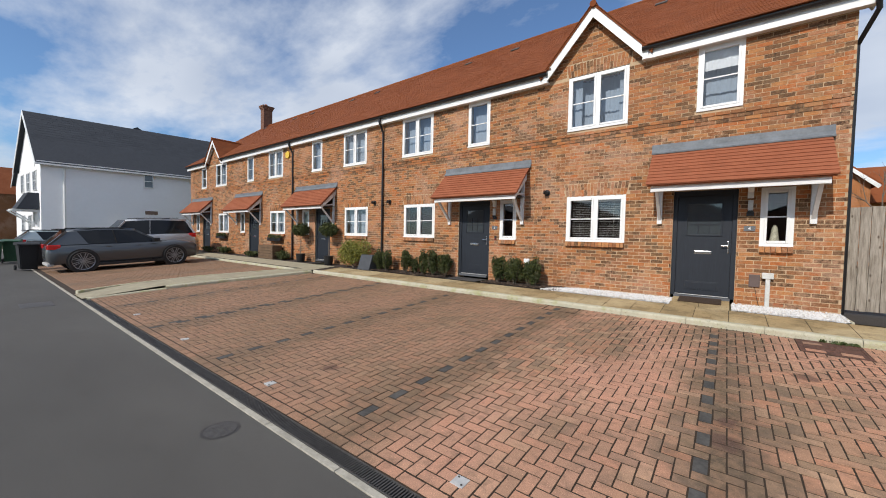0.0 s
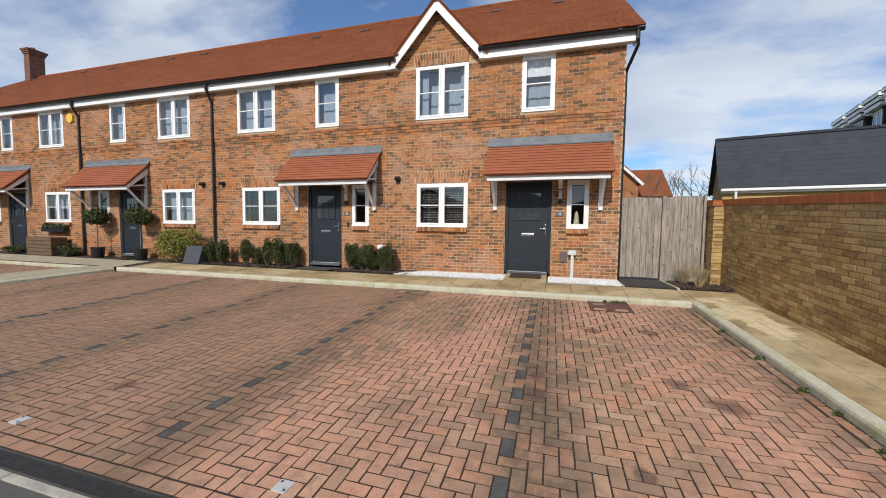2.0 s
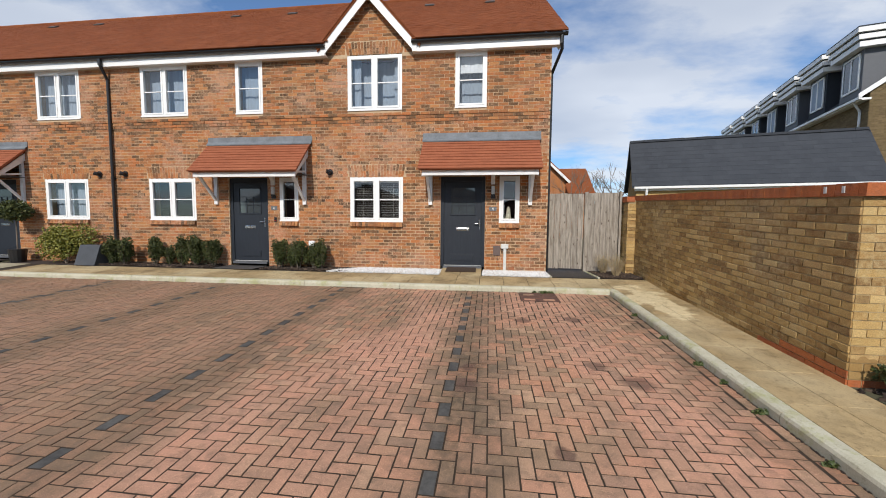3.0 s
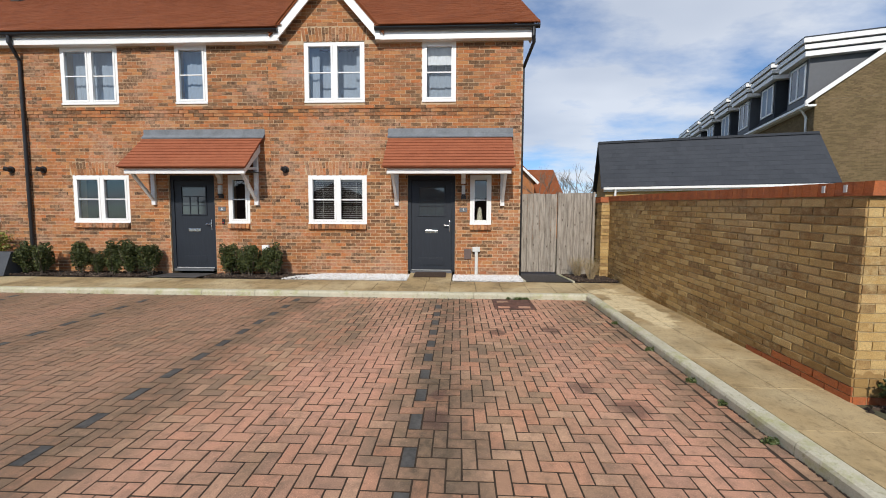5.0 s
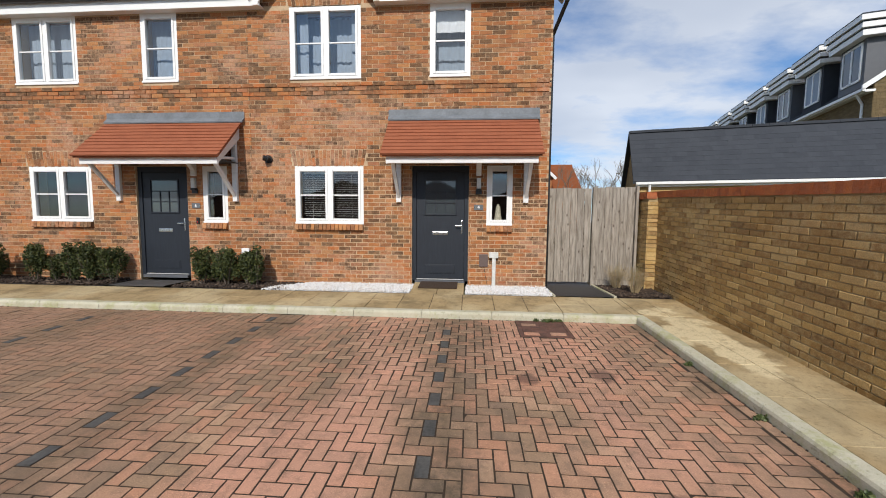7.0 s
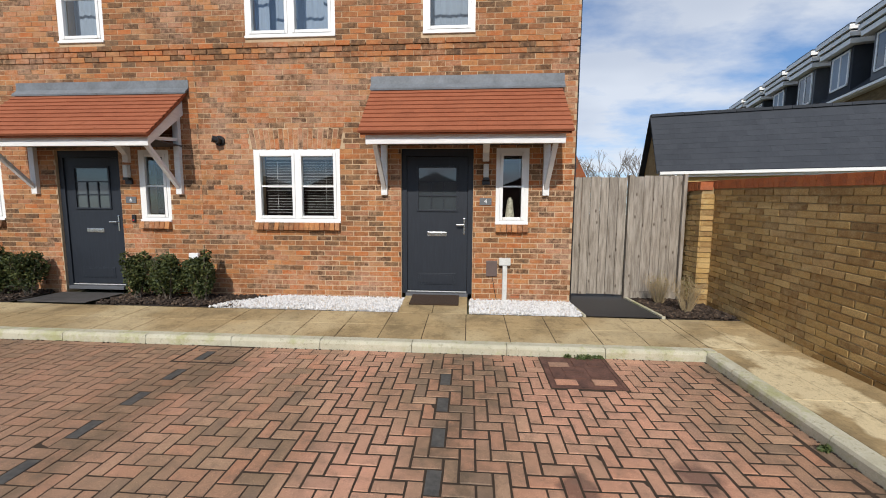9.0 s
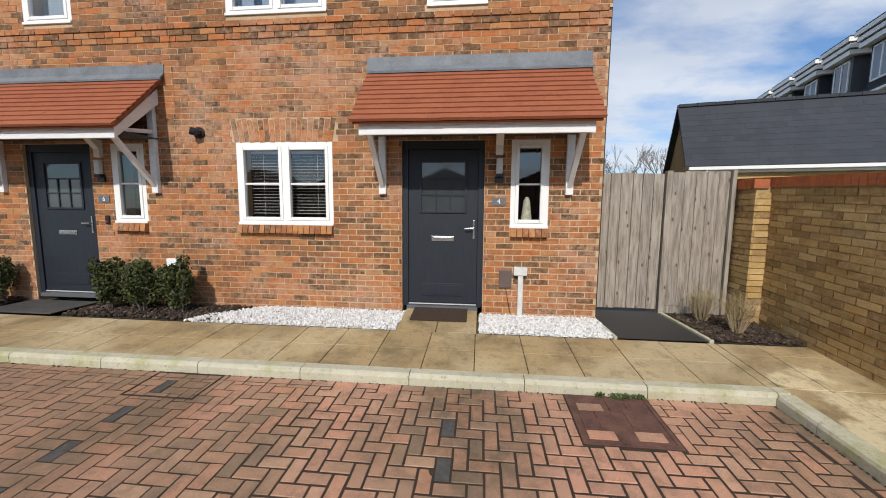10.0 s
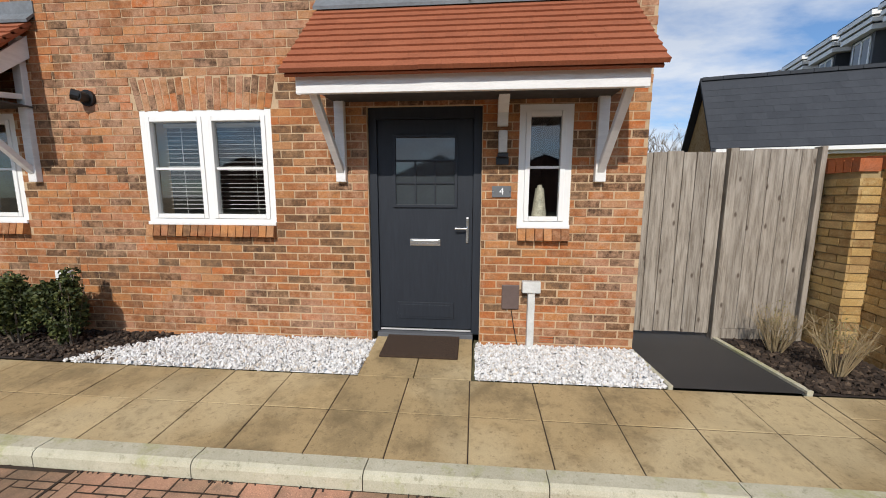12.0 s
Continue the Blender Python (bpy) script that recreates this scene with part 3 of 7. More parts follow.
kerb_run((-28.0, 6.32), (-12.25, 6.32), height=0.08)

slabs = tagged(new("footway"), "buff concrete slab footway before the terrace", "pavement", kind="structure")
bm = bmesh.new()
quads = [((-28.0, 6.44), (2.75, 6.44), (2.75, 7.32), (-28.0, 7.32)), ((2.745, 0.6), (3.52, 0.6), (3.63, 6.44), (2.745, 6.44)), ((2.745, 6.44), (3.63, 6.44), (3.65, 7.32), (2.745, 7.32))]
for q in quads:
    n = len(q)
    lo = [bm.verts.new((x, y, (foot(y) if y > 6.43 and q is not quads[1] else min(bay(y) + 0.10, foot(y))) - 0.005)) for x, y in q]
    bm.faces.new(lo)
part("slab_bed", bm, JOINT, slabs)


def slab(x0, x1, y0, y1, zf=None, g=0.0038):
    zf = zf or foot
    bm = bmesh.new()
    j = random.uniform(-0.0015, 0.0015)
    top = [bm.verts.new((x, y, zf(y) + j)) for x, y in ((x0 + g, y0 + g), (x1 - g, y0 + g), (x1 - g, y1 - g), (x0 + g, y1 - g))]
    low = [bm.verts.new((v.co.x, v.co.y, v.co.z - 0.03)) for v in top]
    bm.faces.new(top)
    for i in range(4):
        bm.faces.new((top[i], low[i], low[(i + 1) % 4], top[(i + 1) % 4]))
    bmesh.ops.bevel(bm, geom=[e for e in bm.edges if all(v in top for v in e.verts)], offset=0.003, segments=1, affect="EDGES")
    bmesh.ops.recalc_face_normals(bm, faces=bm.faces)
    part("paving_slab", bm, SLAB, slabs)


PITCH = 0.485
for row, (y0, y1) in enumerate(((6.462, 6.885), (6.885, 7.318))):
    k = -30
    while 0.22 + PITCH * k < 2.7:
        xa, xb = 0.22 + PITCH * k, min(0.22 + PITCH * (k + 1), 2.745)
        if xa > -11.3 and xb - xa > 0.02:
            slab(xa, xb, y0, y1)
        k += 1
y = 0.62
k = 0
side = lambda y: min(bay(y) + 0.10, foot(6.46)) if y < 6.44 else foot(y)
while y < 7.2:
    y1 = min(y + 0.61, 7.318)
    if y1 > 6.0 and y < 6.46:
        y1 = 6.462
    for xa, xb in ((2.748, 3.12), (3.12, 3.52 + max(0, 0.028 * ((y + y1) / 2 - 2.85)))):
        slab(xa, xb, y, y1, side)
    y = y1
# slabs up to the door, and the plainer concrete footway farther off
for xa, xb in ((-0.69, -0.23), (-0.23, 0.235)):
    slab(xa, xb, 7.32, 7.972, lambda y: foot(7.32) + 0.125 * (y - 7.32))
bm = bmesh.new()
pts = [(-28.0, 6.44, 0.28), (-12.15, 6.44, 0.28), (-12.55, 5.2, 0.225), (-13.1, 3.5, 0.14), (-13.05, 1.8, 0.055), (-12.75, 0.66, -0.075),
       (-11.78, 0.66, -0.075), (-11.87, 2.3, 0.075), (-11.72, 3.7, 0.155), (-11.47, 5.0, 0.222), (-11.27, 6.46, 0.295), (-11.27, 7.32, 0.365), (-28.0, 7.32, 0.365)]
bm.faces.new([bm.verts.new((x, y, z + 0.012)) for x, y, z in pts])
bmesh.ops.triangulate(bm, faces=bm.faces)
part("concrete_path", bm, simple("grey_buff_concrete", (0.33, 0.29, 0.20), 0.9, vary=0.15, scale=2.5, bumps=0.2), slabs)

# ---- beds ----
bm = bmesh.new()
for pts in ([(-27.4, 7.33), (-12.9, 7.33), (-12.9, 8.0), (-27.4, 8.0)], [(-12.3, 7.33), (-6.35, 7.33), (-6.35, 8.0), (-12.3, 8.0)], [(-5.02, 7.33), (-3.27, 7.33), (-2.6, 8.0), (-5.02, 8.0)], [(2.70, 7.33), (3.65, 7.33), (3.68, 8.38), (2.66, 8.38)]):
    n = 1
    bm.faces.new([bm.verts.new((x, y, 0.364 + 0.03 * (y - 7.3))) for x, y in pts])
part_bed = tagged(part("planting_bed", bm, MULCH), "dark bark-mulched planting beds along the walls", "flower bed", kind="structure")


def scatter(name, region, n, size, z, mat, seed, label, flat=0.6, category=""):
    """n small rough boxes lying in the region (a function that gives x, y)."""
    r = np.random.RandomState(seed)
    c, h, t = [], [], []
    for _ in range(n):
        x, y = region(r)
        s = size * r.uniform(0.6, 1.25)
        c.append((x, y, z + r.uniform(-0.3, 0.8) * size * flat))
        h.append((s * 0.5, s * r.uniform(0.3, 0.45), s * flat * 0.4))
        t.append(np.array(Euler((r.uniform(-0.6, 0.6), r.uniform(-0.6, 0.6), r.uniform(0, 6.28))).to_matrix()))
    ob = joined(name, c, h, mat, None, np.array(t))
    return tagged(ob, label, category, kind="stuff")


def bed_at(x0, x1, y0, y1):
    return lambda r: (r.uniform(x0, x1), r.uniform(y0, y1))


scatter("bark_chips", bed_at(-5.0, -2.85, 7.34, 7.97), 1500, 0.035, 0.385, CHIP, 3, "dark bark chips in the bed below the box bushes", category="mulch")
scatter("bark_chips", bed_at(-9.6, -6.4, 7.34, 7.97), 1500, 0.04, 0.385, CHIP, 4, "dark bark chips in the bed below the box bushes", category="mulch")
scatter("bark_chips", bed_at(2.73, 3.60, 7.35, 8.33), 1500, 0.038, 0.385, CHIP, 5, "dark bark chips in the corner bed by the garden wall", category="mulch")


def pebbles(name, region, n, seed, label):
    r = np.random.RandomState(seed)
    base = np.array(((1, 0, 0), (-1, 0, 0), (0, 1, 0), (0, -1, 0), (0, 0, 1), (0, 0, -1)), float)
    up = np.array([(a, b, c) for a in (-0.62, 0.62) for b in (-0.62, 0.62) for c in (-0.5, 0.62)])
    tris = np.array(((0, 2, 4), (2, 1, 4), (1, 3, 4), (3, 0, 4), (2, 0, 5), (1, 2, 5), (3, 1, 5), (0, 3, 5)))
    vs, fs = [], []
    for i in range(n):
        x, y = region(r)
        s = r.uniform(0.011, 0.021)
        m = np.array(Euler(r.uniform(0, 6.28, 3)).to_matrix())
        v = (base * r.uniform(0.65, 1.25, (6, 1)) * np.array((1.3, 1.0, 0.8))) @ m.T * s + (x, y, 0.378 + min(0.022, (y - 7.31) * 0.15) + r.uniform(-0.008, 0.012))
        vs.append(v)
        fs.append(tris + 6 * i)
    me = bpy.data.meshes.new(name)
    me.from_pydata(np.concatenate(vs).tolist(), [], np.concatenate(fs).tolist())
    me.materials.append(PEBBLE)
    return tagged(new(name, me), label, "gravel", kind="stuff")


def left_gravel(r):
    while True:
        x, y = r.uniform(-3.3, -0.69), r.uniform(7.318, 7.96)
        if x > -3.27 + (y - 7.33) * 1.02 + r.uniform(-0.04, 0.04):
            return x, y


bm = bmesh.new()
for pts in ([(-3.25, 7.325), (-0.69, 7.325), (-0.69, 8.0), (-2.6, 8.0)], [(0.26, 7.325), (1.70, 7.325), (1.69, 8.0), (0.26, 8.0)]):
    bm.faces.new([bm.verts.new((x, y, 0.366 + 0.012 * (y > 7.5))) for x, y in pts])
tagged(part("gravel_base", bm, RENDER), "packed white gravel base", "gravel", kind="structure")
pebbles("white_gravel", left_gravel, 5200, 11, "loose white gravel below the kitchen window")
pebbles("white_gravel", bed_at(0.265, 1.70, 7.318, 7.96), 3300, 12, "loose white gravel beside the front door")

# side path to the gate
bm = bmesh.new()
bm.faces.new([bm.verts.new(p) for p in ((1.745, 7.33, 0.374), (2.69, 7.33, 0.374), (2.63, 9.5, 0.40), (1.712, 9.5, 0.40))])
tagged(part("side_path", bm, TARMAC), "dark tarmac path to the side gate", "path", kind="structure")
bm = bmesh.new()
bar(bm, (2.71, 7.33, 0.37), (2.66, 8.36, 0.385), 0.045, 0.05, 0.003)
bar(bm, (1.735, 7.33, 0.37), (1.70, 7.97, 0.385), 0.035, 0.04, 0.003)
tagged(part("path_edging", bm, KERB), "thin concrete edging of the side path", "edging", kind="structure")


# ---- terrace ----
def window(parent, x0, x1, z0, z1, sashes=2, y=FRONT, sill=True, name="window"):
    """A white framed casement window with a glazing bar across each sash."""
    f = 0.055
    bm = bmesh.new()
    ya, yb = y - 0.004, y + 0.075
    m = (x0 + x1) / 2
    lights = [(x0 + f, x1 - f)] if sashes == 1 else [(x0 + f, m - 0.03), (m + 0.03, x1 - f)]
    holed(bm, x0, x1, z0, z1, ya, yb, [(p, q, z0 + f, z1 - f) for p, q in lights])
    win = part(name, bm, UPVC, parent, "white casement window")
    if sill:
        bm = bmesh.new()
        box(bm, x0 - 0.004, x1 + 0.004, y - 0.028, y - 0.004, z0 - 0.008, z0 + 0.026, bevel=0.006)
        part("sill", bm, UPVC, win)
    w = (x1 - x0 - 2 * f - (0.06 if sashes == 2 else 0)) / sashes
    for i in range(sashes):
        a = x0 + f + i * (w + 0.06)
        s = 0.045
        bm = bmesh.new()
        ys, ye = y - 0.014, y + 0.05
        for q in ((a, a + s, z0 + f, z1 - f), (a + w - s, a + w, z0 + f, z1 - f), (a + s, a + w - s, z0 + f, z0 + f + s), (a + s, a + w - s, z1 - f - s, z1 - f)):
            box(bm, q[0] + 0.0015, q[1] - 0.0015, ys, ye, q[2] + 0.0015, q[3] - 0.0015, bevel=0.004)
        part("sash", bm, UPVC, win)
        bm = bmesh.new()
        zm = (z0 + z1) / 2
        box(bm, a + s, a + w - s, y + 0.012, y + 0.040, zm - 0.011, zm + 0.011)
        part("glazing_bar", bm, UPVC, win)
        bm = bmesh.new()
        q = (a + s - 0.005, a + w - s + 0.005, z0 + f + s - 0.005, z1 - f - s + 0.005)
        bm.faces.new([bm.verts.new(p) for p in ((q[0], y + 0.025, q[2]), (q[1], y + 0.025, q[2]), (q[1], y + 0.025, q[3]), (q[0], y + 0.025, q[3]))])
        g = part("pane", bm, GLASS, win)
        g.visible_shadow = False
    return win


def blind(x0, x1, z0, z1, y, label):
    t = tagged(empty("venetian_blind", ((x0 + x1) / 2, y, z0)), label, "blind")
    n = int((z1 - z0) / 0.042)
    joined("slats", [((x0 + x1) / 2, y, z1 - 0.03 - 0.042 * i) for i in range(n)], [((x1 - x0) / 2, 0.0135, 0.0011)] * n, UPVC, t,
           np.array(Euler((radians(9), 0, 0)).to_matrix()), kind="stuff")
    bm = bmesh.new()
    for k in (0.15, 0.85):
        rod(bm, (x0 + (x1 - x0) * k, y, z0), (x0 + (x1 - x0) * k, y, z1), 0.002, 5)
    box(bm, x0, x1, y - 0.02, y + 0.02, z1 - 0.03, z1)
    part("cords_and_rail", bm, UPVC, t)


def curtain(x0, x1, z0, z1, y, label, mat=None):
    bm = bmesh.new()
    n = max(4, int((x1 - x0) / 0.03))
    lo, hi = [], []
    for i in range(n + 1):
        x = x0 + (x1 - x0) * i / n
        d = y + (0.004 if mat else 0.006) * math.sin(i * 1.9) + 0.005 * math.sin(i * 0.7)
        lo.append(bm.verts.new((x, d, z0)))
        hi.append(bm.verts.new((x, d, z1)))
    for i in range(n):
        bm.faces.new((lo[i], lo[i + 1], hi[i + 1], hi[i]))
    ob = tagged(part("curtain", bm, mat or SKY_TINT_NET), label, "curtain")
    return ob


def door(parent, x0, x1, z0, z1, handle_right=True, y=FRONT):
    bm = bmesh.new()
    f = 0.075
    ya, yb = y + 0.035, y + 0.12
    box(bm, x0, x0 + f, ya, yb, z0, z1, bevel=0.004)
    box(bm, x1 - f, x1, ya, yb, z0, z1, bevel=0.004)
    box(bm, x0 + f, x1 - f, ya, yb, z1 - f - 0.03, z1)
    d = part("door", bm, DOOR, parent, "closed dark grey composite front door")
    a, b, lo, hi = x0 + f + 0.004, x1 - f - 0.004, z0 + 0.045, z1 - f - 0.034
    w = b - a
    gx0, gx1, gz0, gz1 = a + w * 0.19, b - w * 0.19, z0 + 1.25, z0 + 1.86
    bm = bmesh.new()
    holed(bm, a, b, lo, hi, ya + 0.022, ya + 0.066, [(gx0, gx1, gz0, gz1)])
    # lower moulded panel and raised lines
    for q in ((a + w * 0.19, b - w * 0.19, lo + 0.09, lo + 0.26),):
        box(bm, q[0], q[1], ya + 0.014, ya + 0.022, q[2], q[3], bevel=0.004)
        box(bm, q[0] + 0.025, q[1] - 0.025, ya + 0.010, ya + 0.015, q[2] + 0.025, q[3] - 0.025, bevel=0.002)
    part("door_leaf", bm, DOOR, d)
    bm = bmesh.new()
    s = 0.028
    for q in ((gx0 - s, gx0, gz0 - s, gz1 + s), (gx1, gx1 + s, gz0 - s, gz1 + s), (gx0, gx1, gz0 - s, gz0), (gx0, gx1, gz1, gz1 + s)):
        box(bm, q[0], q[1], ya + 0.006, ya + 0.024, q[2], q[3], bevel=0.003)
    for k in (1, 2):
        xm = gx0 + (gx1 - gx0) * k / 3
        box(bm, xm - 0.008, xm + 0.008, ya + 0.014, ya + 0.026, gz0, gz0 + (gz1 - gz0) * 0.66)
    for k in (0.33, 0.66):
        zm = gz0 + (gz1 - gz0) * k
        box(bm, gx0, gx1, ya + 0.0135, ya + 0.0255, zm - 0.008, zm + 0.008)
    part("glazing_frame", bm, DOOR, d)
    bm = bmesh.new()
    box(bm, gx0, gx1, ya + 0.027, ya + 0.033, gz0, gz1)
    part("pane", bm, DOORGLASS, d, "obscured glass")
    bm = bmesh.new()
    cx = (a + b) / 2
    box(bm, cx - 0.145, cx + 0.145, ya + 0.012, ya + 0.022, z0 + 0.86, z0 + 0.925, bevel=0.004)
    box(bm, cx - 0.125, cx + 0.125, ya + 0.006, ya + 0.013, z0 + 0.872, z0 + 0.913, bevel=0.003)
    part("letter_plate", bm, CHROME, d, "chrome letter plate")
    hx = b - 0.045 if handle_right else a + 0.045
    sg = -1 if handle_right else 1
    bm = bmesh.new()
    box(bm, hx - 0.013, hx + 0.013, ya + 0.010, ya + 0.022, z0 + 0.89, z0 + 1.13, bevel=0.005)
    rod(bm, (hx, ya + 0.012, z0 + 1.03), (hx, ya - 0.035, z0 + 1.03), 0.009)
    bar(bm, (hx, ya - 0.032, z0 + 1.03), (hx + sg * 0.115, ya - 0.032, z0 + 1.028), 0.014, 0.018, 0.004)
    part("handle", bm, CHROME, d, "chrome lever handle")
    bm = bmesh.new()
    box(bm, x0 + 0.06, x1 - 0.06, y - 0.02, ya + 0.09, z0 - 0.04, z0 + 0.012, bevel=0.004)
    part("threshold", bm, GREYWALL, d, "grey metal threshold")
    bm = bmesh.new()
    box(bm, x0 + 0.08, x1 - 0.08, ya + 0.004, ya + 0.02, z0 + 0.022, z0 + 0.036, bevel=0.002)
    part("weather_bar", bm, STEEL, d, "thin silver weather bar")
    return d


def gallows(parent, x, out=1):
    """A white timber bracket at x below a porch: wall post, strut, tie and rafter."""
    bm = bmesh.new()
    box(bm, x - 0.045, x + 0.045, FRONT - 0.062, FRONT - 0.003, 1.93, 3.30, bevel=0.006)
    bar(bm, (x, FRONT - 0.04, 2.02), (x, 7.40, 2.58), 0.06, 0.05, 0.004)
    bar(bm, (x, FRONT - 0.03, 2.74), (x, 7.39, 2.66), 0.055, 0.05, 0.004)
    part("bracket", bm, TIMBER_WHITE, parent)


def porch(parent, x0, x1, brackets, bow=False):
    """A lean-to tiled canopy; x0 and x1 are the ends of its front beam."""
    bm = bmesh.new()
    ang = math.atan2(0.74, 0.72)
    m = Matrix.Translation((0, 7.27, 2.645)) @ Euler((ang, 0, 0)).to_matrix().to_4x4()
    box(bm, x0 - 0.05, x1 + 0.05, 0, 1.00, 0.0, 0.02, m)
    root = part("porch", bm, PORCH_TILE, parent, "tiled lean-to canopy over the front door")
    rows, L = 10, 1.0
    c, h = [], []
    rot = np.array(m.to_3x3()) @ np.array(Euler((radians(-8.0), 0, 0)).to_matrix())
    r = np.random.RandomState(int(abs(x0) * 100))
    for i in range(rows):
        x = x0 - 0.075 - (0.083 if i % 2 else 0)
        while x < x1 + 0.05:
            a, b = max(x, x0 - 0.075), min(x + 0.166, x1 + 0.075)
            if b - a > 0.03:
                p = m @ Vector(((a + b) / 2, 0.06 + i * L / rows + r.uniform(-0.002, 0.002), 0.042 + r.uniform(-0.0006, 0.0006)))
                c.append(p)
                h.append(((b - a) / 2 - 0.0004, 0.064, 0.0155))
            x += 0.166
    near = [i for i in range(len(c))]
    joined("tiles", c, h, PORCH_TILE, root, rot, kind="stuff")
    bm = bmesh.new()
    box(bm, x0, x1, 7.325, 7.365, 2.545, 2.692, bevel=0.004)
    part("front_beam", bm, TIMBER_WHITE, root)
    for xa in (x0 + 0.005, x1 - 0.035):
        bm = bmesh.new()
        prism(bm, [(7.33, 2.54), (7.33, 2.655), (7.97, 3.30), (7.97, 3.10)], xa, xa + 0.03, "x")
        part("side_board", bm, TIMBER_WHITE, root)
    bm = bmesh.new()
    box(bm, x0 + 0.04, x1 - 0.04, 7.366, 7.97, 2.64, 2.655)
    part("soffit", bm, NEAR_BLACK, root, "dark boarded underside")
    for b in brackets:
        gallows(root, b)
    n = 2
    for k in range(n):
        bm = bmesh.new()
        a, b = x0 - 0.09 + k * (x1 - x0 + 0.18) / n, x0 - 0.09 + (k + 1) * (x1 - x0 + 0.18) / n + 0.02
        y = FRONT - 0.012 - 0.003 * k
        box(bm, a, b, y - 0.004, y + 0.008, 3.44, 3.60)
        prism(bm, [(y, 3.47), (y - 0.005, 3.49), (7.895, 3.415), (7.90, 3.39)], a, b, "x")
        part("flashing", bm, LEAD, root, "grey lead flashing")
    return root


def gutter(parent, x0, x1):
    bm = bmesh.new()
    n = 8
    ring = [(7.735 - 0.058 * math.cos(math.pi * i / n), 5.600 - 0.058 * math.sin(math.pi * i / n)) for i in range(n + 1)]
    prism(bm, ring, x0, x1, "x")
    part("gutter", bm, BLACK, parent, "black half-round gutter")


EAVE_Y, EAVE_Z, SLOPE, RIDGE_Y = 7.66, 5.615, 0.74, 12.75
RIDGE_Z = EAVE_Z + SLOPE * (RIDGE_Y - EAVE_Y)
NECK = FRONT
BRICKS = []
HOUSES = [
    # x from, x to, door, side light, window below, wide window above, narrow above, gable centre, mirrored, porch
    (-3.80, 1.71, (-0.75, 0.295), (0.62, 1.08), (-2.97, -1.66), (-3.00, -1.68), (-0.43, 0.29), -2.44, False, (-1.09, 1.415)),
    (-9.42, -3.80, (-6.17, -5.12), (-4.80, -4.31), (-8.42, -7.10), (-8.52, -7.20), (-5.89, -5.17), None, False, (-6.60, -4.03)),
    (-15.21, -9.42, (-13.53, -12.50), (-14.50, -13.98), (-11.57, -10.24), (-11.64, -10.31), (-13.77, -13.04), None, True, (-14.95, -12.15)),
    (-21.20, -15.21, (-19.45, -18.38), (-20.4, -19.9), (-17.27, -15.92), (-17.38, -16.07), (-19.56, -18.86), None, True, (-20.9, -18.1)),
    (-27.40, -21.20, (-25.50, -24.35), (-26.5, -26.0), (-23.17, -21.84), (-23.48, -22.03), (-25.57, -24.82), -23.5, True, (-27.1, -24.1)),
]
LABELS = ["end-of-terrace red brick house with clay roof and white gable", "mid-terrace red brick house with clay tile roof and tiled porch",
          "mid-terrace brick house with clay roof and topiary at its door", "mid-terrace red brick house with clay roof and window boxes",
          "end-of-terrace red brick house with white gable beside the white houses"]
GAP_TOP, HALF = 6.86, 1.03


def gable_line(gc, x):
    return GAP_TOP - 1.14 * abs(x - gc)


def arch(c, h, t, x0, x1, z0, rise=0.29):
    """Tapered flat arch of upright brick halves over an opening."""
    n = int(round((x1 - x0 + 0.14) / 0.075))
    for i in range(n):
        f = (i + 0.5) / n * 2 - 1
        for k in (0, 1):
            zz = z0 + rise * (0.27 + 0.5 * k) - 0.008
            tall = rise * (0.22 if k == (i % 2) else 0.27)
            x = (x0 + x1) / 2 + f * ((x1 - x0) / 2 + 0.012 + 0.055 * (zz - z0) / rise)
            c.append((x, FRONT + (0.012 if z0 < 4 else -0.014), zz))
            h.append((0.031, 0.02, tall))
            t.append(np.array(Euler((0, f * 0.19, 0)).to_matrix()))


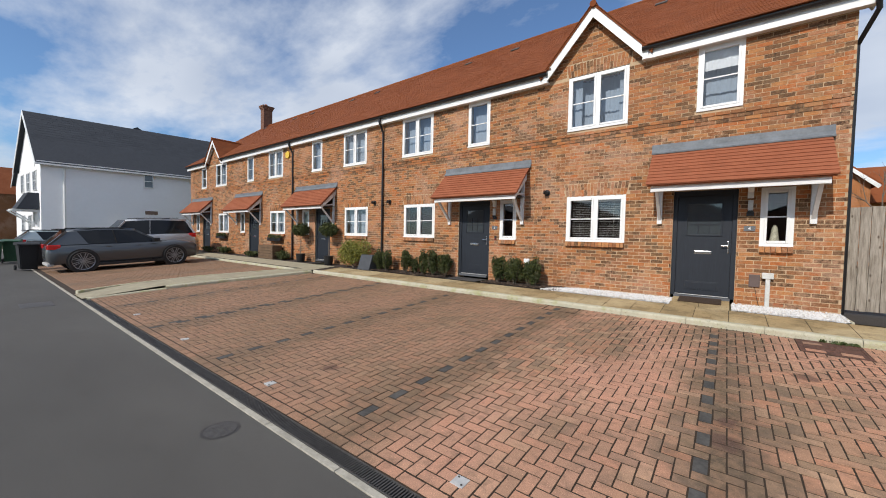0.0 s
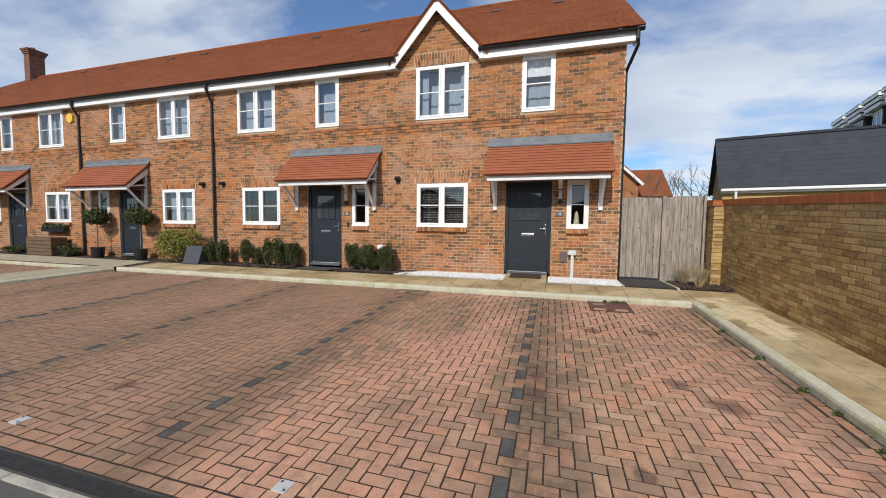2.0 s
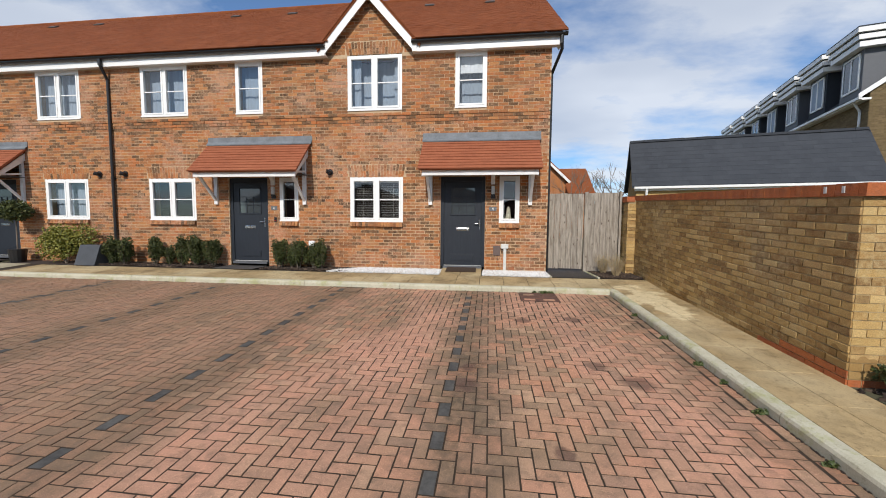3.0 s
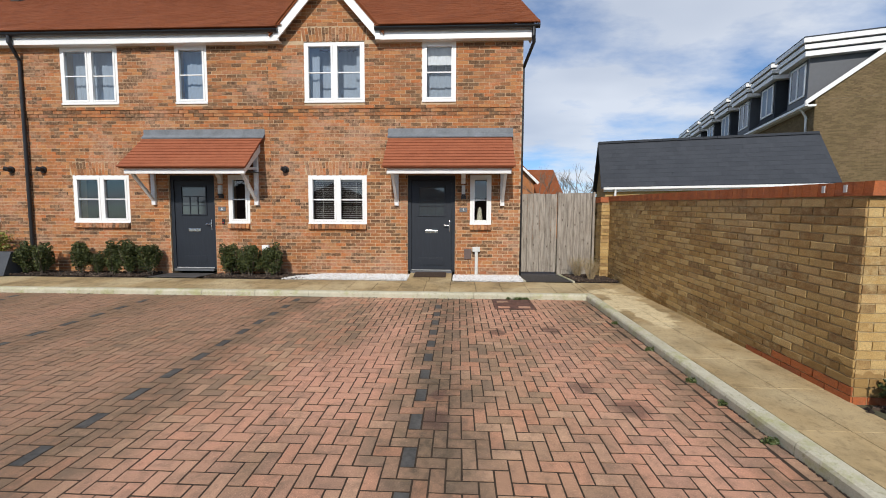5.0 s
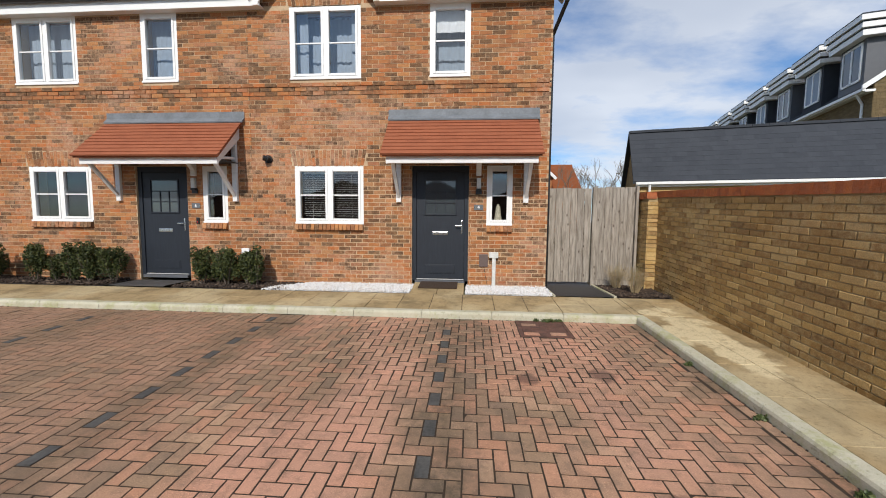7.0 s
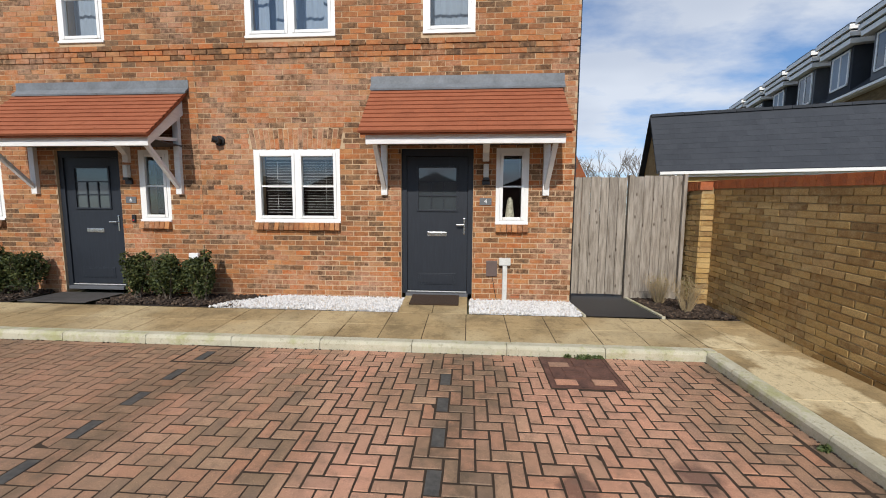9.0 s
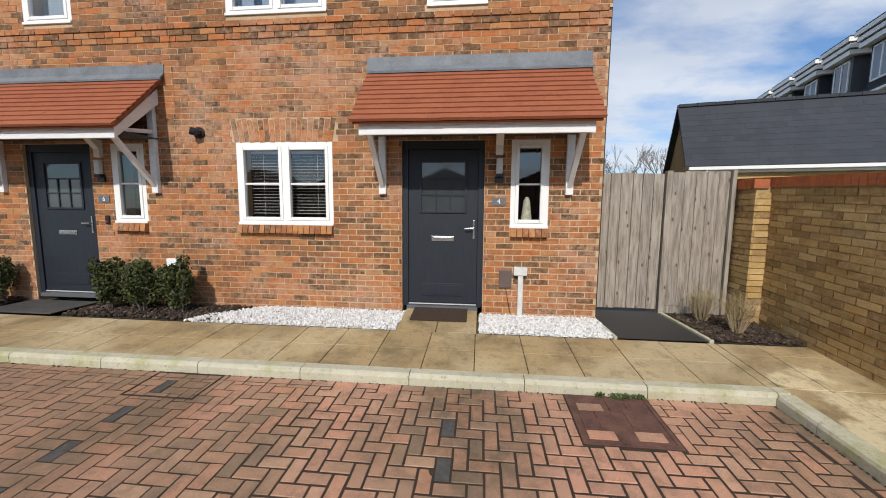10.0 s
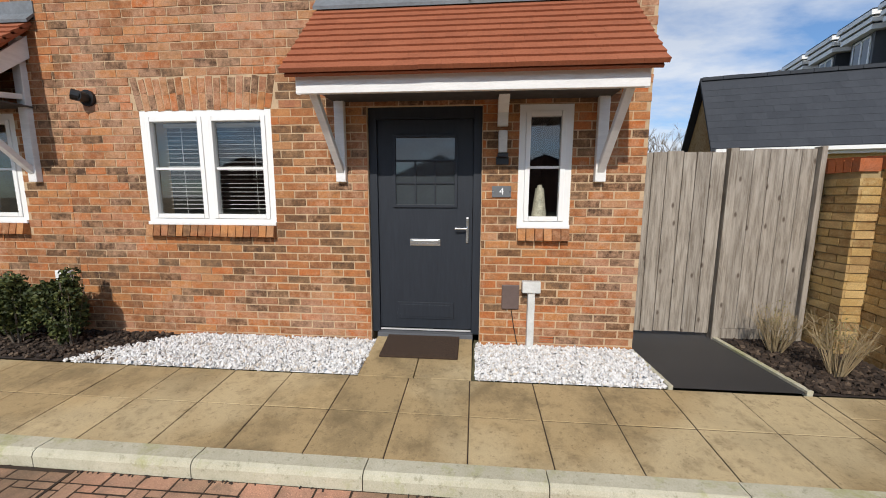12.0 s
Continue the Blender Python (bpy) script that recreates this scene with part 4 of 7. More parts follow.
SPARE = {}
for hi_, (xa, xb, dr, sl, wl, wu, nu, gc, mirror, pc) in enumerate(HOUSES):
    house = tagged(empty("terraced_house", ((xa + xb) / 2, FRONT, GROUND_AT_WALL)), LABELS[hi_], "house", "brick terrace")
    zb, zt = 0.33, 5.42
    holes = [(dr[0], dr[1], 0.30, 2.60), (sl[0], sl[1], 1.525, 2.60), (wl[0], wl[1], 1.525, 2.60), (wu[0], wu[1], 4.15, 5.42 if gc is None else 5.44), (nu[0], nu[1], 4.15, 5.41)]
    bm = bmesh.new()
    holed(bm, xa, xb, zb, 4.06, FRONT - 0.0040, FRONT + 0.30, holes)
    wall = part("wall", bm, MORTAR, house, "mortar bed of the brick walls")
    bm = bmesh.new()
    holed(bm, xa, xb, 4.06, zt, FRONT - 0.0300, FRONT + 0.30, holes)
    part("upper_wall", bm, MORTAR, house)
    bm = bmesh.new()
    if gc is not None:
        prism(bm, [(gc - 1.27, 5.42), (gc + 1.27, 5.42), (gc, 6.83)], FRONT - 0.0300, FRONT + 0.30)
    if hi_ == 0:
        box(bm, xb - 0.3, xb - 0.002, FRONT + 0.30, 17.4, zb, zt)
        prism(bm, [(FRONT + 0.02, 5.42), (17.4, 5.42), (RIDGE_Y, RIDGE_Z - 0.1)], xb - 0.3, xb - 0.002, "x")
    if hi_ == 4:
        box(bm, xa + 0.002, xa + 0.3, FRONT + 0.30, 17.4, zb, zt)
        prism(bm, [(FRONT + 0.02, 5.42), (17.4, 5.42), (RIDGE_Y, RIDGE_Z - 0.1)], xa + 0.002, xa + 0.3, "x")
    box(bm, xa, xb, 17.4, 17.7, zb, zt)
    part("back_wall", bm, MORTAR, house)
    # rooms behind the openings, their dimness put into a near-black colour
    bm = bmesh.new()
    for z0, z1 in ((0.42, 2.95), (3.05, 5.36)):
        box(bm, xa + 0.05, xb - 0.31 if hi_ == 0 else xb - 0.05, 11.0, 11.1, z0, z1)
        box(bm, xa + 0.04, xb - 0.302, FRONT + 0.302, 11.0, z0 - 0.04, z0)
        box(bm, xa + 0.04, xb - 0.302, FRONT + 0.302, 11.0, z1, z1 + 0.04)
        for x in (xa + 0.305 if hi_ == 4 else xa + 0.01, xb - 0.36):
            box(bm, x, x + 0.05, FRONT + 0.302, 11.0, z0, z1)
    part("interior", bm, NEAR_BLACK, house, "plain rooms behind the windows, dimness put into a near-black colour")
    # bricks
    cut = [(dr[0] - 0.002, dr[1] + 0.002, 0.30, 2.61), (sl[0], sl[1], 1.40, 2.60), (wl[0], wl[1], 1.395, 2.60), (wu[0], wu[1], 4.14, 5.6), (nu[0], nu[1], 4.14, 5.6)]
    arches = [(wl[0] - 0.055, wl[1] + 0.055, 2.60, 2.89)]
    if gc is not None:
        cut[3] = (wu[0], wu[1], 4.14, 5.44)
        arches.append((wu[0] - 0.055, wu[1] + 0.055, 5.44, 5.73))
    bricks = courses(xa + 0.004, xb, 0.355, 5.40, cut + arches)
    if gc is not None:
        bricks += courses(gc - 1.25, gc + 1.25, 5.455, 6.85, cut + arches, keep=lambda x, z: z < gable_line(gc, x) - 0.05)
    r = np.random.RandomState(40 + hi_)
    near, c, h = [], [], []
    for x, z, hx in bricks:
        proud = 0.026 if z > 4.05 else 0.013 if z > 3.90 else 0.0
        y = FRONT + 0.012 - proud + r.uniform(-0.0015, 0.0015)
        whole = abs(hx - 0.1075) < 0.001
        if hi_ == 0 and whole and -1.95 < x < 1.6 and 0.33 < z < 2.45 and len(near) < 300:
            near.append((x, y, z))
        else:
            c.append((x, y, z))
            h.append((hx, 0.02, 0.0325))
    t = [np.eye(3)] * len(c)
    for a in arches:
        arch(c, h, t, a[0] + 0.055, a[1] - 0.055, a[2])
    # brick-on-edge sills
    for s in (wl, sl):
        n = int((s[1] - s[0]) / 0.075)
        for i in range(n):
            c.append((s[0] + (i + 0.5) * (s[1] - s[0]) / n, FRONT - 0.018, 1.455))
            h.append(((s[1] - s[0]) / n / 2 - 0.004, 0.05, 0.054))
            t.append(np.array(Euler((radians(-12), 0, 0)).to_matrix()))
    joined("brickwork", c, h, RED, wall, np.array(t), "multi-red brickwork with pale joints", rough=0.0022)
    SPARE[hi_] = (wall, near)
    # openings
    window(house, wl[0], wl[1], 1.525, 2.595)
    window(house, sl[0], sl[1], 1.525, 2.595, 1)
    window(house, wu[0], wu[1], 4.155, 5.40 if gc is None else 5.435, y=FRONT - 0.026)
    window(house, nu[0], nu[1], 4.155, 5.40, 1, y=FRONT - 0.026)
    door(house, dr[0], dr[1], 0.475, 2.60, not mirror)
    bx = [pc[0] + 0.10, pc[1] - 0.10]
    porch(house, pc[0], pc[1], bx)
    # roof
    cosr = 1 / math.hypot(1, SLOPE)
    length = (RIDGE_Y - EAVE_Y) / cosr
    ang = math.atan(SLOPE)
    m = Matrix.Translation((0, EAVE_Y, EAVE_Z)) @ Euler((ang, 0, 0)).to_matrix().to_4x4()
    xr = xb + (0.29 if hi_ == 0 else 0.0)
    xl = xa - (0.10 if hi_ == 4 else 0.0)
    bm = bmesh.new()
    if gc is None:
        box(bm, xl, xr, 0.03, length, -0.02, 0.0, m)
    else:
        box(bm, xl, gc - HALF, 0.03, length, -0.02, 0.0, m)
        box(bm, gc + HALF, xr, 0.03, length, -0.02, 0.0, m)
        box(bm, gc - HALF, gc + HALF, 0.6, length, -0.02, 0.0, m)
    b2 = Matrix.Translation((0, 2 * RIDGE_Y - EAVE_Y, EAVE_Z)) @ Euler((-ang, 0, 0)).to_matrix().to_4x4()
    box(bm, xl, xr, -length, 0, -0.02, 0.02, b2)
    roof = part("roof", bm, ROOF, house, "steep red clay tile roof")
    g = 0.115
    c, h = [], []
    for i in range(int(length / g)):
        v = 0.06 + i * g
        x = xl - (0.0825 if i % 2 else 0)
        while x < xr:
            a, b = max(x, xl), min(x + 0.163, xr)
            x += 0.1655
            if b - a < 0.02:
                continue
            p = m @ Vector(((a + b) / 2, v, 0.013 + r.uniform(-0.001, 0.002)))
            if gc is not None and abs(p.x - gc) < 1.12 and p.z < gable_line(gc, p.x) + 0.03:
                continue
            c.append(p)
            h.append(((b - a) / 2, 0.075, 0.007))
    joined("tiles", c, h, ROOF, roof, np.array(m.to_3x3()) @ np.array(Euler((radians(-2.4), 0, 0)).to_matrix()))
    bm = bmesh.new()
    x = xl
    while x < xr:
        rod(bm, (x, RIDGE_Y, RIDGE_Z - 0.03), (min(x + 0.44, xr), RIDGE_Y, RIDGE_Z - 0.03), 0.11, 10)
        x += 0.45
    part("ridge_tiles", bm, ROOF, roof)
    for vx, vy in ((0.31, 11.4), (-1.62, 11.5), (-6.34, 11.6), (-8.52, 11.75), (-14.17, 11.9), (-16.26, 12.0), (-19.85, 11.9), (-22.16, 12.1), (-26.0, 12.1)):
        if not xa < vx < xb:
            continue
        p = m @ Vector((vx, (vy - EAVE_Y) / cosr, 0.02))
        bm = bmesh.new()
        box(bm, -0.15, 0.15, -0.10, 0.10, 0, 0.04, Matrix.Translation(p) @ m.to_3x3().to_4x4(), 0.012)
        part("roof_vent", bm, IRON, roof, "low dark roof vent")
    if hi_ == 0:
        # verge: white barge board and soffit under the overhanging tiles
        bm = bmesh.new()
        prism(bm, [(7.79, 5.40), (7.79, 5.66), (RIDGE_Y, RIDGE_Z - 0.06), (RIDGE_Y, RIDGE_Z - 0.30), (FRONT + 0.1, 5.40)], 1.862, 1.885, "x")
        part("barge_board", bm, UPVC, house, "white verge board")
        bm = bmesh.new()
        prism(bm, [(7.80, 5.405), (7.80, 5.42), (RIDGE_Y, RIDGE_Z - 0.24), (RIDGE_Y, RIDGE_Z - 0.26)], 1.712, 1.860, "x")
        part("soffit", bm, UPVC, house)
    # eaves
    spans = [(xl, xr)] if gc is None else [(xl, gc - HALF), (gc + HALF, xr)]
    for a, b in spans:
        bm = bmesh.new()
        bf = 1.86 if hi_ == 0 and b > 1 else b
        box(bm, a, bf, 7.79, 7.815, 5.385, 5.57)
        part("fascia", bm, UPVC, house, "white fascia board")
        bm = bmesh.new()
        box(bm, a, bf, 7.815, FRONT - 0.02, 5.400, 5.412)
        part("soffit", bm, UPVC, house)
        gutter(house, a, b)
    if gc is not None:
        for s in (-1, 1):
            # barge boards with their feet, and the little roof behind
            bm = bmesh.new()
            foot_x, foot_z = gc + s * 1.06, GAP_TOP - 1.14 * 1.06
            prism(bm, [(gc, GAP_TOP), (gc, GAP_TOP - 0.25), (foot_x - s * 0.02, foot_z - 0.22), (foot_x - s * 0.02, 5.385), (foot_x + s * 0.08, 5.385), (foot_x + s * 0.08, foot_z - 0.02)][::s], 7.765, 7.788)
            part("barge_board", bm, UPVC, house, "white gable barge board")
            bm = bmesh.new()
            prism(bm, [(gc, GAP_TOP - 0.03), (gc, GAP_TOP - 0.05), (foot_x - s * 0.04, foot_z - 0.05), (foot_x, foot_z - 0.03)], 7.788, FRONT + 0.012)
            part("soffit", bm, UPVC, house)
            bm = bmesh.new()
            e = gc + s * 1.22
            prism(bm, [(gc, GAP_TOP + 0.045), (gc, GAP_TOP), (e, gable_line(gc, e)), (e, gable_line(gc, e) + 0.045)], 7.74, 9.9)
            part("gable_roof", bm, ROOF, roof)
            c, h = [], []
            ga = math.atan(1.14)
            L = 1.22 / math.cos(ga)
            for i in range(int(L / 0.112)):
                y = 7.72 - (0.08 if i % 2 else 0)
                while y < 9.8:
                    a, b = max(y, 7.72), y + 0.163
                    y += 0.1655
                    dd = L - 0.06 - i * 0.112
                    c.append((gc + s * dd * math.cos(ga), (a + b) / 2, GAP_TOP + 0.062 - dd * math.sin(ga)))
                    h.append((0.07, (b - a) / 2, 0.007))
            joined("tiles", c, h, ROOF, roof, np.array(Euler((0, s * (ga - radians(2.5)), 0)).to_matrix()))
        bm = bmesh.new()
        for k in range(5):
            rod(bm, (gc, 7.71 + 0.44 * k, GAP_TOP + 0.03), (gc, 7.71 + 0.44 * k + 0.43, GAP_TOP + 0.03), 0.075, 8)
        part("ridge_tiles", bm, ROOF, roof)


def downpipe(x, label, y=7.915, side=0):
    t = tagged(empty("downpipe", (x, y, GROUND_AT_WALL)), label, "downpipe", "rainwater downpipes")
    bm = bmesh.new()
    rod(bm, (x, y, 0.38), (x, y, 5.12), 0.036, 12)
    rod(bm, (x, y, 5.10), (x - side * 0.0, 7.74, 5.42), 0.036, 12)
    rod(bm, (x, 7.74, 5.40), (x, 7.74, 5.56), 0.042, 12)
    part("pipe", bm, BLACK, t)
    bm = bmesh.new()
    for z in (0.9, 2.6, 4.3):
        rod(bm, (x, y, z - 0.02), (x, y, z + 0.02), 0.045, 12)
        box(bm, x - 0.05, x + 0.05, y + 0.03, FRONT, z - 0.012, z + 0.012)
    part("pipe_clip", bm, BLACK, t)


downpipe(-9.42, "black downpipe between two brick houses")
downpipe(-15.21, "black downpipe by the topiary trees")
t = tagged(empty("downpipe", (1.757, 8.20, 0.4)), "black downpipe on the end wall by the gate", "downpipe", "rainwater downpipes")
bm = bmesh.new()
rod(bm, (1.757, 8.20, 0.38), (1.757, 8.20, 4.95), 0.034, 12)
rod(bm, (1.757, 8.20, 4.93), (1.90, 7.80, 5.30), 0.034, 12)
rod(bm, (1.90, 7.80, 5.28), (1.88, 7.74, 5.40), 0.036, 12)
rod(bm, (1.88, 7.74, 5.38), (1.88, 7.74, 5.56), 0.04, 12)
part("pipe", bm, BLACK, t)

# chimney
t = tagged(empty("chimney", (-26.4, RIDGE_Y, 10.2)), "brick chimney with corbelled top and clay pots on the ridge", "chimney")
cz = RIDGE_Z
CHX, CHY, cz = -26.95, 12.65, 9.75
DARK_BRICK = simple("dark_red_brown_brick", (0.17, 0.082, 0.052), 0.9, vary=0.4, scale=5, bumps=0.4, stretch=(1, 1, 3))
bm = bmesh.new()
box(bm, CHX - 0.22, CHX + 0.22, CHY - 0.32, CHY + 0.32, cz - 0.9, cz + 0.75)
part("stack", bm, DARK_BRICK, t)
for k in range(3):
    o = 0.035 * (k + 1)
    bm = bmesh.new()
    box(bm, CHX - 0.22 - o, CHX + 0.22 + o, CHY - 0.32 - o, CHY + 0.32 + o, cz + 0.751 + 0.09 * k, cz + 0.84 + 0.09 * k)
    part("corbel", bm, DARK_BRICK, t)
bm = bmesh.new()
rod(bm, (CHX - 0.1, CHY, cz + 1.0), (CHX - 0.1, CHY, cz + 1.2), 0.13, 12, 0.1)
part("chimney_pot", bm, COPING, t)


# ---- garden wall, gate and corner ----
WX = 3.52
SKEW = 0.028


def lean_out(ob):
    """The wall does not run quite square to the terrace: it draws away from the bays towards the gate."""
    for v in ob.data.vertices:
        v.co.x += SKEW * (v.co.y - 2.85)
    return ob



def rise(y):
    return 0.052 * (y - 2.85)


wall_g = tagged(empty("garden_wall", (WX, 2.85, 0.19)), "buff brick garden wall with red brick coping and plinth", "wall")
bm = bmesh.new()
vs = [(WX - 0.001, 2.849), (WX + 0.21, 2.849), (WX + 0.21, 9.5), (WX - 0.001, 9.5)]
lo = [bm.verts.new((x, y, 0.10 + rise(y))) for x, y in vs]
hi = [bm.verts.new((x, y, 1.80 + rise(y))) for x, y in vs]
bm.faces.new(lo[::-1]), bm.faces.new(hi)
for i in range(4):
    bm.faces.new((lo[i], lo[(i + 1) % 4], hi[(i + 1) % 4], hi[i]))
box(bm, WX + 0.21, 15.0, 2.849, 3.06, 0.05, 1.80)
box(bm, WX - 0.172, WX + 0.02, 8.05, 8.46, 0.3, 2.06)
core = lean_out(part("wall_core", bm, MORTAR_BUFF, wall_g, "buff mortar"))
rw = np.random.RandomState(9)
tilt_w = np.array(Euler((math.atan(0.052), 0, 0)).to_matrix())
Z0, NC = 0.110, 22
near_w, c, h, t, cr, hr, tr = [], [], [], [], [], [], []
for k in range(NC):
    off = 0.1125 if k % 2 else 0.0
    y = 2.85 - off
    while y < 9.4:
        a, b = max(y, 2.85), y + 0.215
        y += 0.225
        if b - a < 0.05:
            continue
        ym = (a + b) / 2
        z = Z0 + k * 0.075 + 0.0325 + rise(ym)
        item = ((WX + 0.008 + rw.uniform(-0.0025, 0.0025), ym, z), (0.02, (b - a) / 2, 0.0325))
        if (k == 0 and ym < 4.0) or (k == 1 and ym < 3.6):
            cr.append(item[0]), hr.append(item[1]), tr.append(tilt_w)
        elif b - a > 0.21 and 2.8 < ym < 6.3 and len(near_w) < 300:
            near_w.append(item[0])
        else:
            c.append(item[0]), h.append(item[1]), t.append(tilt_w)
    x = WX - (0.1125 if k % 2 == 0 else 0.0)
    while x < 14.0:
        a, b = max(x, WX), x + 0.215
        x += 0.225
        if b - a < 0.05:
            continue
        item = (((a + b) / 2, 2.85 + 0.012 + rw.uniform(-0.002, 0.002), Z0 + k * 0.075 + 0.0325), ((b - a) / 2, 0.02, 0.0325))
        if k < 1:
            cr.append(item[0]), hr.append(item[1]), tr.append(np.eye(3))
        else:
            c.append(item[0]), h.append(item[1]), t.append(np.eye(3))
# the pier by the gate
for k in range(24):
    z = 0.36 + k * 0.075
    if z > 1.99:
        break
    c.append((WX - 0.088, 8.052, z)), h.append((0.078, 0.02, 0.0325)), t.append(np.eye(3))
    for a, b in (((8.035, 8.24), (8.25, 8.46)) if k % 2 else ((8.035, 8.13), (8.14, 8.35), (8.36, 8.46))):
        c.append((WX - 0.168, (a + b) / 2, z)), h.append((0.02, (b - a) / 2, 0.0325)), t.append(np.eye(3))
lean_out(joined("brickwork", c, h, BUFF, core, np.array(t), "buff stock bricks", rough=0.0025))
lean_out(joined("plinth_bricks", cr, hr, COPING, core, np.array(tr), "red brick plinth course"))
c, h, t = [], [], []
y = 2.80
while y < 9.4:
    c.append((WX + 0.10, y + 0.0325, 1.828 + rise(y))), h.append((0.125, 0.0360, 0.055)), t.append(tilt_w)
    y += 0.075
x = WX + 0.26
while x < 14:
    c.append((x, 2.96, 1.828)), h.append((0.0360, 0.125, 0.055)), t.append(np.eye(3))
    x += 0.075
for k in range(6):
    c.append((WX - 0.13, 8.03 + k * 0.075 + 0.03, 2.075)), h.append((0.085, 0.0325, 0.055)), t.append(np.eye(3))
lean_out(joined("coping", c, h, COPING, core, np.array(t), "red brick-on-edge coping", rough=0.002))
for i, y in enumerate((3.0, 3.18)):
    bm = bmesh.new()
    box(bm, WX - 0.034, WX - 0.025, y - 0.012, y + 0.012, 1.80 + rise(y), 1.86 + rise(y))
    part("wall_clip", bm, STEEL, wall_g)

gate = tagged(empty("side_gate", (2.2, 8.38, 0.4)), "weathered grey vertical-board wooden side gate, closed", "gate")
rg = random.Random(4)
x = 1.73
for w in (0.07, 0.145, 0.13, 0.15, 0.12, 0.135, 0.13):
    bm = bmesh.new()
    box(bm, x, x + w - 0.006, 8.372, 8.393, 0.445 + rg.uniform(-0.004, 0.004), 2.235 + rg.uniform(-0.012, 0.008), bevel=0.003)
    part("board", bm, WOOD, gate)
    x += w
bm = bmesh.new()
for z in (0.65, 1.3, 2.0):
    box(bm, 1.73, 2.60, 8.394, 8.43, z, z + 0.09)
part("ledge", bm, WOOD, gate)
fence = tagged(empty("fence_panel", (3.0, 8.38, 0.4)), "weathered grey boarded fence panel beside the gate", "fence")
bm = bmesh.new()
box(bm, 2.625, 2.70, 8.345, 8.42, 0.36, 2.26, bevel=0.004)
part("post", bm, WOOD, fence)
bm = bmesh.new()
box(bm, 3.402, 3.450, 8.33, 8.42, 0.40, 2.27, bevel=0.004)
part("post", bm, WOOD, fence)
x = 2.705
for w in (0.145, 0.14, 0.135, 0.14, 0.13):
    bm = bmesh.new()
    box(bm, x, x + w - 0.004, 8.366, 8.386, 0.50, 2.245 + rg.uniform(-0.01, 0.01), bevel=0.003)
    part("board", bm, WOOD, fence)
    x += w
bm = bmesh.new()
box(bm, 2.70, 3.40, 8.36, 8.39, 0.37, 0.497, bevel=0.004)
part("gravel_board", bm, WOOD, fence)
bm = bmesh.new()
for z in (0.7, 1.9):
    box(bm, 2.70, 3.40, 8.387, 8.42, z, z + 0.09)
part("rail", bm, WOOD, fence)


# ---- small fittings of the front ----
def lantern(x, z, label):
    t = tagged(empty("wall_light", (x, FRONT, z)), label, "lamp", "wall lights beside the doors")
    bm = bmesh.new()
    box(bm, x - 0.055, x + 0.055, FRONT - 0.04, FRONT - 0.006, z - 0.16, z - 0.09, bevel=0.006)
    box(bm, x - 0.045, x + 0.045, FRONT - 0.09, FRONT - 0.006, z - 0.10, z - 0.06, bevel=0.008)
    box(bm, x - 0.02, x + 0.02, FRONT - 0.02, FRONT - 0.006, z - 0.08, z + 0.10)
    part("lamp_base", bm, BLACK, t)
    bm = bmesh.new()
    box(bm, x - 0.040, x + 0.036, FRONT - 0.085, FRONT - 0.02, z - 0.06, z + 0.13, bevel=0.012)
    part("shade", bm, UPVC_OLD, t, "frosted pale lantern shade")


def fixed_bracket(x, parent=None):
    t = tagged(empty("timber_corbel", (x, FRONT, 2.4)), "small white timber corbel under the canopy", "bracket", "corbels")
    bm = bmesh.new()
    prism(bm, [(FRONT - 0.004, 2.41), (FRONT - 0.055, 2.41), (FRONT - 0.06, 2.52), (FRONT - 0.20, 2.66), (FRONT - 0.20, 2.71), (FRONT - 0.004, 2.71)], x - 0.045, x + 0.045, "x")
    part("corbel", bm, TIMBER_WHITE, t)


def flue(x, z, label):
    t = tagged(empty("flue_vent", (x, FRONT, z)), label, "vent", "round wall vents")
    bm = bmesh.new()
    rod(bm, (x, FRONT - 0.006, z), (x, FRONT - 0.035, z), 0.075, 18)
    rod(bm, (x, FRONT - 0.03, z), (x, FRONT - 0.12, z), 0.048, 16)
    rod(bm, (x, FRONT - 0.09, z), (x - 0.045, FRONT - 0.13, z + 0.012), 0.05, 14)
    part("vent_cowl", bm, BLACK, t)


lantern(0.475, 2.24, "dark wall lantern beside the end house door")
lantern(-4.95, 2.24, "dark wall lantern beside a dark front door")
fixed_bracket(0.47)
fixed_bracket(-4.96)
for x, lab in ((-3.47, "black boiler flue by the kitchen window"), (-9.09, "black round wall vent beside a downpipe"), (-9.86, "black round wall vent beyond a downpipe")):
    flue(x, 2.72, lab)


def letters(name, body, at, size, mat, parent):
    cu = bpy.data.curves.new(name, "FONT")
    cu.body, cu.size, cu.extrude, cu.align_x, cu.align_y = body, size, 0.0008, "CENTER", "CENTER"
    tmp = bpy.data.objects.new(name, cu)
    scene.collection.objects.link(tmp)
    me = bpy.data.meshes.new_from_object(tmp.evaluated_get(bpy.context.evaluated_depsgraph_get()))
    bpy.data.objects.remove(tmp)
    me.transform(pose(*at, 90, 0, 0))
    me.materials.clear()
    me.materials.append(mat)
    return hook(new(name, me), parent)


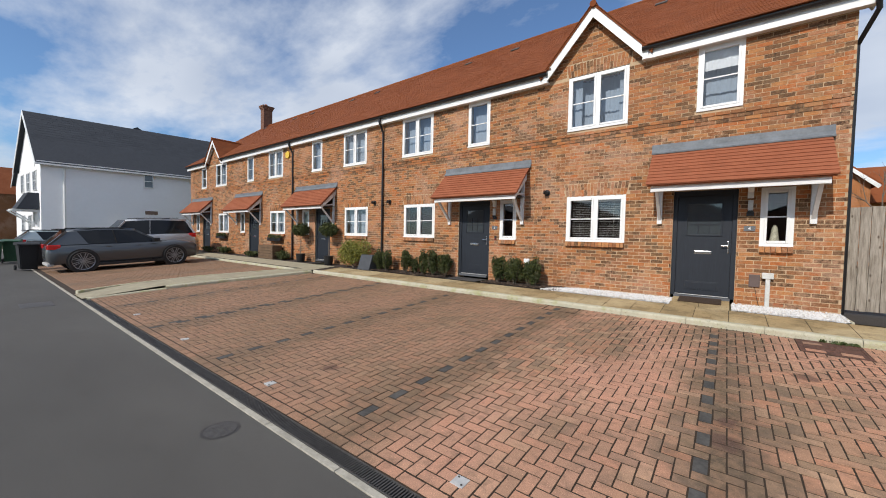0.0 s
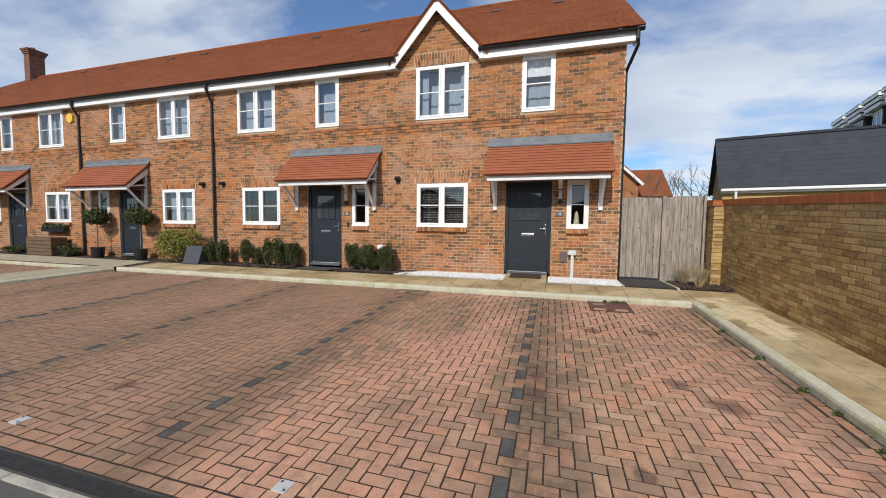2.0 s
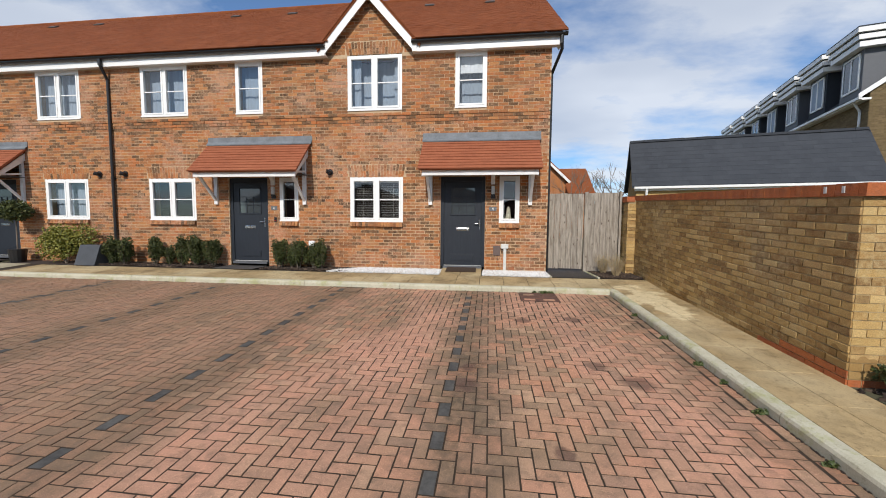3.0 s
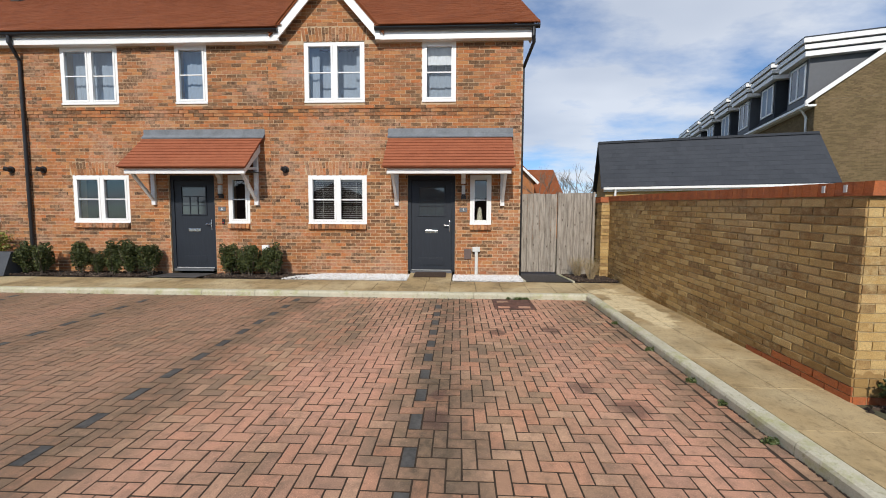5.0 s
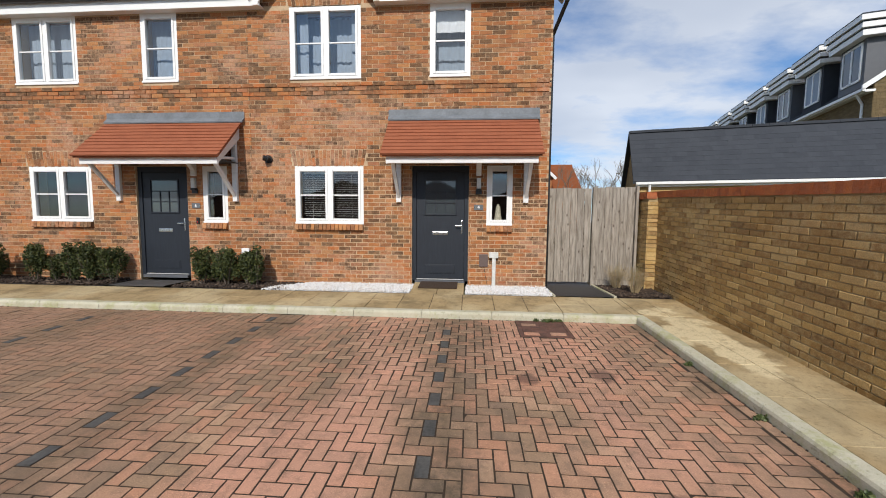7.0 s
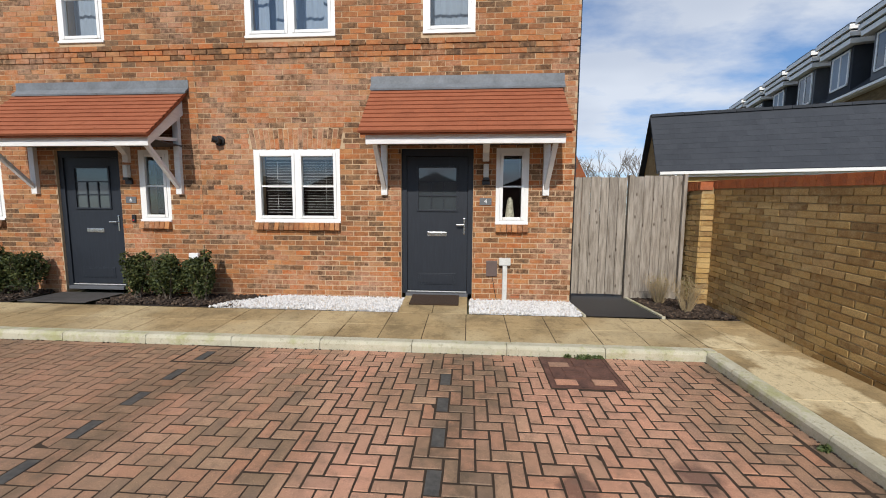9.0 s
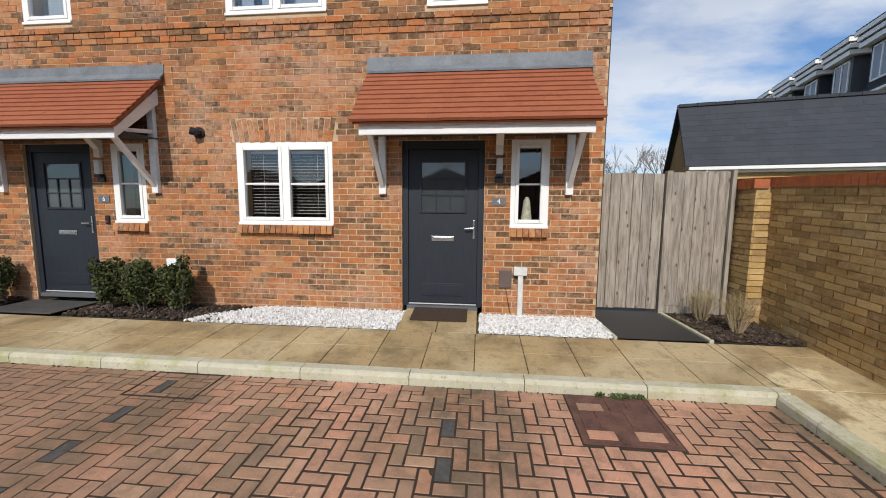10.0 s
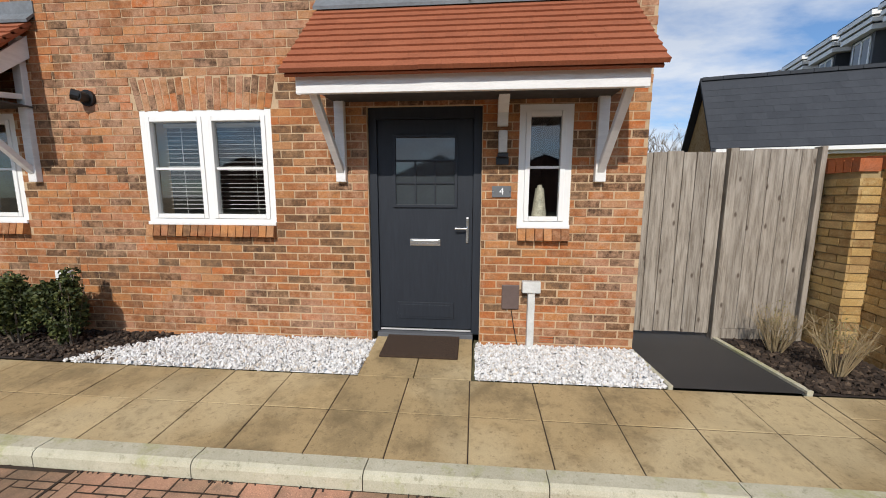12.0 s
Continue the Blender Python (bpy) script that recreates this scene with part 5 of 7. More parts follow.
for x, z, body, lab in ((0.475, 1.845, "4", "small slate sign with a white number 4"), (-4.95, 1.845, "6", "small slate sign with a white number 6")):
    t = tagged(empty("house_number_sign", (x, FRONT, z)), lab, "sign")
    bm = bmesh.new()
    box(bm, x - 0.085, x + 0.085, FRONT - 0.020, FRONT - 0.010, z - 0.05, z + 0.05, bevel=0.002)
    part("plate", bm, SLATEGREY, t)
    letters("number", body, (x, FRONT - 0.021, z), 0.085, WHITEPAINT, t)
    bm = bmesh.new()
    for s in (-1, 1):
        rod(bm, (x + s * 0.072, FRONT - 0.024, z), (x + s * 0.072, FRONT - 0.018, z), 0.006, 8)
    part("screw", bm, CHROME, t)
t = tagged(empty("service_box", (0.60, FRONT, 0.88)), "small brown meter cover on the brickwork", "box")
bm = bmesh.new()
box(bm, 0.50, 0.66, FRONT - 0.035, FRONT - 0.008, 0.76, 0.99, bevel=0.008)
part("cover", bm, simple("brown_box", (0.12, 0.085, 0.075), 0.5, vary=0.1, bumps=0.0), t)
bm = bmesh.new()
rod(bm, (0.59, FRONT - 0.02, 0.76), (0.62, FRONT - 0.03, 0.58), 0.004, 6)
rod(bm, (0.62, FRONT - 0.03, 0.58), (0.66, FRONT - 0.04, 0.40), 0.004, 6)
part("cable", bm, BLACK, t)
t = tagged(empty("service_pipe_cover", (0.75, FRONT, 0.4)), "white plastic pipe cover with square box on top", "pipe")
bm = bmesh.new()
box(bm, 0.735, 0.80, FRONT - 0.075, FRONT - 0.008, 0.39, 0.95, bevel=0.01)
part("duct", bm, UPVC_OLD, t)
bm = bmesh.new()
box(bm, 0.68, 0.845, FRONT - 0.09, FRONT - 0.008, 0.93, 1.035, bevel=0.01)
part("box_cover", bm, UPVC_OLD, t)
t = tagged(empty("air_brick", (0.9, FRONT, 0.47)), "small terracotta air brick low in the wall", "vent")
bm = bmesh.new()
for k in range(3):
    box(bm, 0.86, 0.99, FRONT - 0.012, FRONT - 0.004, 0.44 + 0.022 * k, 0.452 + 0.022 * k)
part("grille", bm, COPING, t)
t = tagged(empty("outside_socket", (-3.95, FRONT, 0.98)), "white outdoor socket box above the box bushes", "socket")
bm = bmesh.new()
box(bm, -4.03, -3.88, FRONT - 0.07, FRONT - 0.008, 0.92, 1.04, bevel=0.01)
part("cover", bm, UPVC, t)
t = tagged(empty("doorbell", (-4.86, FRONT, 1.6)), "small black video doorbell beside the door", "doorbell")
bm = bmesh.new()
box(bm, -4.95, -4.89, FRONT - 0.03, FRONT - 0.008, 1.50, 1.62, bevel=0.008)
part("bell_case", bm, BLACK, t)
bm = bmesh.new()
rod(bm, (-4.92, FRONT - 0.034, 1.535), (-4.92, FRONT - 0.028, 1.535), 0.012, 12)
part("button", bm, LENS, t, "orange-red bell button")
t = tagged(empty("door_mat", (-0.2, 7.65, 0.41)), "brown coir doormat before the end house door", "mat")
bm = bmesh.new()
box(bm, -0.345, 0.345, -0.19, 0.19, 0.003, 0.024, pose(-0.235, 7.78, foot(7.32) + 0.125 * 0.46, math.degrees(math.atan(0.125))), 0.005)
part("mat", bm, MAT, t)
t = tagged(empty("door_mat", (-5.6, 7.6, 0.4)), "dark grey rubber doormat at a neighbour's door", "mat")
bm = bmesh.new()
box(bm, -6.20, -5.15, 7.34, 7.95, 0.376, 0.388, bevel=0.004)
part("mat", bm, NEAR_BLACK, t)
t = tagged(empty("alarm_box", (-15.62, FRONT, 5.12)), "yellow hexagonal alarm box below the eaves", "alarm")
bm = bmesh.new()
rod(bm, (-15.62, FRONT - 0.09, 5.08), (-15.62, FRONT - 0.005, 5.08), 0.17, 6)
part("case", bm, simple("yellow_plastic", (0.75, 0.5, 0.05), 0.4, vary=0.05, bumps=0.0), t)

blind(-2.86, -1.77, 1.62, 2.50, FRONT + 0.16, "white venetian blind behind the kitchen window")
# the upstairs sheets here carry the panes' sky reflection in their colour
for x0, x1, z0, z1, lab in ((-8.45, -7.25, 4.2, 5.36, "blue-grey sheet for the sky reflection in a wide upstairs window"), (-5.85, -5.2, 4.2, 5.36, "blue-grey sheet for the sky reflection in a narrow upstairs window"),
                            (-11.5, -10.3, 1.6, 2.55, "light curtain behind a ground floor window"), (-17.2, -16.0, 1.6, 2.55, "light curtain in a downstairs window"),
                            (-23.1, -21.9, 1.6, 2.55, "light curtain in the last downstairs window")):
    curtain(x0, x1, z0, z1, FRONT + 0.19, lab)
curtain(-0.40, 0.26, 4.97, 5.39, FRONT + 0.10, "white blind half drawn down in a narrow upstairs window", PALE_CLOTH)
# blue-grey sheet adds the mirrored sky below the blind
curtain(-0.40, 0.26, 4.20, 5.38, FRONT + 0.30, "blue-grey sheet for the sky reflection below a half drawn blind")
curtain(-2.94, -2.72, 4.2, 5.38, FRONT + 0.14, "pale curtain drawn to one side of the gable window")
curtain(-1.90, -1.74, 4.2, 5.38, FRONT + 0.14, "pale curtain drawn to the other side of the gable window")
# blue-grey sheet adds the mirrored sky across the whole gable window
curtain(-2.94, -1.73, 4.2, 5.38, FRONT + 0.30, "blue-grey sheet for the sky reflection across the gable window")
# far upstairs windows: sheets added in the colour of reflected sky
for x0, x1 in ((-11.6, -10.35), (-13.74, -13.08), (-17.34, -16.1), (-19.53, -18.9), (-23.44, -22.07), (-25.54, -24.86)):
    curtain(x0, x1, 4.2, 5.36, FRONT + 0.16, "blue-grey sheet for the sky reflection in a far upstairs window")
t = tagged(empty("vase", (0.84, FRONT + 0.14, 1.58)), "tall pale pierced ceramic lantern on the window sill", "ornament")
bm = bmesh.new()
rod(bm, (0.84, FRONT + 0.16, 1.58), (0.84, FRONT + 0.16, 1.88), 0.075, 20, 0.038)
rod(bm, (0.84, FRONT + 0.16, 1.88), (0.84, FRONT + 0.16, 1.91), 0.025, 14, 0.02)
part("body", bm, simple("ivory_ceramic", (0.55, 0.52, 0.40), 0.5, vary=0.35, scale=30, bumps=0.2), t, smooth=False)

# drain covers, marker studs, manhole
t = tagged(empty("inspection_cover", (1.30, 6.02, 0.2)), "rusty recessed cover in the block paving", "manhole cover")
bm = bmesh.new()
for q in ((0.975, 1.625, 5.725, 5.755), (0.975, 1.625, 6.30, 6.33), (0.975, 1.005, 5.755, 6.30), (1.595, 1.625, 5.755, 6.30)):
    vs = box(bm, q[0], q[1], q[2], q[3], 0, 0.05)
    for v in vs:
        v.co.z += bay(v.co.y) - 0.045
part("frame", bm, RUST, t)
bm = bmesh.new()
vs = box(bm, 1.005, 1.595, 5.755, 6.30, -0.02, -0.001)
for v in vs:
    v.co.z += bay(v.co.y)
part("tray", bm, RUST, t)
for i, (x, y, w, d) in enumerate(((1.03, 5.78, 0.19, 0.09), (1.03, 5.89, 0.09, 0.19), (1.15, 5.90, 0.19, 0.09), (1.36, 5.79, 0.19, 0.09), (1.37, 5.92, 0.09, 0.19), (1.15, 6.02, 0.19, 0.09), (1.04, 6.12, 0.19, 0.09), (1.28, 6.13, 0.09, 0.14), (1.42, 6.15, 0.15, 0.09))):
    bm = bmesh.new()
    vs = box(bm, x, x + w, y, y + d, -0.01, 0.005 + 0.002 * (i % 2))
    for v in vs:
        v.co.z += bay(v.co.y)
    part("infill_block", bm, RUST if i % 3 else PAVER, t)
t = tagged(empty("inspection_cover", (-2.38, 6.13, 0.2)), "dirty block-filled cover frame sunk beside the kerb", "manhole cover")
bm = bmesh.new()
for q in ((-2.70, -2.05, 5.93, 5.948), (-2.70, -2.05, 6.312, 6.33), (-2.70, -2.682, 5.948, 6.312), (-2.068, -2.05, 5.948, 6.312)):
    vs = box(bm, q[0], q[1], q[2], q[3], -0.02, 0.005)
    for v in vs:
        v.co.z += bay(v.co.y)
part("frame", bm, JOINT, t)
for i, x in enumerate((-1.225, -3.76, -6.34, -8.9)):
    t = tagged(empty("marker_plate", (x, 1.04, -0.06)), "square steel bay marker plate set in the paving", "marker", "bay marker plates")
    bm = bmesh.new()
    box(bm, x - 0.05, x + 0.05, 0.99, 1.09, bay(1.04) - 0.01, bay(1.04) + 0.006, bevel=0.002)
    part("plate", bm, STEEL, t)
    bm = bmesh.new()
    for sx, sy in ((-0.03, 0.03), (0.03, -0.03)):
        rod(bm, (x + sx, 1.04 + sy, bay(1.04) + 0.004), (x + sx, 1.04 + sy, bay(1.04) + 0.010), 0.008, 10)
    part("bolt", bm, IRON, t)
t = tagged(empty("manhole_cover", (-3.22, 0.33, -0.1)), "round dark iron cover in the asphalt road", "manhole cover")
bm = bmesh.new()
rod(bm, (-3.22, 0.33, -0.14), (-3.22, 0.33, -0.101), 0.125, 28)
part("lid", bm, IRON, t)
bm = bmesh.new()
bmesh.ops.create_circle(bm, segments=28, radius=0.15, cap_ends=True, matrix=pose(-3.22, 0.33, -0.1035))
part("surround", bm, TARMAC, t)
bm = bmesh.new()
for k in range(5):
    box(bm, -3.31, -3.13, 0.26 + 0.03 * k, 0.272 + 0.03 * k, -0.1015, -0.098)
part("tread", bm, IRON, t)
t = tagged(empty("manhole_cover", (-11.7, 0.07, -0.1)), "rectangular dark iron cover in the road", "manhole cover")
bm = bmesh.new()
box(bm, -12.1, -11.4, -0.3, 0.2, -0.14, -0.101, bevel=0.003)
part("lid", bm, IRON, t)


# ---- plants ----
def leaves(name, mat, spots, n, size, parent, seed, label="", shell=0.55):
    """n small bent leaves spread through the round clumps (x, y, z, radii) of a crown."""
    r = np.random.RandomState(seed)
    vol = np.array([s[3] * s[4] * s[5] for s in spots])
    pick = r.choice(len(spots), n, p=vol / vol.sum())
    vs, fs = [], []
    for i, k in enumerate(pick):
        s = spots[k]
        d = r.normal(size=3)
        d /= np.linalg.norm(d)
        q = np.array(s[:3]) + d * np.array(s[3:6]) * (shell + (1 - shell) * r.uniform() ** 0.6) * r.uniform(0.86, 1.1)
        m = np.array(Euler(r.uniform(0, 6.28, 3)).to_matrix())
        w = size * r.uniform(0.7, 1.3)
        v = np.array(((0, -w * 0.5, 0), (w * 0.42, 0, w * 0.12), (0, w * 0.6, 0), (-w * 0.42, 0, w * 0.12))) @ m.T + q
        vs.append(v)
        fs.append([[4 * i, 4 * i + 1, 4 * i + 2], [4 * i, 4 * i + 2, 4 * i + 3]])
    me = bpy.data.meshes.new(name)
    me.from_pydata(np.concatenate(vs).tolist(), [], [f for q in fs for f in q])
    me.materials.append(mat)
    ob = new(name, me)
    ob["kind"] = "stuff"
    if label:
        ob["label"] = label
    return hook(ob, parent)


def bush_proto(at, w, h, seed, label, group, mat=None, n=2600):
    x, y, z = at
    t = tagged(empty("box_bush", at), label, "bush", group)
    r = random.Random(seed)
    spots = []
    for k in range(14):
        a = r.uniform(0, 6.28)
        d = r.uniform(0.1, 0.48) * w
        zz = z + h * r.uniform(0.2, 0.86)
        rr = w * r.uniform(0.13, 0.25)
        spots.append((x + d * math.cos(a), y + d * math.sin(a) * 0.8, zz, rr, rr, rr * 1.5))
    spots.append((x, y, z + h * 0.5, w * 0.36, w * 0.36, h * 0.40))
    bm = bmesh.new()
    for k in range(12):
        a = r.uniform(0, 6.28)
        rod(bm, (x + 0.02 * math.cos(a), y + 0.02 * math.sin(a), z - 0.02), (x + w * 0.4 * math.cos(a), y + w * 0.35 * math.sin(a), z + h * r.uniform(0.5, 0.85)), 0.006, 5, 0.002)
    tagged(part("stems", bm, BARK, t), kind="stuff")
    leaves("foliage", mat or LEAF, spots, n, 0.034, t, seed, shell=0.5)
    return t


BUSH = [bush_proto((-4.62, 7.62, 0.37), 0.42, 0.76, 1, "small dense dark green box bush", "box bushes below the walls"),
        bush_proto((-4.12, 7.60, 0.37), 0.44, 0.80, 2, "small dense dark green box bush", "box bushes below the walls"),
        bush_proto((-3.58, 7.62, 0.37), 0.40, 0.78, 3, "small upright dark green box bush", "box bushes below the walls")]
BUSH_AT = [Vector((-4.62, 7.62, 0.37)), Vector((-4.12, 7.60, 0.37)), Vector((-3.58, 7.62, 0.37))]
for i, (x, y, s) in enumerate(((-4.35, 7.72, 0.8), (-3.8, 7.72, 0.85), (-9.18, 7.6, 0.98), (-8.78, 7.55, 0.98), (-7.96, 7.6, 1.04), (-7.2, 7.58, 1.02), (-6.85, 7.62, 1.08), (-6.42, 7.66, 0.98), (-7.6, 7.66, 0.7))):
    b = BUSH[i % 3]
    b.scale = (s, s, s)
    copy_thing(b, pose(x, y, 0.37, 0, 0, 40 * i))
    b.scale = (1, 1, 1)


def topiary(x, label):
    t = tagged(empty("topiary_tree", (x, 7.6, 0.37)), label, "potted tree", "topiary trees at the door")
    bm = bmesh.new()
    rod(bm, (x, 7.6, 0.37), (x, 7.6, 0.72), 0.15, 14, 0.19)
    part("pot", bm, BLACK, t)
    bm = bmesh.new()
    rod(bm, (x, 7.6, 0.7), (x + 0.02, 7.6, 1.6), 0.016, 8, 0.012)
    part("stem", bm, BARK, t)
    leaves("crown", LEAF, [(x, 7.6, 1.74, 0.37, 0.36, 0.29), (x + 0.12, 7.6, 1.68, 0.27, 0.27, 0.22), (x - 0.15, 7.6, 1.7, 0.24, 0.24, 0.22)], 2600, 0.05, t, int(abs(x)), shell=0.4)


topiary(-14.0, "clipped ball topiary tree in a dark pot by a doorway")
topiary(-12.05, "clipped ball topiary tree in a dark pot beside a front door")


def shrub(x, y, w, h, mat, seed, label, n=1500, z=0.37, size=0.05):
    t = tagged(empty("shrub", (x, y, z)), label, "shrub")
    r = random.Random(seed)
    spots = [(x + r.uniform(-0.6, 0.6) * w / 2, y + r.uniform(-0.12, 0.12), z + h * r.uniform(0.3, 0.72), w * 0.26, 0.24, h * 0.3) for _ in range(8)]
    leaves("foliage", mat, spots, n, size, t, seed, shell=0.3)
    bm = bmesh.new()
    for k in range(8):
        rod(bm, (x, y, z - 0.02), (x + r.uniform(-0.4, 0.4) * w, y + r.uniform(-0.1, 0.1), z + h * r.uniform(0.5, 0.8)), 0.008, 5, 0.003)
    tagged(part("stems", bm, BARK, t), kind="stuff")


shrub(-10.6, 7.62, 1.7, 1.12, LEAF_YELLOW, 21, "yellow-green variegated shrub under a ground floor window", 4200)
shrub(-15.6, 7.62, 1.0, 0.45, LEAF, 22, "low green shrub beside a wooden planter")
shrub(-18.2, 7.6, 0.9, 0.3, LEAF, 23, "low green plants at the foot of the wall")
shrub(-21.5, 7.6, 1.2, 0.4, LEAF, 24, "low green shrub below a far window")
shrub(-23.4, 7.5, 1.1, 0.35, LEAF, 25, "low green shrub below a small window")
shrub(-26.6, 7.3, 1.0, 1.3, LEAF_YELLOW, 26, "tall olive-green shrub at the terrace end")
shrub(4.25, 2.52, 0.40, 0.40, LEAF, 27, "low leafy shrub in front of the garden wall return", z=0.14)
shrub(5.2, 2.2, 1.3, 0.26, GRASS, 28, "low leafy shrub in the verge by the wall", z=0.14)
shrub(4.0, 1.75, 1.3, 0.22, GRASS, 33, "low ground-cover plants in the verge", 2600, z=0.1, size=0.05)
shrub(5.2, 1.3, 1.9, 0.28, GRASS, 34, "spreading ground-cover plants in the verge", 3200, z=0.1, size=0.05)
shrub(3.75, 2.6, 0.35, 0.28, LEAF, 29, "small leafy plant at the wall corner", 500, z=0.17, size=0.04)
for k, (x, y) in enumerate(((4.6, 0.95), (5.0, 1.75), (5.4, 2.45))):
    shrub(x, y, 2.4, 0.13, GRASS, 70 + k, "rough green grass and low weeds in the verge", 3600, z=0.1, size=0.045)
t = tagged(empty("planter_box", (-9.6, 7.45, 0.4)), "dark slanting plastic storage box in the flower bed", "planter")
bm = bmesh.new()
prism(bm, [(7.25, 0.38), (7.62, 0.38), (7.62, 0.88), (7.42, 0.88)], -9.90, -9.32, "x")
part("box_body", bm, simple("charcoal_plastic", (0.05, 0.053, 0.058), 0.5, vary=0.15, bumps=0.1), t)
t = tagged(empty("wooden_planter", (-16.6, 7.6, 0.4)), "brown wooden planter box by a house wall", "planter")
bm = bmesh.new()
for k in range(5):
    box(bm, -17.25, -15.95, 7.4, 7.85, 0.38 + 0.125 * k, 0.495 + 0.125 * k, bevel=0.006)
part("boards", bm, simple("brown_timber", (0.13, 0.08, 0.045), 0.8, vary=0.3, bumps=0.3), t)
for x0, x1, seed in ((-17.2, -16.0, 31), (-23.1, -21.9, 32)):
    t = tagged(empty("window_box", ((x0 + x1) / 2, 7.85, 1.35)), "dark window box with trailing plants under a window", "window box", "window boxes")
    bm = bmesh.new()
    box(bm, x0, x1, FRONT - 0.2, FRONT - 0.07, 1.18, 1.34, bevel=0.01)
    part("trough", bm, BLACK, t)
    leaves("flowers", LEAF, [(x0 + 0.3, 7.85, 1.38, 0.3, 0.12, 0.12), (x1 - 0.3, 7.85, 1.36, 0.3, 0.12, 0.13)], 500, 0.05, t, seed)


def twiggy(x, y, z, h, seed, label):
    """A leafless dry shrub of fine upright twigs."""
    t = tagged(empty("dry_shrub", (x, y, z)), label, "shrub", "dry shrubs in the corner bed")
    r = random.Random(seed)
    bm = bmesh.new()
    for k in range(62):
        a, s = r.uniform(0, 6.28), r.uniform(0.05, 0.30)
        p0 = Vector((x + 0.03 * math.cos(a), y + 0.03 * math.sin(a), z - 0.02))
        p1 = p0 + Vector((math.cos(a) * s * 0.35, math.sin(a) * s * 0.35, h * r.uniform(0.35, 0.5)))
        p2 = p1 + Vector((math.cos(a) * s * 0.25 + r.uniform(-0.05, 0.05), math.sin(a) * s * 0.25 + r.uniform(-0.05, 0.05), h * r.uniform(0.12, 0.5)))
        rod(bm, p0, p1, 0.0035, 4, 0.0025)
        rod(bm, p1, p2, 0.0025, 4, 0.001)
        for q in range(3):
            b = p1.lerp(p2, r.uniform(0, 0.8))
            rod(bm, b, b + Vector((r.uniform(-0.08, 0.08), r.uniform(-0.08, 0.08), r.uniform(0.04, 0.12))), 0.0018, 3, 0.0008)
    tagged(part("brushwood", bm, TWIG, t), kind="stuff")
    leaves("dry_foliage", leaf_material("dry_leaf", [(0.0, (0.28, 0.22, 0.10)), (1.0, (0.20, 0.20, 0.07))]), [(x, y, z + h * 0.6, 0.13, 0.13, h * 0.42)], 260, 0.013, t, seed, shell=0.1)


twiggy(3.00, 8.05, 0.38, 0.50, 1, "leafless dry shrub beside the gate post")
twiggy(3.14, 7.62, 0.38, 0.54, 2, "leafless dry golden shrub in the mulch bed")


def weed(x, y, z, s, seed, label="small green weed in the kerb joint"):
    t = tagged(empty("weed", (x, y, z)), label, "weed", "weeds along the kerb")
    leaves("foliage", GRASS, [(x, y, z + 0.012, s * 0.85, 0.022, 0.035)], int(110 * s / 0.08), 0.026, t, seed, shell=0.1)


for i, (x, y, s) in enumerate(((1.42, 6.31, 0.12), (1.26, 6.32, 0.05), (1.56, 6.32, 0.07), (2.58, 5.05, 0.06), (2.59, 4.1, 0.09), (2.59, 3.35, 0.08), (2.58, 2.45, 0.09), (2.59, 1.85, 0.06), (2.59, 2.95, 0.05))):
    weed(x, y, bay(y), s, 50 + i)
rk = np.random.RandomState(3)
kerb_dirt = [(-11 + 13.3 * rk.uniform(), 6.332 - 0.012 * rk.uniform()) for _ in range(220)] + [(2.605 + 0.012 * rk.uniform(), 0.9 + 5.2 * rk.uniform()) for _ in range(320)]
tagged(joined("kerb_dirt", [(x, y, bay(y) + 0.002) for x, y in kerb_dirt], [(rk.uniform(0.004, 0.010), rk.uniform(0.003, 0.006), rk.uniform(0.002, 0.005)) for _ in kerb_dirt], MULCH, None,
              np.array([np.array(Euler((0, 0, rk.uniform(0, 3))).to_matrix()) for _ in kerb_dirt])), "dark dirt and moss along the kerb foot", "dirt")


def bare_tree(x, y, z, h, seed, label):
    t = tagged(empty("bare_tree", (x, y, z)), label, "tree", "bare trees behind the gate")
    r = random.Random(seed)
    bm, fine = bmesh.new(), bmesh.new()

    def grow(p, d, length, rad, level):
        e = p + d * length
        rod(bm if level < 2 else fine, p, e, rad, 6 if level < 2 else 4, rad * 0.65)
        if level >= 5:
            return
        for k in range(r.choice((2, 3, 3))):
            nd = (d + Vector((r.uniform(-1, 1), r.uniform(-1, 1), r.uniform(-0.25, 0.55))) * 0.62).normalized()
            grow(p.lerp(e, r.uniform(0.7, 1.0)), nd, length * r.uniform(0.62, 0.82), rad * 0.58, level + 1)
    grow(Vector((x, y, z)), Vector((0, 0, 1)), h * 0.31, h * 0.016, 0)
    part("trunk", bm, BARK, t)
    tagged(part("crown", fine, BARK, t), kind="stuff")


for i, (x, y, h) in enumerate(((13.2, 44, 9.0), (15.5, 46, 10.4), (18.0, 44, 9.2), (20.8, 47, 10.8), (10.5, 50, 9.5), (23.5, 48, 9.8), (6.6, 27, 6.6))):
    bare_tree(x, y, 0.3, h, 60 + i, "leafless winter tree behind the far roofs")

scatter("leaf_litter", bed_at(3.5, 6.5, 0.7, 2.8), 1800, 0.04, 0.12, CHIP, 6, "dark leaf litter and soil crumbs in the verge", category="soil")


# ---- buildings around ----
def frame_at(x, y, z, turn):
    return pose(x, y, z, 0, 0, turn)


def tbox(m, x0, x1, y0, y1, z0, z1, bevel=0.0):
    bm = bmesh.new()
    box(bm, x0, x1, y0, y1, z0, z1, m, bevel)
    return bm


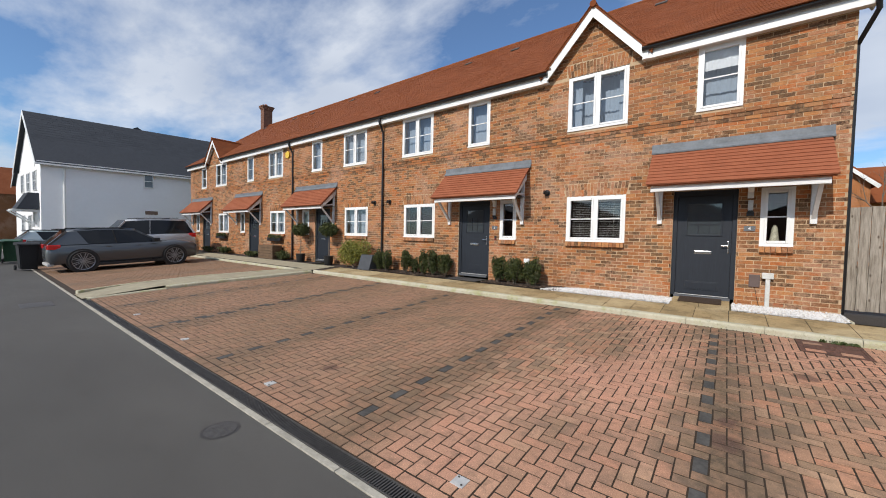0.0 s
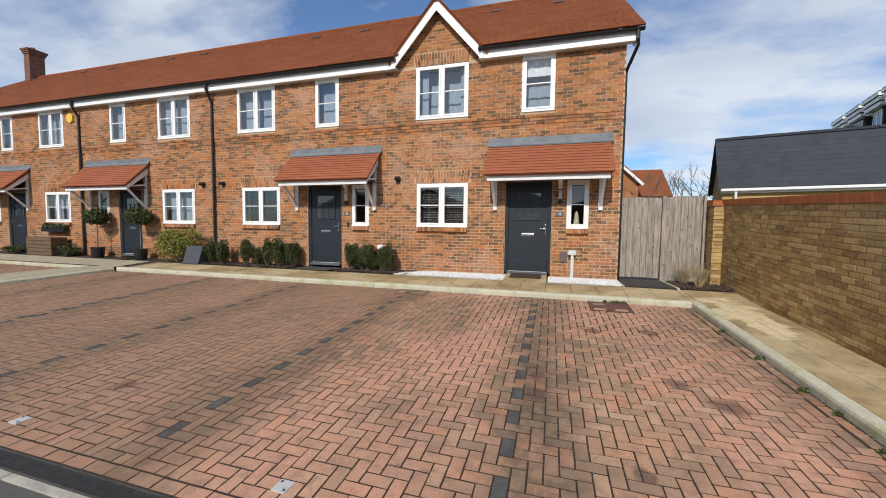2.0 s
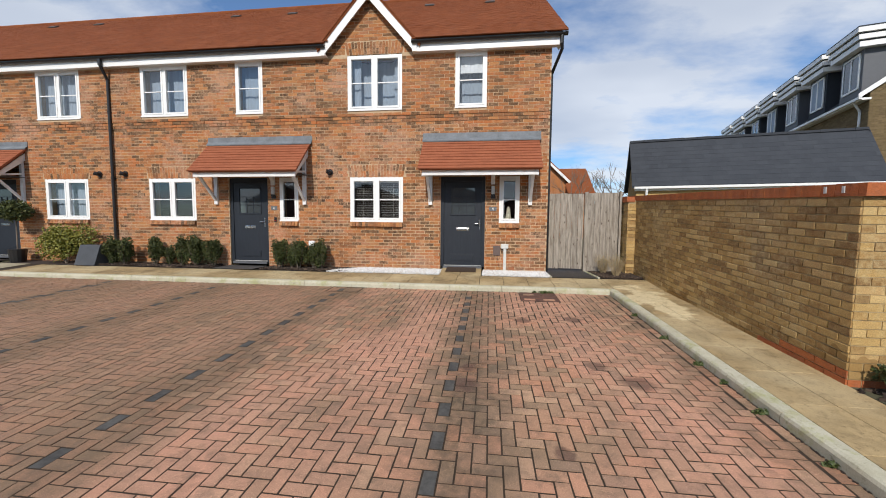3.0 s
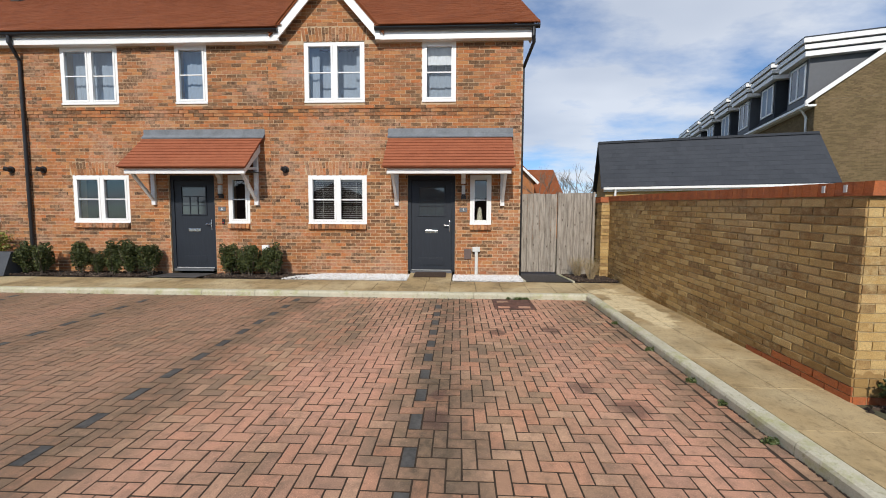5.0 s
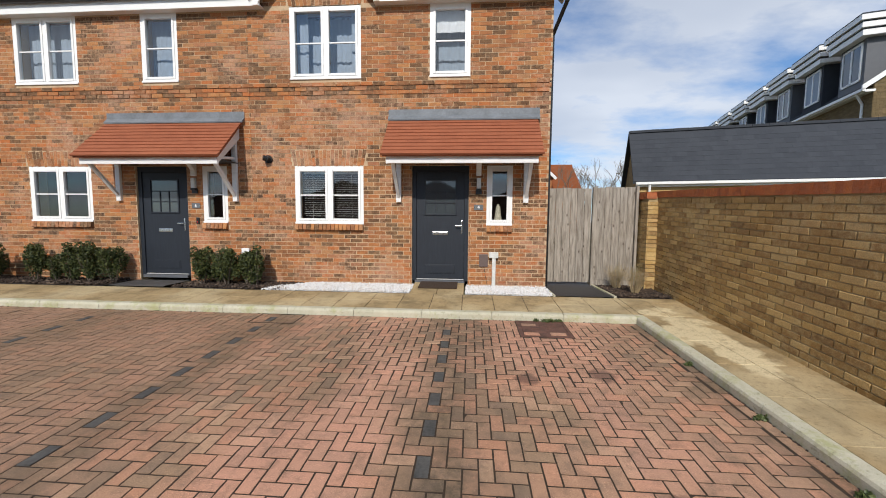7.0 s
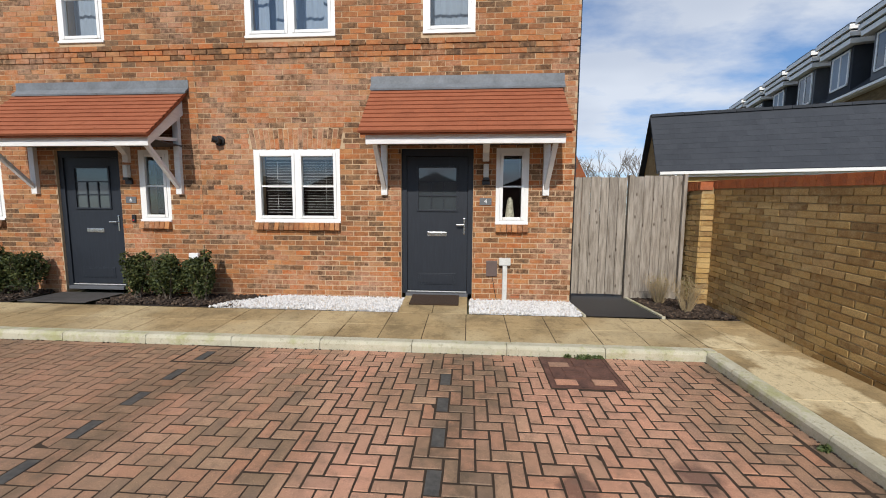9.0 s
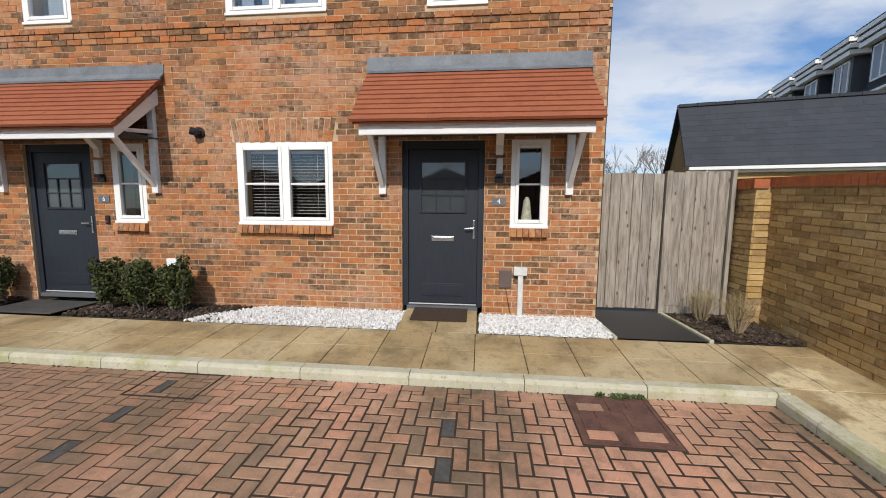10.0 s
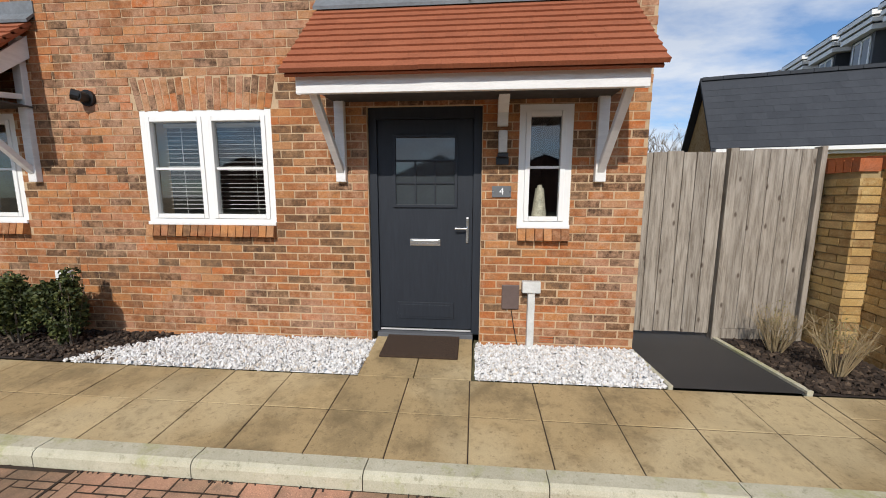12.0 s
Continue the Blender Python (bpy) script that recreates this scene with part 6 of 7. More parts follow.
def tprism(m, pts, a, b, axis="y"):
    bm = bmesh.new()
    prism(bm, pts, a, b, axis)
    bm.transform(m)
    return bm


def far_window(m, parent, x, z, w, h, face="y", y=0.0, sashes=2):
    """A small window on the y (looking to -y) or x (looking to either side) face of a far building."""
    def q(a, b, c, d, e, f):
        return (a, b, c, d, e, f) if face == "y" else (c, d, a, b, e, f)
    s = 0.06
    bm = bmesh.new()
    y0, y1 = (y - 0.05, y + 0.03) if face != "+x" else (y - 0.03, y + 0.05)
    for a, b, e, f in ((x - w / 2, x - w / 2 + s, z, z + h), (x + w / 2 - s, x + w / 2, z, z + h), (x - w / 2, x + w / 2, z + h - s, z + h), (x - w / 2, x + w / 2, z, z + s), (x - s / 2, x + s / 2, z, z + h))[:5 if sashes == 2 else 4]:
        box(bm, *q(a, b, y0, y1, e, f), m)
    box(bm, *q(x - w / 2, x + w / 2, y0 + 0.01, y1 - 0.01, z + h * 0.5 - 0.02, z + h * 0.5 + 0.02), m)
    win = part("window", bm, UPVC, parent, "white framed window")
    bm = bmesh.new()
    box(bm, *q(x - w / 2 + 0.01, x + w / 2 - 0.01, y0 + 0.03, y1 - 0.025, z + 0.01, z + h - 0.01), m)
    part("pane", bm, FARGLASS, win)


# white rendered houses beyond the terrace
def white_house(x, y, turn, wide, deep, eave, ridge, label, side_window=True, front=True):
    # the plot is a little skewed: its front does not stand square to its side
    m = Matrix(((math.cos(radians(4)), math.sin(radians(-turn)), 0, x), (math.sin(radians(4)), math.cos(radians(-turn)), 0, y), (0, 0, 1, 0), (0, 0, 0, 1)))
    t = tagged(empty("white_house", (x, y, 0)), label, "house", "white rendered houses")
    part("wall", tbox(m, -wide, 0, 0, deep, -0.2, eave), RENDER, t, "smooth white rendered wall")
    part("gable_wall", tprism(m, [(-wide, eave), (0, eave), (-wide / 2, ridge - 0.12)], 0.0, deep), RENDER, t)
    bm = bmesh.new()
    k = (ridge - eave) / (wide / 2)
    for s in (-1, 1):
        e = -wide / 2 + s * (wide / 2 + 0.3)
        ze = eave - 0.3 * k
        prism(bm, [(-wide / 2, ridge), (-wide / 2, ridge - 0.12), (e, ze - 0.06), (e, ze + 0.06)], -0.25, deep)
    bm.transform(m)
    roof = part("roof", bm, SLATE, t, "dark slate roof")
    c, h, tt = [], [], []
    L = math.hypot(wide / 2 + 0.3, ridge - eave + 0.3 * k)
    ang = math.atan(k)
    r = np.random.RandomState(5)
    rot = np.array(m.to_3x3()) @ np.array(Euler((0, ang - 0.02, 0)).to_matrix())
    for i in range(int(L / 0.25)):
        yy = -0.25 - (0.25 if i % 2 else 0)
        while yy < deep:
            a, b = max(yy, -0.25), min(yy + 0.49, deep)
            yy += 0.5
            if b - a < 0.05:
                continue
            d = L - 0.12 - i * 0.25
            c.append(m @ Vector((-wide / 2 + d * math.cos(ang), (a + b) / 2, ridge + 0.02 - d * math.sin(ang))))
            h.append((0.15, (b - a) / 2, 0.008))
    joined("slating", c, h, SLATE, roof, rot)
    part("gutter", tbox(m, 0.22, 0.34, -0.25, deep, eave - 0.36, eave - 0.26), UPVC, t, "white gutter")
    part("fascia", tbox(m, 0.02, 0.22, -0.2, deep, eave - 0.32, eave - 0.12), UPVC, t)
    bm = bmesh.new()
    for s in (-1, 1):
        e = -wide / 2 + s * (wide / 2 + 0.3)
        prism(bm, [(-wide / 2, ridge + 0.02), (-wide / 2, ridge - 0.28), (e, eave - 0.3 * k - 0.24), (e, eave - 0.3 * k + 0.04)], -0.28, -0.251)
    bm.transform(m)
    part("barge_board", bm, UPVC, t, "white barge boards")
    bm = bmesh.new()
    rod(bm, m @ Vector((0.06, 1.0, 0.0)), m @ Vector((0.06, 1.0, eave - 0.4)), 0.05, 8)
    part("downpipe", bm, UPVC, t)
    if side_window:
        far_window(m, t, 5.15, 4.5, 0.55, 0.95, "+x", 0.0, 1)
        part("vent_grille", tbox(m, 0.0, 0.04, 4.95, 5.65, 2.65, 2.9), simple("brown_grille", (0.18, 0.12, 0.09), 0.7, bumps=0.0), t)
    if front:
        for x2 in (-1.5, -3.4, -5.3):
            far_window(m, t, x2, 3.9, 1.0, 1.25, "y", 0.0)
        for x2 in (-3.0, -5.2):
            far_window(m, t, x2, 1.2, 1.0, 1.2, "y", 0.0)
    return t, m


wh, wm = white_house(-33.0, 1.85, -8.0, 6.6, 15.0, 5.75, 9.15, "white rendered house with dark slate roof and a small side window")
part("side_dormer_roof", tprism(wm, [(4.3, 8.55), (6.9, 8.55), (5.6, 9.4)], -5.3, -3.6, "x"), SLATE, wh)
for px in (0.6,):
    bm = bmesh.new()
    box(bm, -1.85, -0.45, -1.1, 0.0, 2.55, 2.68, wm)
    prism2 = None
    part("porch_beam", bm, UPVC, wh)
    bm = bmesh.new()
    vs = [bm.verts.new(p) for p in ((-1.9, -0.95, 2.7), (-0.3, -0.95, 2.7), (-0.3, 0, 2.7), (-1.9, 0, 2.7), (-1.85, -0.45, 3.7), (-0.45, -0.45, 3.7), (-0.45, 0, 3.7), (-1.85, 0, 3.7))]
    for q in ((0, 3, 2, 1), (4, 5, 6, 7), (0, 1, 5, 4), (1, 2, 6, 5), (2, 3, 7, 6), (3, 0, 4, 7)):
        bm.faces.new([vs[i] for i in q])
    bm.transform(wm)
    part("porch_roof", bm, SLATE, wh)
    for x2 in (-1.75, -0.55):
        bm = bmesh.new()
        bar(bm, wm @ Vector((x2, -0.05, 1.7)), wm @ Vector((x2, -1.15, 2.6)), 0.08, 0.08)
        bar(bm, wm @ Vector((x2, -0.05, 1.6)), wm @ Vector((x2, -0.05, 2.6)), 0.08, 0.08)
        part("porch_bracket", bm, UPVC, wh)
white_house(-44.5, 2.5, -4.0, 8.0, 12.0, 5.7, 9.3, "farther white rendered house with a dark slate roof", False)
t = tagged(empty("brick_house", (-60, -4, 0)), "distant dark red brick house at the road's end", "house")
part("wall", tbox(frame_at(-58, -6.0, 0, 0), -8, 0, 0, 10, -0.1, 5.0), RED, t)
part("roof", tprism(frame_at(-58, -6.0, 0, 0), [(-8.3, 4.9), (0.3, 4.9), (-4, 8.0)], 0, 10), ROOF, t)

# low slate-roofed garage behind the garden wall
gm = frame_at(5.67, 13.82, 0, -12.5)
GE, GR, GY, GL = 2.95, 4.78, 1.18, 7.1
t = tagged(empty("garage", (5.7, 13.8, 0.3)), "low buff brick garage with a steep dark slate roof", "garage")
part("wall", tbox(gm, 0.12, GL - 0.12, 0.10, 2 * GY - 0.1, 0.2, GE - 0.02), BUFF, t)
part("gable_wall", tprism(gm, [(0.10, GE - 0.02), (2 * GY - 0.1, GE - 0.02), (GY, GR - 0.17)], 0.12, GL - 0.12, "x"), BUFF, t, "buff brick gable")
part("roof", tprism(gm, [(-0.02, GE - 0.03), (GY, GR), (2 * GY + 0.02, GE - 0.03), (2 * GY + 0.02, GE - 0.09), (GY, GR - 0.08), (-0.02, GE - 0.09)], 0, GL, "x"), SLATE, t, "dark slate roof")
roof = [o for o in t.children if o.name.startswith("roof")][0]
c, h = [], []
ang = math.atan2(GR - GE, GY)
L = math.hypot(GR - GE, GY)
rot = np.array(gm.to_3x3()) @ np.array(Euler((ang - 0.02, 0, 0)).to_matrix())
for i in range(int(L / 0.2)):
    d = 0.1 + i * 0.2
    x = -0.02 - (0.15 if i % 2 else 0)
    while x < GL + 0.02:
        a, b = max(x, -0.02), min(x + 0.2985, GL + 0.02)
        x += 0.3
        if b - a < 0.04:
            continue
        c.append(gm @ Vector(((a + b) / 2, d * math.cos(ang) - 0.012, GE + d * math.sin(ang))))
        h.append(((b - a) / 2, 0.13, 0.007))
joined("slating", c, h, SLATE, roof, rot)
bm = bmesh.new()
k = 0.0
while k < GL:
    box(bm, k, min(k + 0.44, GL), GY - 0.08, GY + 0.08, GR - 0.05, GR + 0.03 + (0.006 if round(k / 0.45) % 2 else 0), gm)
    k += 0.45
part("ridge_tiles", bm, SLATE, roof)
for xv in (-0.03, GL + 0.01):
    part("verge_strip", tprism(gm, [(-0.04, GE - 0.04), (GY, GR + 0.03), (2 * GY + 0.04, GE - 0.04), (2 * GY + 0.04, GE - 0.11), (GY, GR - 0.09), (-0.04, GE - 0.11)], xv, xv + 0.025, "x"), SLATE, roof)
part("gutter", tbox(gm, 0.04, GL, -0.12, -0.01, GE - 0.13, GE - 0.05), UPVC, t, "white gutter")
part("fascia", tbox(gm, 0.06, GL - 0.02, -0.005, 0.098, GE - 0.20, GE - 0.10), UPVC, t)
bm = bmesh.new()
rod(bm, gm @ Vector((0.45, -0.06, GE - 0.12)), gm @ Vector((0.45, 0.06, 0.3)), 0.04, 8)
part("downpipe", bm, UPVC, t)

# long buff brick building with dormers
BX, BY, BE = 17.85, 19.1, 7.75
dm = frame_at(BX, BY, 0, -16.0)
t = tagged(empty("dormer_building", (BX, BY, 0.3)), "long buff brick building with white-edged dormers on its roof", "building")
part("wall", tbox(dm, 0, 9.5, 0, 24, 0.1, BE), simple("far_buff_brick", (0.17, 0.13, 0.075), 0.9, vary=0.3, scale=7, bumps=0.4, stretch=(1, 1, 3)), t, "buff brickwork")
rw2 = np.random.RandomState(12)
c, h, tt = [], [], []
for k in range(int((BE - 3.6) / 0.075)):
    x = 0.0 if k % 2 else -0.1125
    while x < 6.5:
        a, b = max(0, x), x + 0.215
        x += 0.225
        if b - a > 0.04:
            c.append(dm @ Vector(((a + b) / 2, -0.004, 3.6 + k * 0.075))), h.append(((b - a) / 2, 0.012, 0.0325))
rotd = np.array(dm.to_3x3())
nface = len(c)
pitch = 0.80
for k in range(60):
    z = BE + k * 0.075
    x = z and (z - BE) / pitch + 0.1
    while x < 6.5:
        c.append(dm @ Vector((x + 0.11, -0.004, z))), h.append((0.1075, 0.012, 0.0325))
        x += 0.225
for k in range(int((BE - 3.6) / 0.075)):
    y = 0.0 if k % 2 else -0.1125
    while y < 9.0:
        a, b = max(0, y), y + 0.215
        y += 0.225
        if b - a > 0.04:
            c.append(dm @ Vector((-0.004, (a + b) / 2, 3.6 + k * 0.075))), h.append((0.012, (b - a) / 2, 0.0325))
joined("brickwork", c, h, BUFF_DARK, t, rotd)
part("gable_wall", tprism(dm, [(0, BE), (9.5, BE), (4.75, BE + 4.75 * pitch)], 0.01, 0.4), BUFF_DARK, t)
bm = bmesh.new()
prism(bm, [(-0.35, BE - 0.2), (4.75, BE + 4.75 * pitch + 0.08), (9.85, BE - 0.2), (4.75, BE + 4.75 * pitch - 0.1)], -0.05, 24)
bm.transform(dm)
part("roof", bm, SLATE, t, "dark slate roof slope")
bm = bmesh.new()
prism(bm, [(-0.45, BE - 0.30), (-0.45, BE - 0.06), (4.75, BE + 4.75 * pitch + 0.10), (4.75, BE + 4.75 * pitch - 0.16)], -0.12, -0.05)
bm.transform(dm)
part("barge_board", bm, UPVC, t, "white barge board")
bm = bmesh.new()
box(bm, -0.45, -0.33, -0.12, 24, BE - 0.32, BE - 0.2, dm)
box(bm, -0.33, 0.0, -0.1, 24, BE - 0.36, BE - 0.26, dm)
part("gutter", bm, UPVC, t, "white gutter and soffit")
for y in (0.45, 7.2, 14.0):
    bm = bmesh.new()
    rod(bm, dm @ Vector((-0.36, y, BE - 0.3)), dm @ Vector((-0.06, y + 0.1, BE - 0.75)), 0.05, 8)
    rod(bm, dm @ Vector((-0.06, y + 0.1, BE - 0.75)), dm @ Vector((-0.06, y + 0.1, 0.2)), 0.05, 8)
    part("downpipe", bm, UPVC, t, "white downpipe")
for k in range(7):
    y0 = 0.75 + 3.1 * k
    z0, z1 = BE + 0.12, BE + 2.25
    depth = 3.4
    w = 1.75
    d = part("dormer", tbox(dm, 0.02, 0.02 + depth, y0, y0 + w, BE - 0.1, z1), GREYWALL if k in (0, 2) else SLATE, t, "grey-cheeked flat-roofed dormer")
    o = 0.32
    for j, (za, zb_, oo) in enumerate(((0.0, 0.24, o), (0.32, 0.54, o + 0.08), (0.62, 0.84, o + 0.16))):
        part("dormer_fascia", tbox(dm, -oo, depth + 0.1, y0 - oo, y0 + w + oo, z1 + za, z1 + zb_), UPVC, d, "white stepped roof edge")
        part("dormer_capping", tbox(dm, -oo + 0.03, depth + 0.1, y0 - oo + 0.03, y0 + w + oo - 0.03, z1 + zb_, z1 + zb_ + 0.08), SLATE, d)
    bm = bmesh.new()
    ya, yb, za, zb_ = y0 + 0.2, y0 + w - 0.2, z0 + 0.3, z1 - 0.12
    for a, b, e, f in ((ya, ya + 0.09, za, zb_), (yb - 0.09, yb, za, zb_), (ya, yb, zb_ - 0.09, zb_), (ya, yb, za, za + 0.09), ((ya + yb) / 2 - 0.05, (ya + yb) / 2 + 0.05, za, zb_)):
        box(bm, -0.03, 0.03, a, b, e, f, dm)
    part("dormer_window", bm, UPVC, d)
    part("pane", tbox(dm, -0.005, 0.012, ya + 0.05, yb - 0.05, za + 0.05, zb_ - 0.05), SKY_TINT_NET if k % 2 else FARGLASS, d)

# red-roofed house behind the gate
rm = frame_at(5.9, 30.0, 0, 0)
t = tagged(empty("red_roofed_house", (7.5, 32, 0.3)), "brick house with orange-red tiled roof behind the gate", "house")
part("wall", tbox(rm, -1.6, 2.9, 0.3, 7, 0.2, 4.0), RED, t)
part("roof", tprism(rm, [(0.0, 3.95), (3.4, 6.4), (6.8, 3.95)], -1.9, 2.9, "x"), ROOF, t, "orange-red clay roof")
bm = bmesh.new()
prism(bm, [(-1.2, 4.55), (-1.2, 4.75), (0.55, 3.75 + 2.0), (0.55, 5.5)][::-1], -0.9, -0.8)
bm.transform(rm)
part("gable_front", tprism(rm, [(-3.0, 0.3), (0.35, 0.3), (0.35, 5.0), (-1.2, 6.5), (-3.0, 5.0)], -1.0, 0.5), RED, t)
part("side_roof", tprism(rm, [(-1.2, 6.62), (-1.2, 6.5), (0.6, 4.75), (0.7, 4.85)], -1.3, 2.5), ROOF, t)
bm = bmesh.new()
prism(bm, [(-1.2, 6.5), (-1.2, 6.3), (0.55, 4.6), (0.68, 4.75)], -1.36, -1.3)
bm.transform(rm)
part("barge_board", bm, UPVC, t, "white barge board")

# plain houses far across the road: one gable known from its reflection
# the rest of the row is unseen, added to darken the window reflections
for k, x in enumerate((-35, -20, -5, 10, 25)):
    m = frame_at(x, -43, 0, 180)
    t = tagged(empty("house_opposite", (x, -43, 0)), "plain unseen gabled house across the road, there to darken window reflections", "house", "houses across the road")
    part("wall", tbox(m, -6.8, 6.8, 0, 8, -0.1, 4.9), DARK_BRICK, t)
    part("gable_wall", tprism(m, [(-6.8, 4.9), (6.8, 4.9), (0, 7.7)], 0.05, 7.9), DARK_BRICK, t)
    part("roof", tprism(m, [(-7.2, 4.7), (-7.2, 4.85), (0, 7.9), (7.2, 4.85), (7.2, 4.7), (0, 7.75)], -0.2, 8.2), SLATE, t)


# ---- vehicles and bins ----
def wheel(parent, m, x, y, r, side):
    """A tyre with a spoked alloy rim; side is +1 when it looks to +y."""
    bm = bmesh.new()
    n = 32
    prof = [(r * 0.78, 0.11), (r * 0.95, 0.115), (r, 0.075), (r, -0.075), (r * 0.93, -0.11), (r * 0.78, -0.11)]
    rings = [[bm.verts.new((x + q * math.cos(2 * math.pi * i / n), y + side * d, r + q * math.sin(2 * math.pi * i / n))) for q, d in prof] for i in range(n)]
    for i in range(n):
        a, b = rings[i], rings[(i + 1) % n]
        for j in range(len(prof)):
            bm.faces.new((a[j], a[(j + 1) % len(prof)], b[(j + 1) % len(prof)], b[j]))
    bmesh.ops.recalc_face_normals(bm, faces=bm.faces)
    bm.transform(m)
    w = part("wheel", bm, TYRE, parent, "black tyre")
    bm = bmesh.new()
    rod(bm, (x, y + side * 0.02, r), (x, y + side * 0.04, r), r * 0.78, 32)
    bm.transform(m)
    part("brake_disc", bm, BLACK, w)
    bm = bmesh.new()
    for i in range(8):
        a = 2 * math.pi * i / 8
        for da in (-0.28, 0.28):
            bar(bm, (x + 0.05 * math.cos(a), y + side * 0.095, r + 0.05 * math.sin(a)), (x + r * 0.76 * math.cos(a + da), y + side * 0.085, r + r * 0.76 * math.sin(a + da)), 0.022, 0.022)
    rod(bm, (x, y + side * 0.07, r), (x, y + side * 0.11, r), 0.055, 14)
    ri = [(r * 0.75, 0.10), (r * 0.80, 0.118), (r * 0.80, 0.05), (r * 0.75, 0.05)]
    rings = [[bm.verts.new((x + q * math.cos(2 * math.pi * i / n), y + side * d, r + q * math.sin(2 * math.pi * i / n))) for q, d in ri] for i in range(n)]
    for i in range(n):
        a, b = rings[i], rings[(i + 1) % n]
        for j in range(4):
            bm.faces.new((a[j], a[(j + 1) % 4], b[(j + 1) % 4], b[j]))
    bmesh.ops.recalc_face_normals(bm, faces=bm.faces)
    bm.transform(m)
    part("rim", bm, RIM, w, "silver multi-spoke alloy rim")


def loft(stations, m):
    bm = bmesh.new()
    rows = [[bm.verts.new(p) for p in s] for s in stations]
    for a, b in zip(rows, rows[1:]):
        for i in range(len(a) - 1):
            bm.faces.new((a[i], b[i], b[i + 1], a[i + 1]))
    bm.faces.new(rows[0])
    bm.faces.new(rows[-1][::-1])
    bmesh.ops.recalc_face_normals(bm, faces=bm.faces)
    bm.transform(m)
    return bm


def car(name, m, label, body_paint, length, width, height, belt, boxy, wheel_r, group=""):
    """A hatchback or off-roader: x forwards from the rear bumper, y to its left side."""
    t = tagged(empty(name, m.translation), label, "car", group)
    hw = width / 2
    L = length
    sill = 0.31
    # lower body: x, floor, shoulder height, half width
    st = [(0.0, 0.42, belt * 0.80, hw * 0.84), (0.06, 0.34, belt * 0.93, hw * 0.93), (0.25, sill + 0.04, belt * 1.0, hw * 0.985), (L * 0.25, sill, belt * 1.01, hw), (L * 0.5, sill, belt, hw),
          (L * 0.68, sill, belt * 0.98, hw), (L * 0.72, sill, belt * 0.97, hw), (L * 0.88, sill, belt * (0.96 if not boxy else 0.97), hw * 0.985), (L * 0.965, 0.30, belt * (0.89 if not boxy else 0.92), hw * 0.94), (L, 0.36, belt * 0.76, hw * 0.82)]
    rows = []
    for x, zb, zt, w in st:
        mid = zb + (zt - zb) * 0.55
        half = [(x, w * 0.90, zb), (x, w * 0.985, zb + 0.10), (x, w, mid), (x, w * 0.975, zt - 0.10), (x, w * 0.90, zt - 0.02), (x, w * 0.55, zt + 0.015)]
        rows.append(half + [(p[0], -p[1], p[2]) for p in half[::-1]])
    body = part("body", loft(rows, m), body_paint, t, smooth=True)
    # glasshouse: x, z low, z top, half width low, half width top
    rear, front = (L * 0.01, L * 0.115), (L * 0.54, L * 0.71)
    if boxy:
        rear, front = (L * 0.01, L * 0.07), (L * 0.58, L * 0.70)
    gs = [(rear[0], belt * 0.98, belt * 0.99, hw * 0.88, hw * 0.86), (rear[1], belt * 0.98, height - 0.05, hw * 0.92, hw * 0.70), (L * 0.30, belt * 0.98, height, hw * 0.93, hw * 0.73),
          (L * 0.42, belt * 0.98, height - 0.005, hw * 0.93, hw * 0.73), (front[0], belt * 0.97, height - 0.06, hw * 0.92, hw * 0.71), (front[1], belt * 0.95, belt * 0.985, hw * 0.88, hw * 0.80)]
    rows = [[(x, wl, zl), (x, wt + 0.02, zt - 0.07 if zt > belt * 1.1 else zt - 0.005), (x, wt * 0.93, zt), (x, -wt * 0.93, zt), (x, -wt - 0.02, zt - 0.07 if zt > belt * 1.1 else zt - 0.005), (x, -wl, zl)] for x, zl, zt, wl, wt in gs]
    part("glasshouse", loft(rows, m), CARGLASS, t, "dark tinted windows", smooth=False)
    # painted roof skin and pillars standing proud of the glass
    rs_ = [[(x, wt + 0.028, zt - 0.075), (x, wt * 0.93, zt + 0.012), (x, -wt * 0.93, zt + 0.012), (x, -wt - 0.028, zt - 0.075)] for x, zl, zt, wl, wt in gs[1:5]]
    part("roof", loft(rs_, m), body_paint, t, smooth=True)
    for s in (-1, 1):
        bm = bmesh.new()
        def glass_pt(i, f):
            x, zl, zt, wl, wt = gs[i]
            return Vector((x, s * (wl + (wt + 0.02 - wl) * f + 0.006), zl + (zt - 0.07 - zl) * f))
        bar(bm, glass_pt(0, 0.0), glass_pt(1, 1.0), 0.05, 0.09)
        bm.transform(m)
        part("rear_pillar", bm, body_paint, t)
        bm = bmesh.new()
        bar(bm, glass_pt(5, 0.0), glass_pt(4, 1.0), 0.035, 0.07)
        bm.transform(m)
        part("front_pillar", bm, body_paint, t)
        bm = bmesh.new()
        a, b = Vector((L * 0.40, s * (hw * 0.93 + 0.005), belt * 0.98)), Vector((L * 0.385, s * (hw * 0.73 + 0.026), height - 0.075))
        bar(bm, a, b, 0.02, 0.05)
        if not boxy:
            bm.transform(m)
            part("door_pillar", bm, BLACK, t)
            bm = bmesh.new()
            quad = [glass_pt(0, 0.0), glass_pt(1, 0.0).lerp(glass_pt(2, 0.0), 0.62), glass_pt(1, 1.0).lerp(glass_pt(2, 1.0), 0.30), glass_pt(1, 1.0)]
            inner = [bm.verts.new(q - Vector((0, s * 0.03, 0))) for q in quad]
            outer = [bm.verts.new(q + Vector((0, s * 0.012, 0))) for q in quad]
            bm.faces.new(outer)
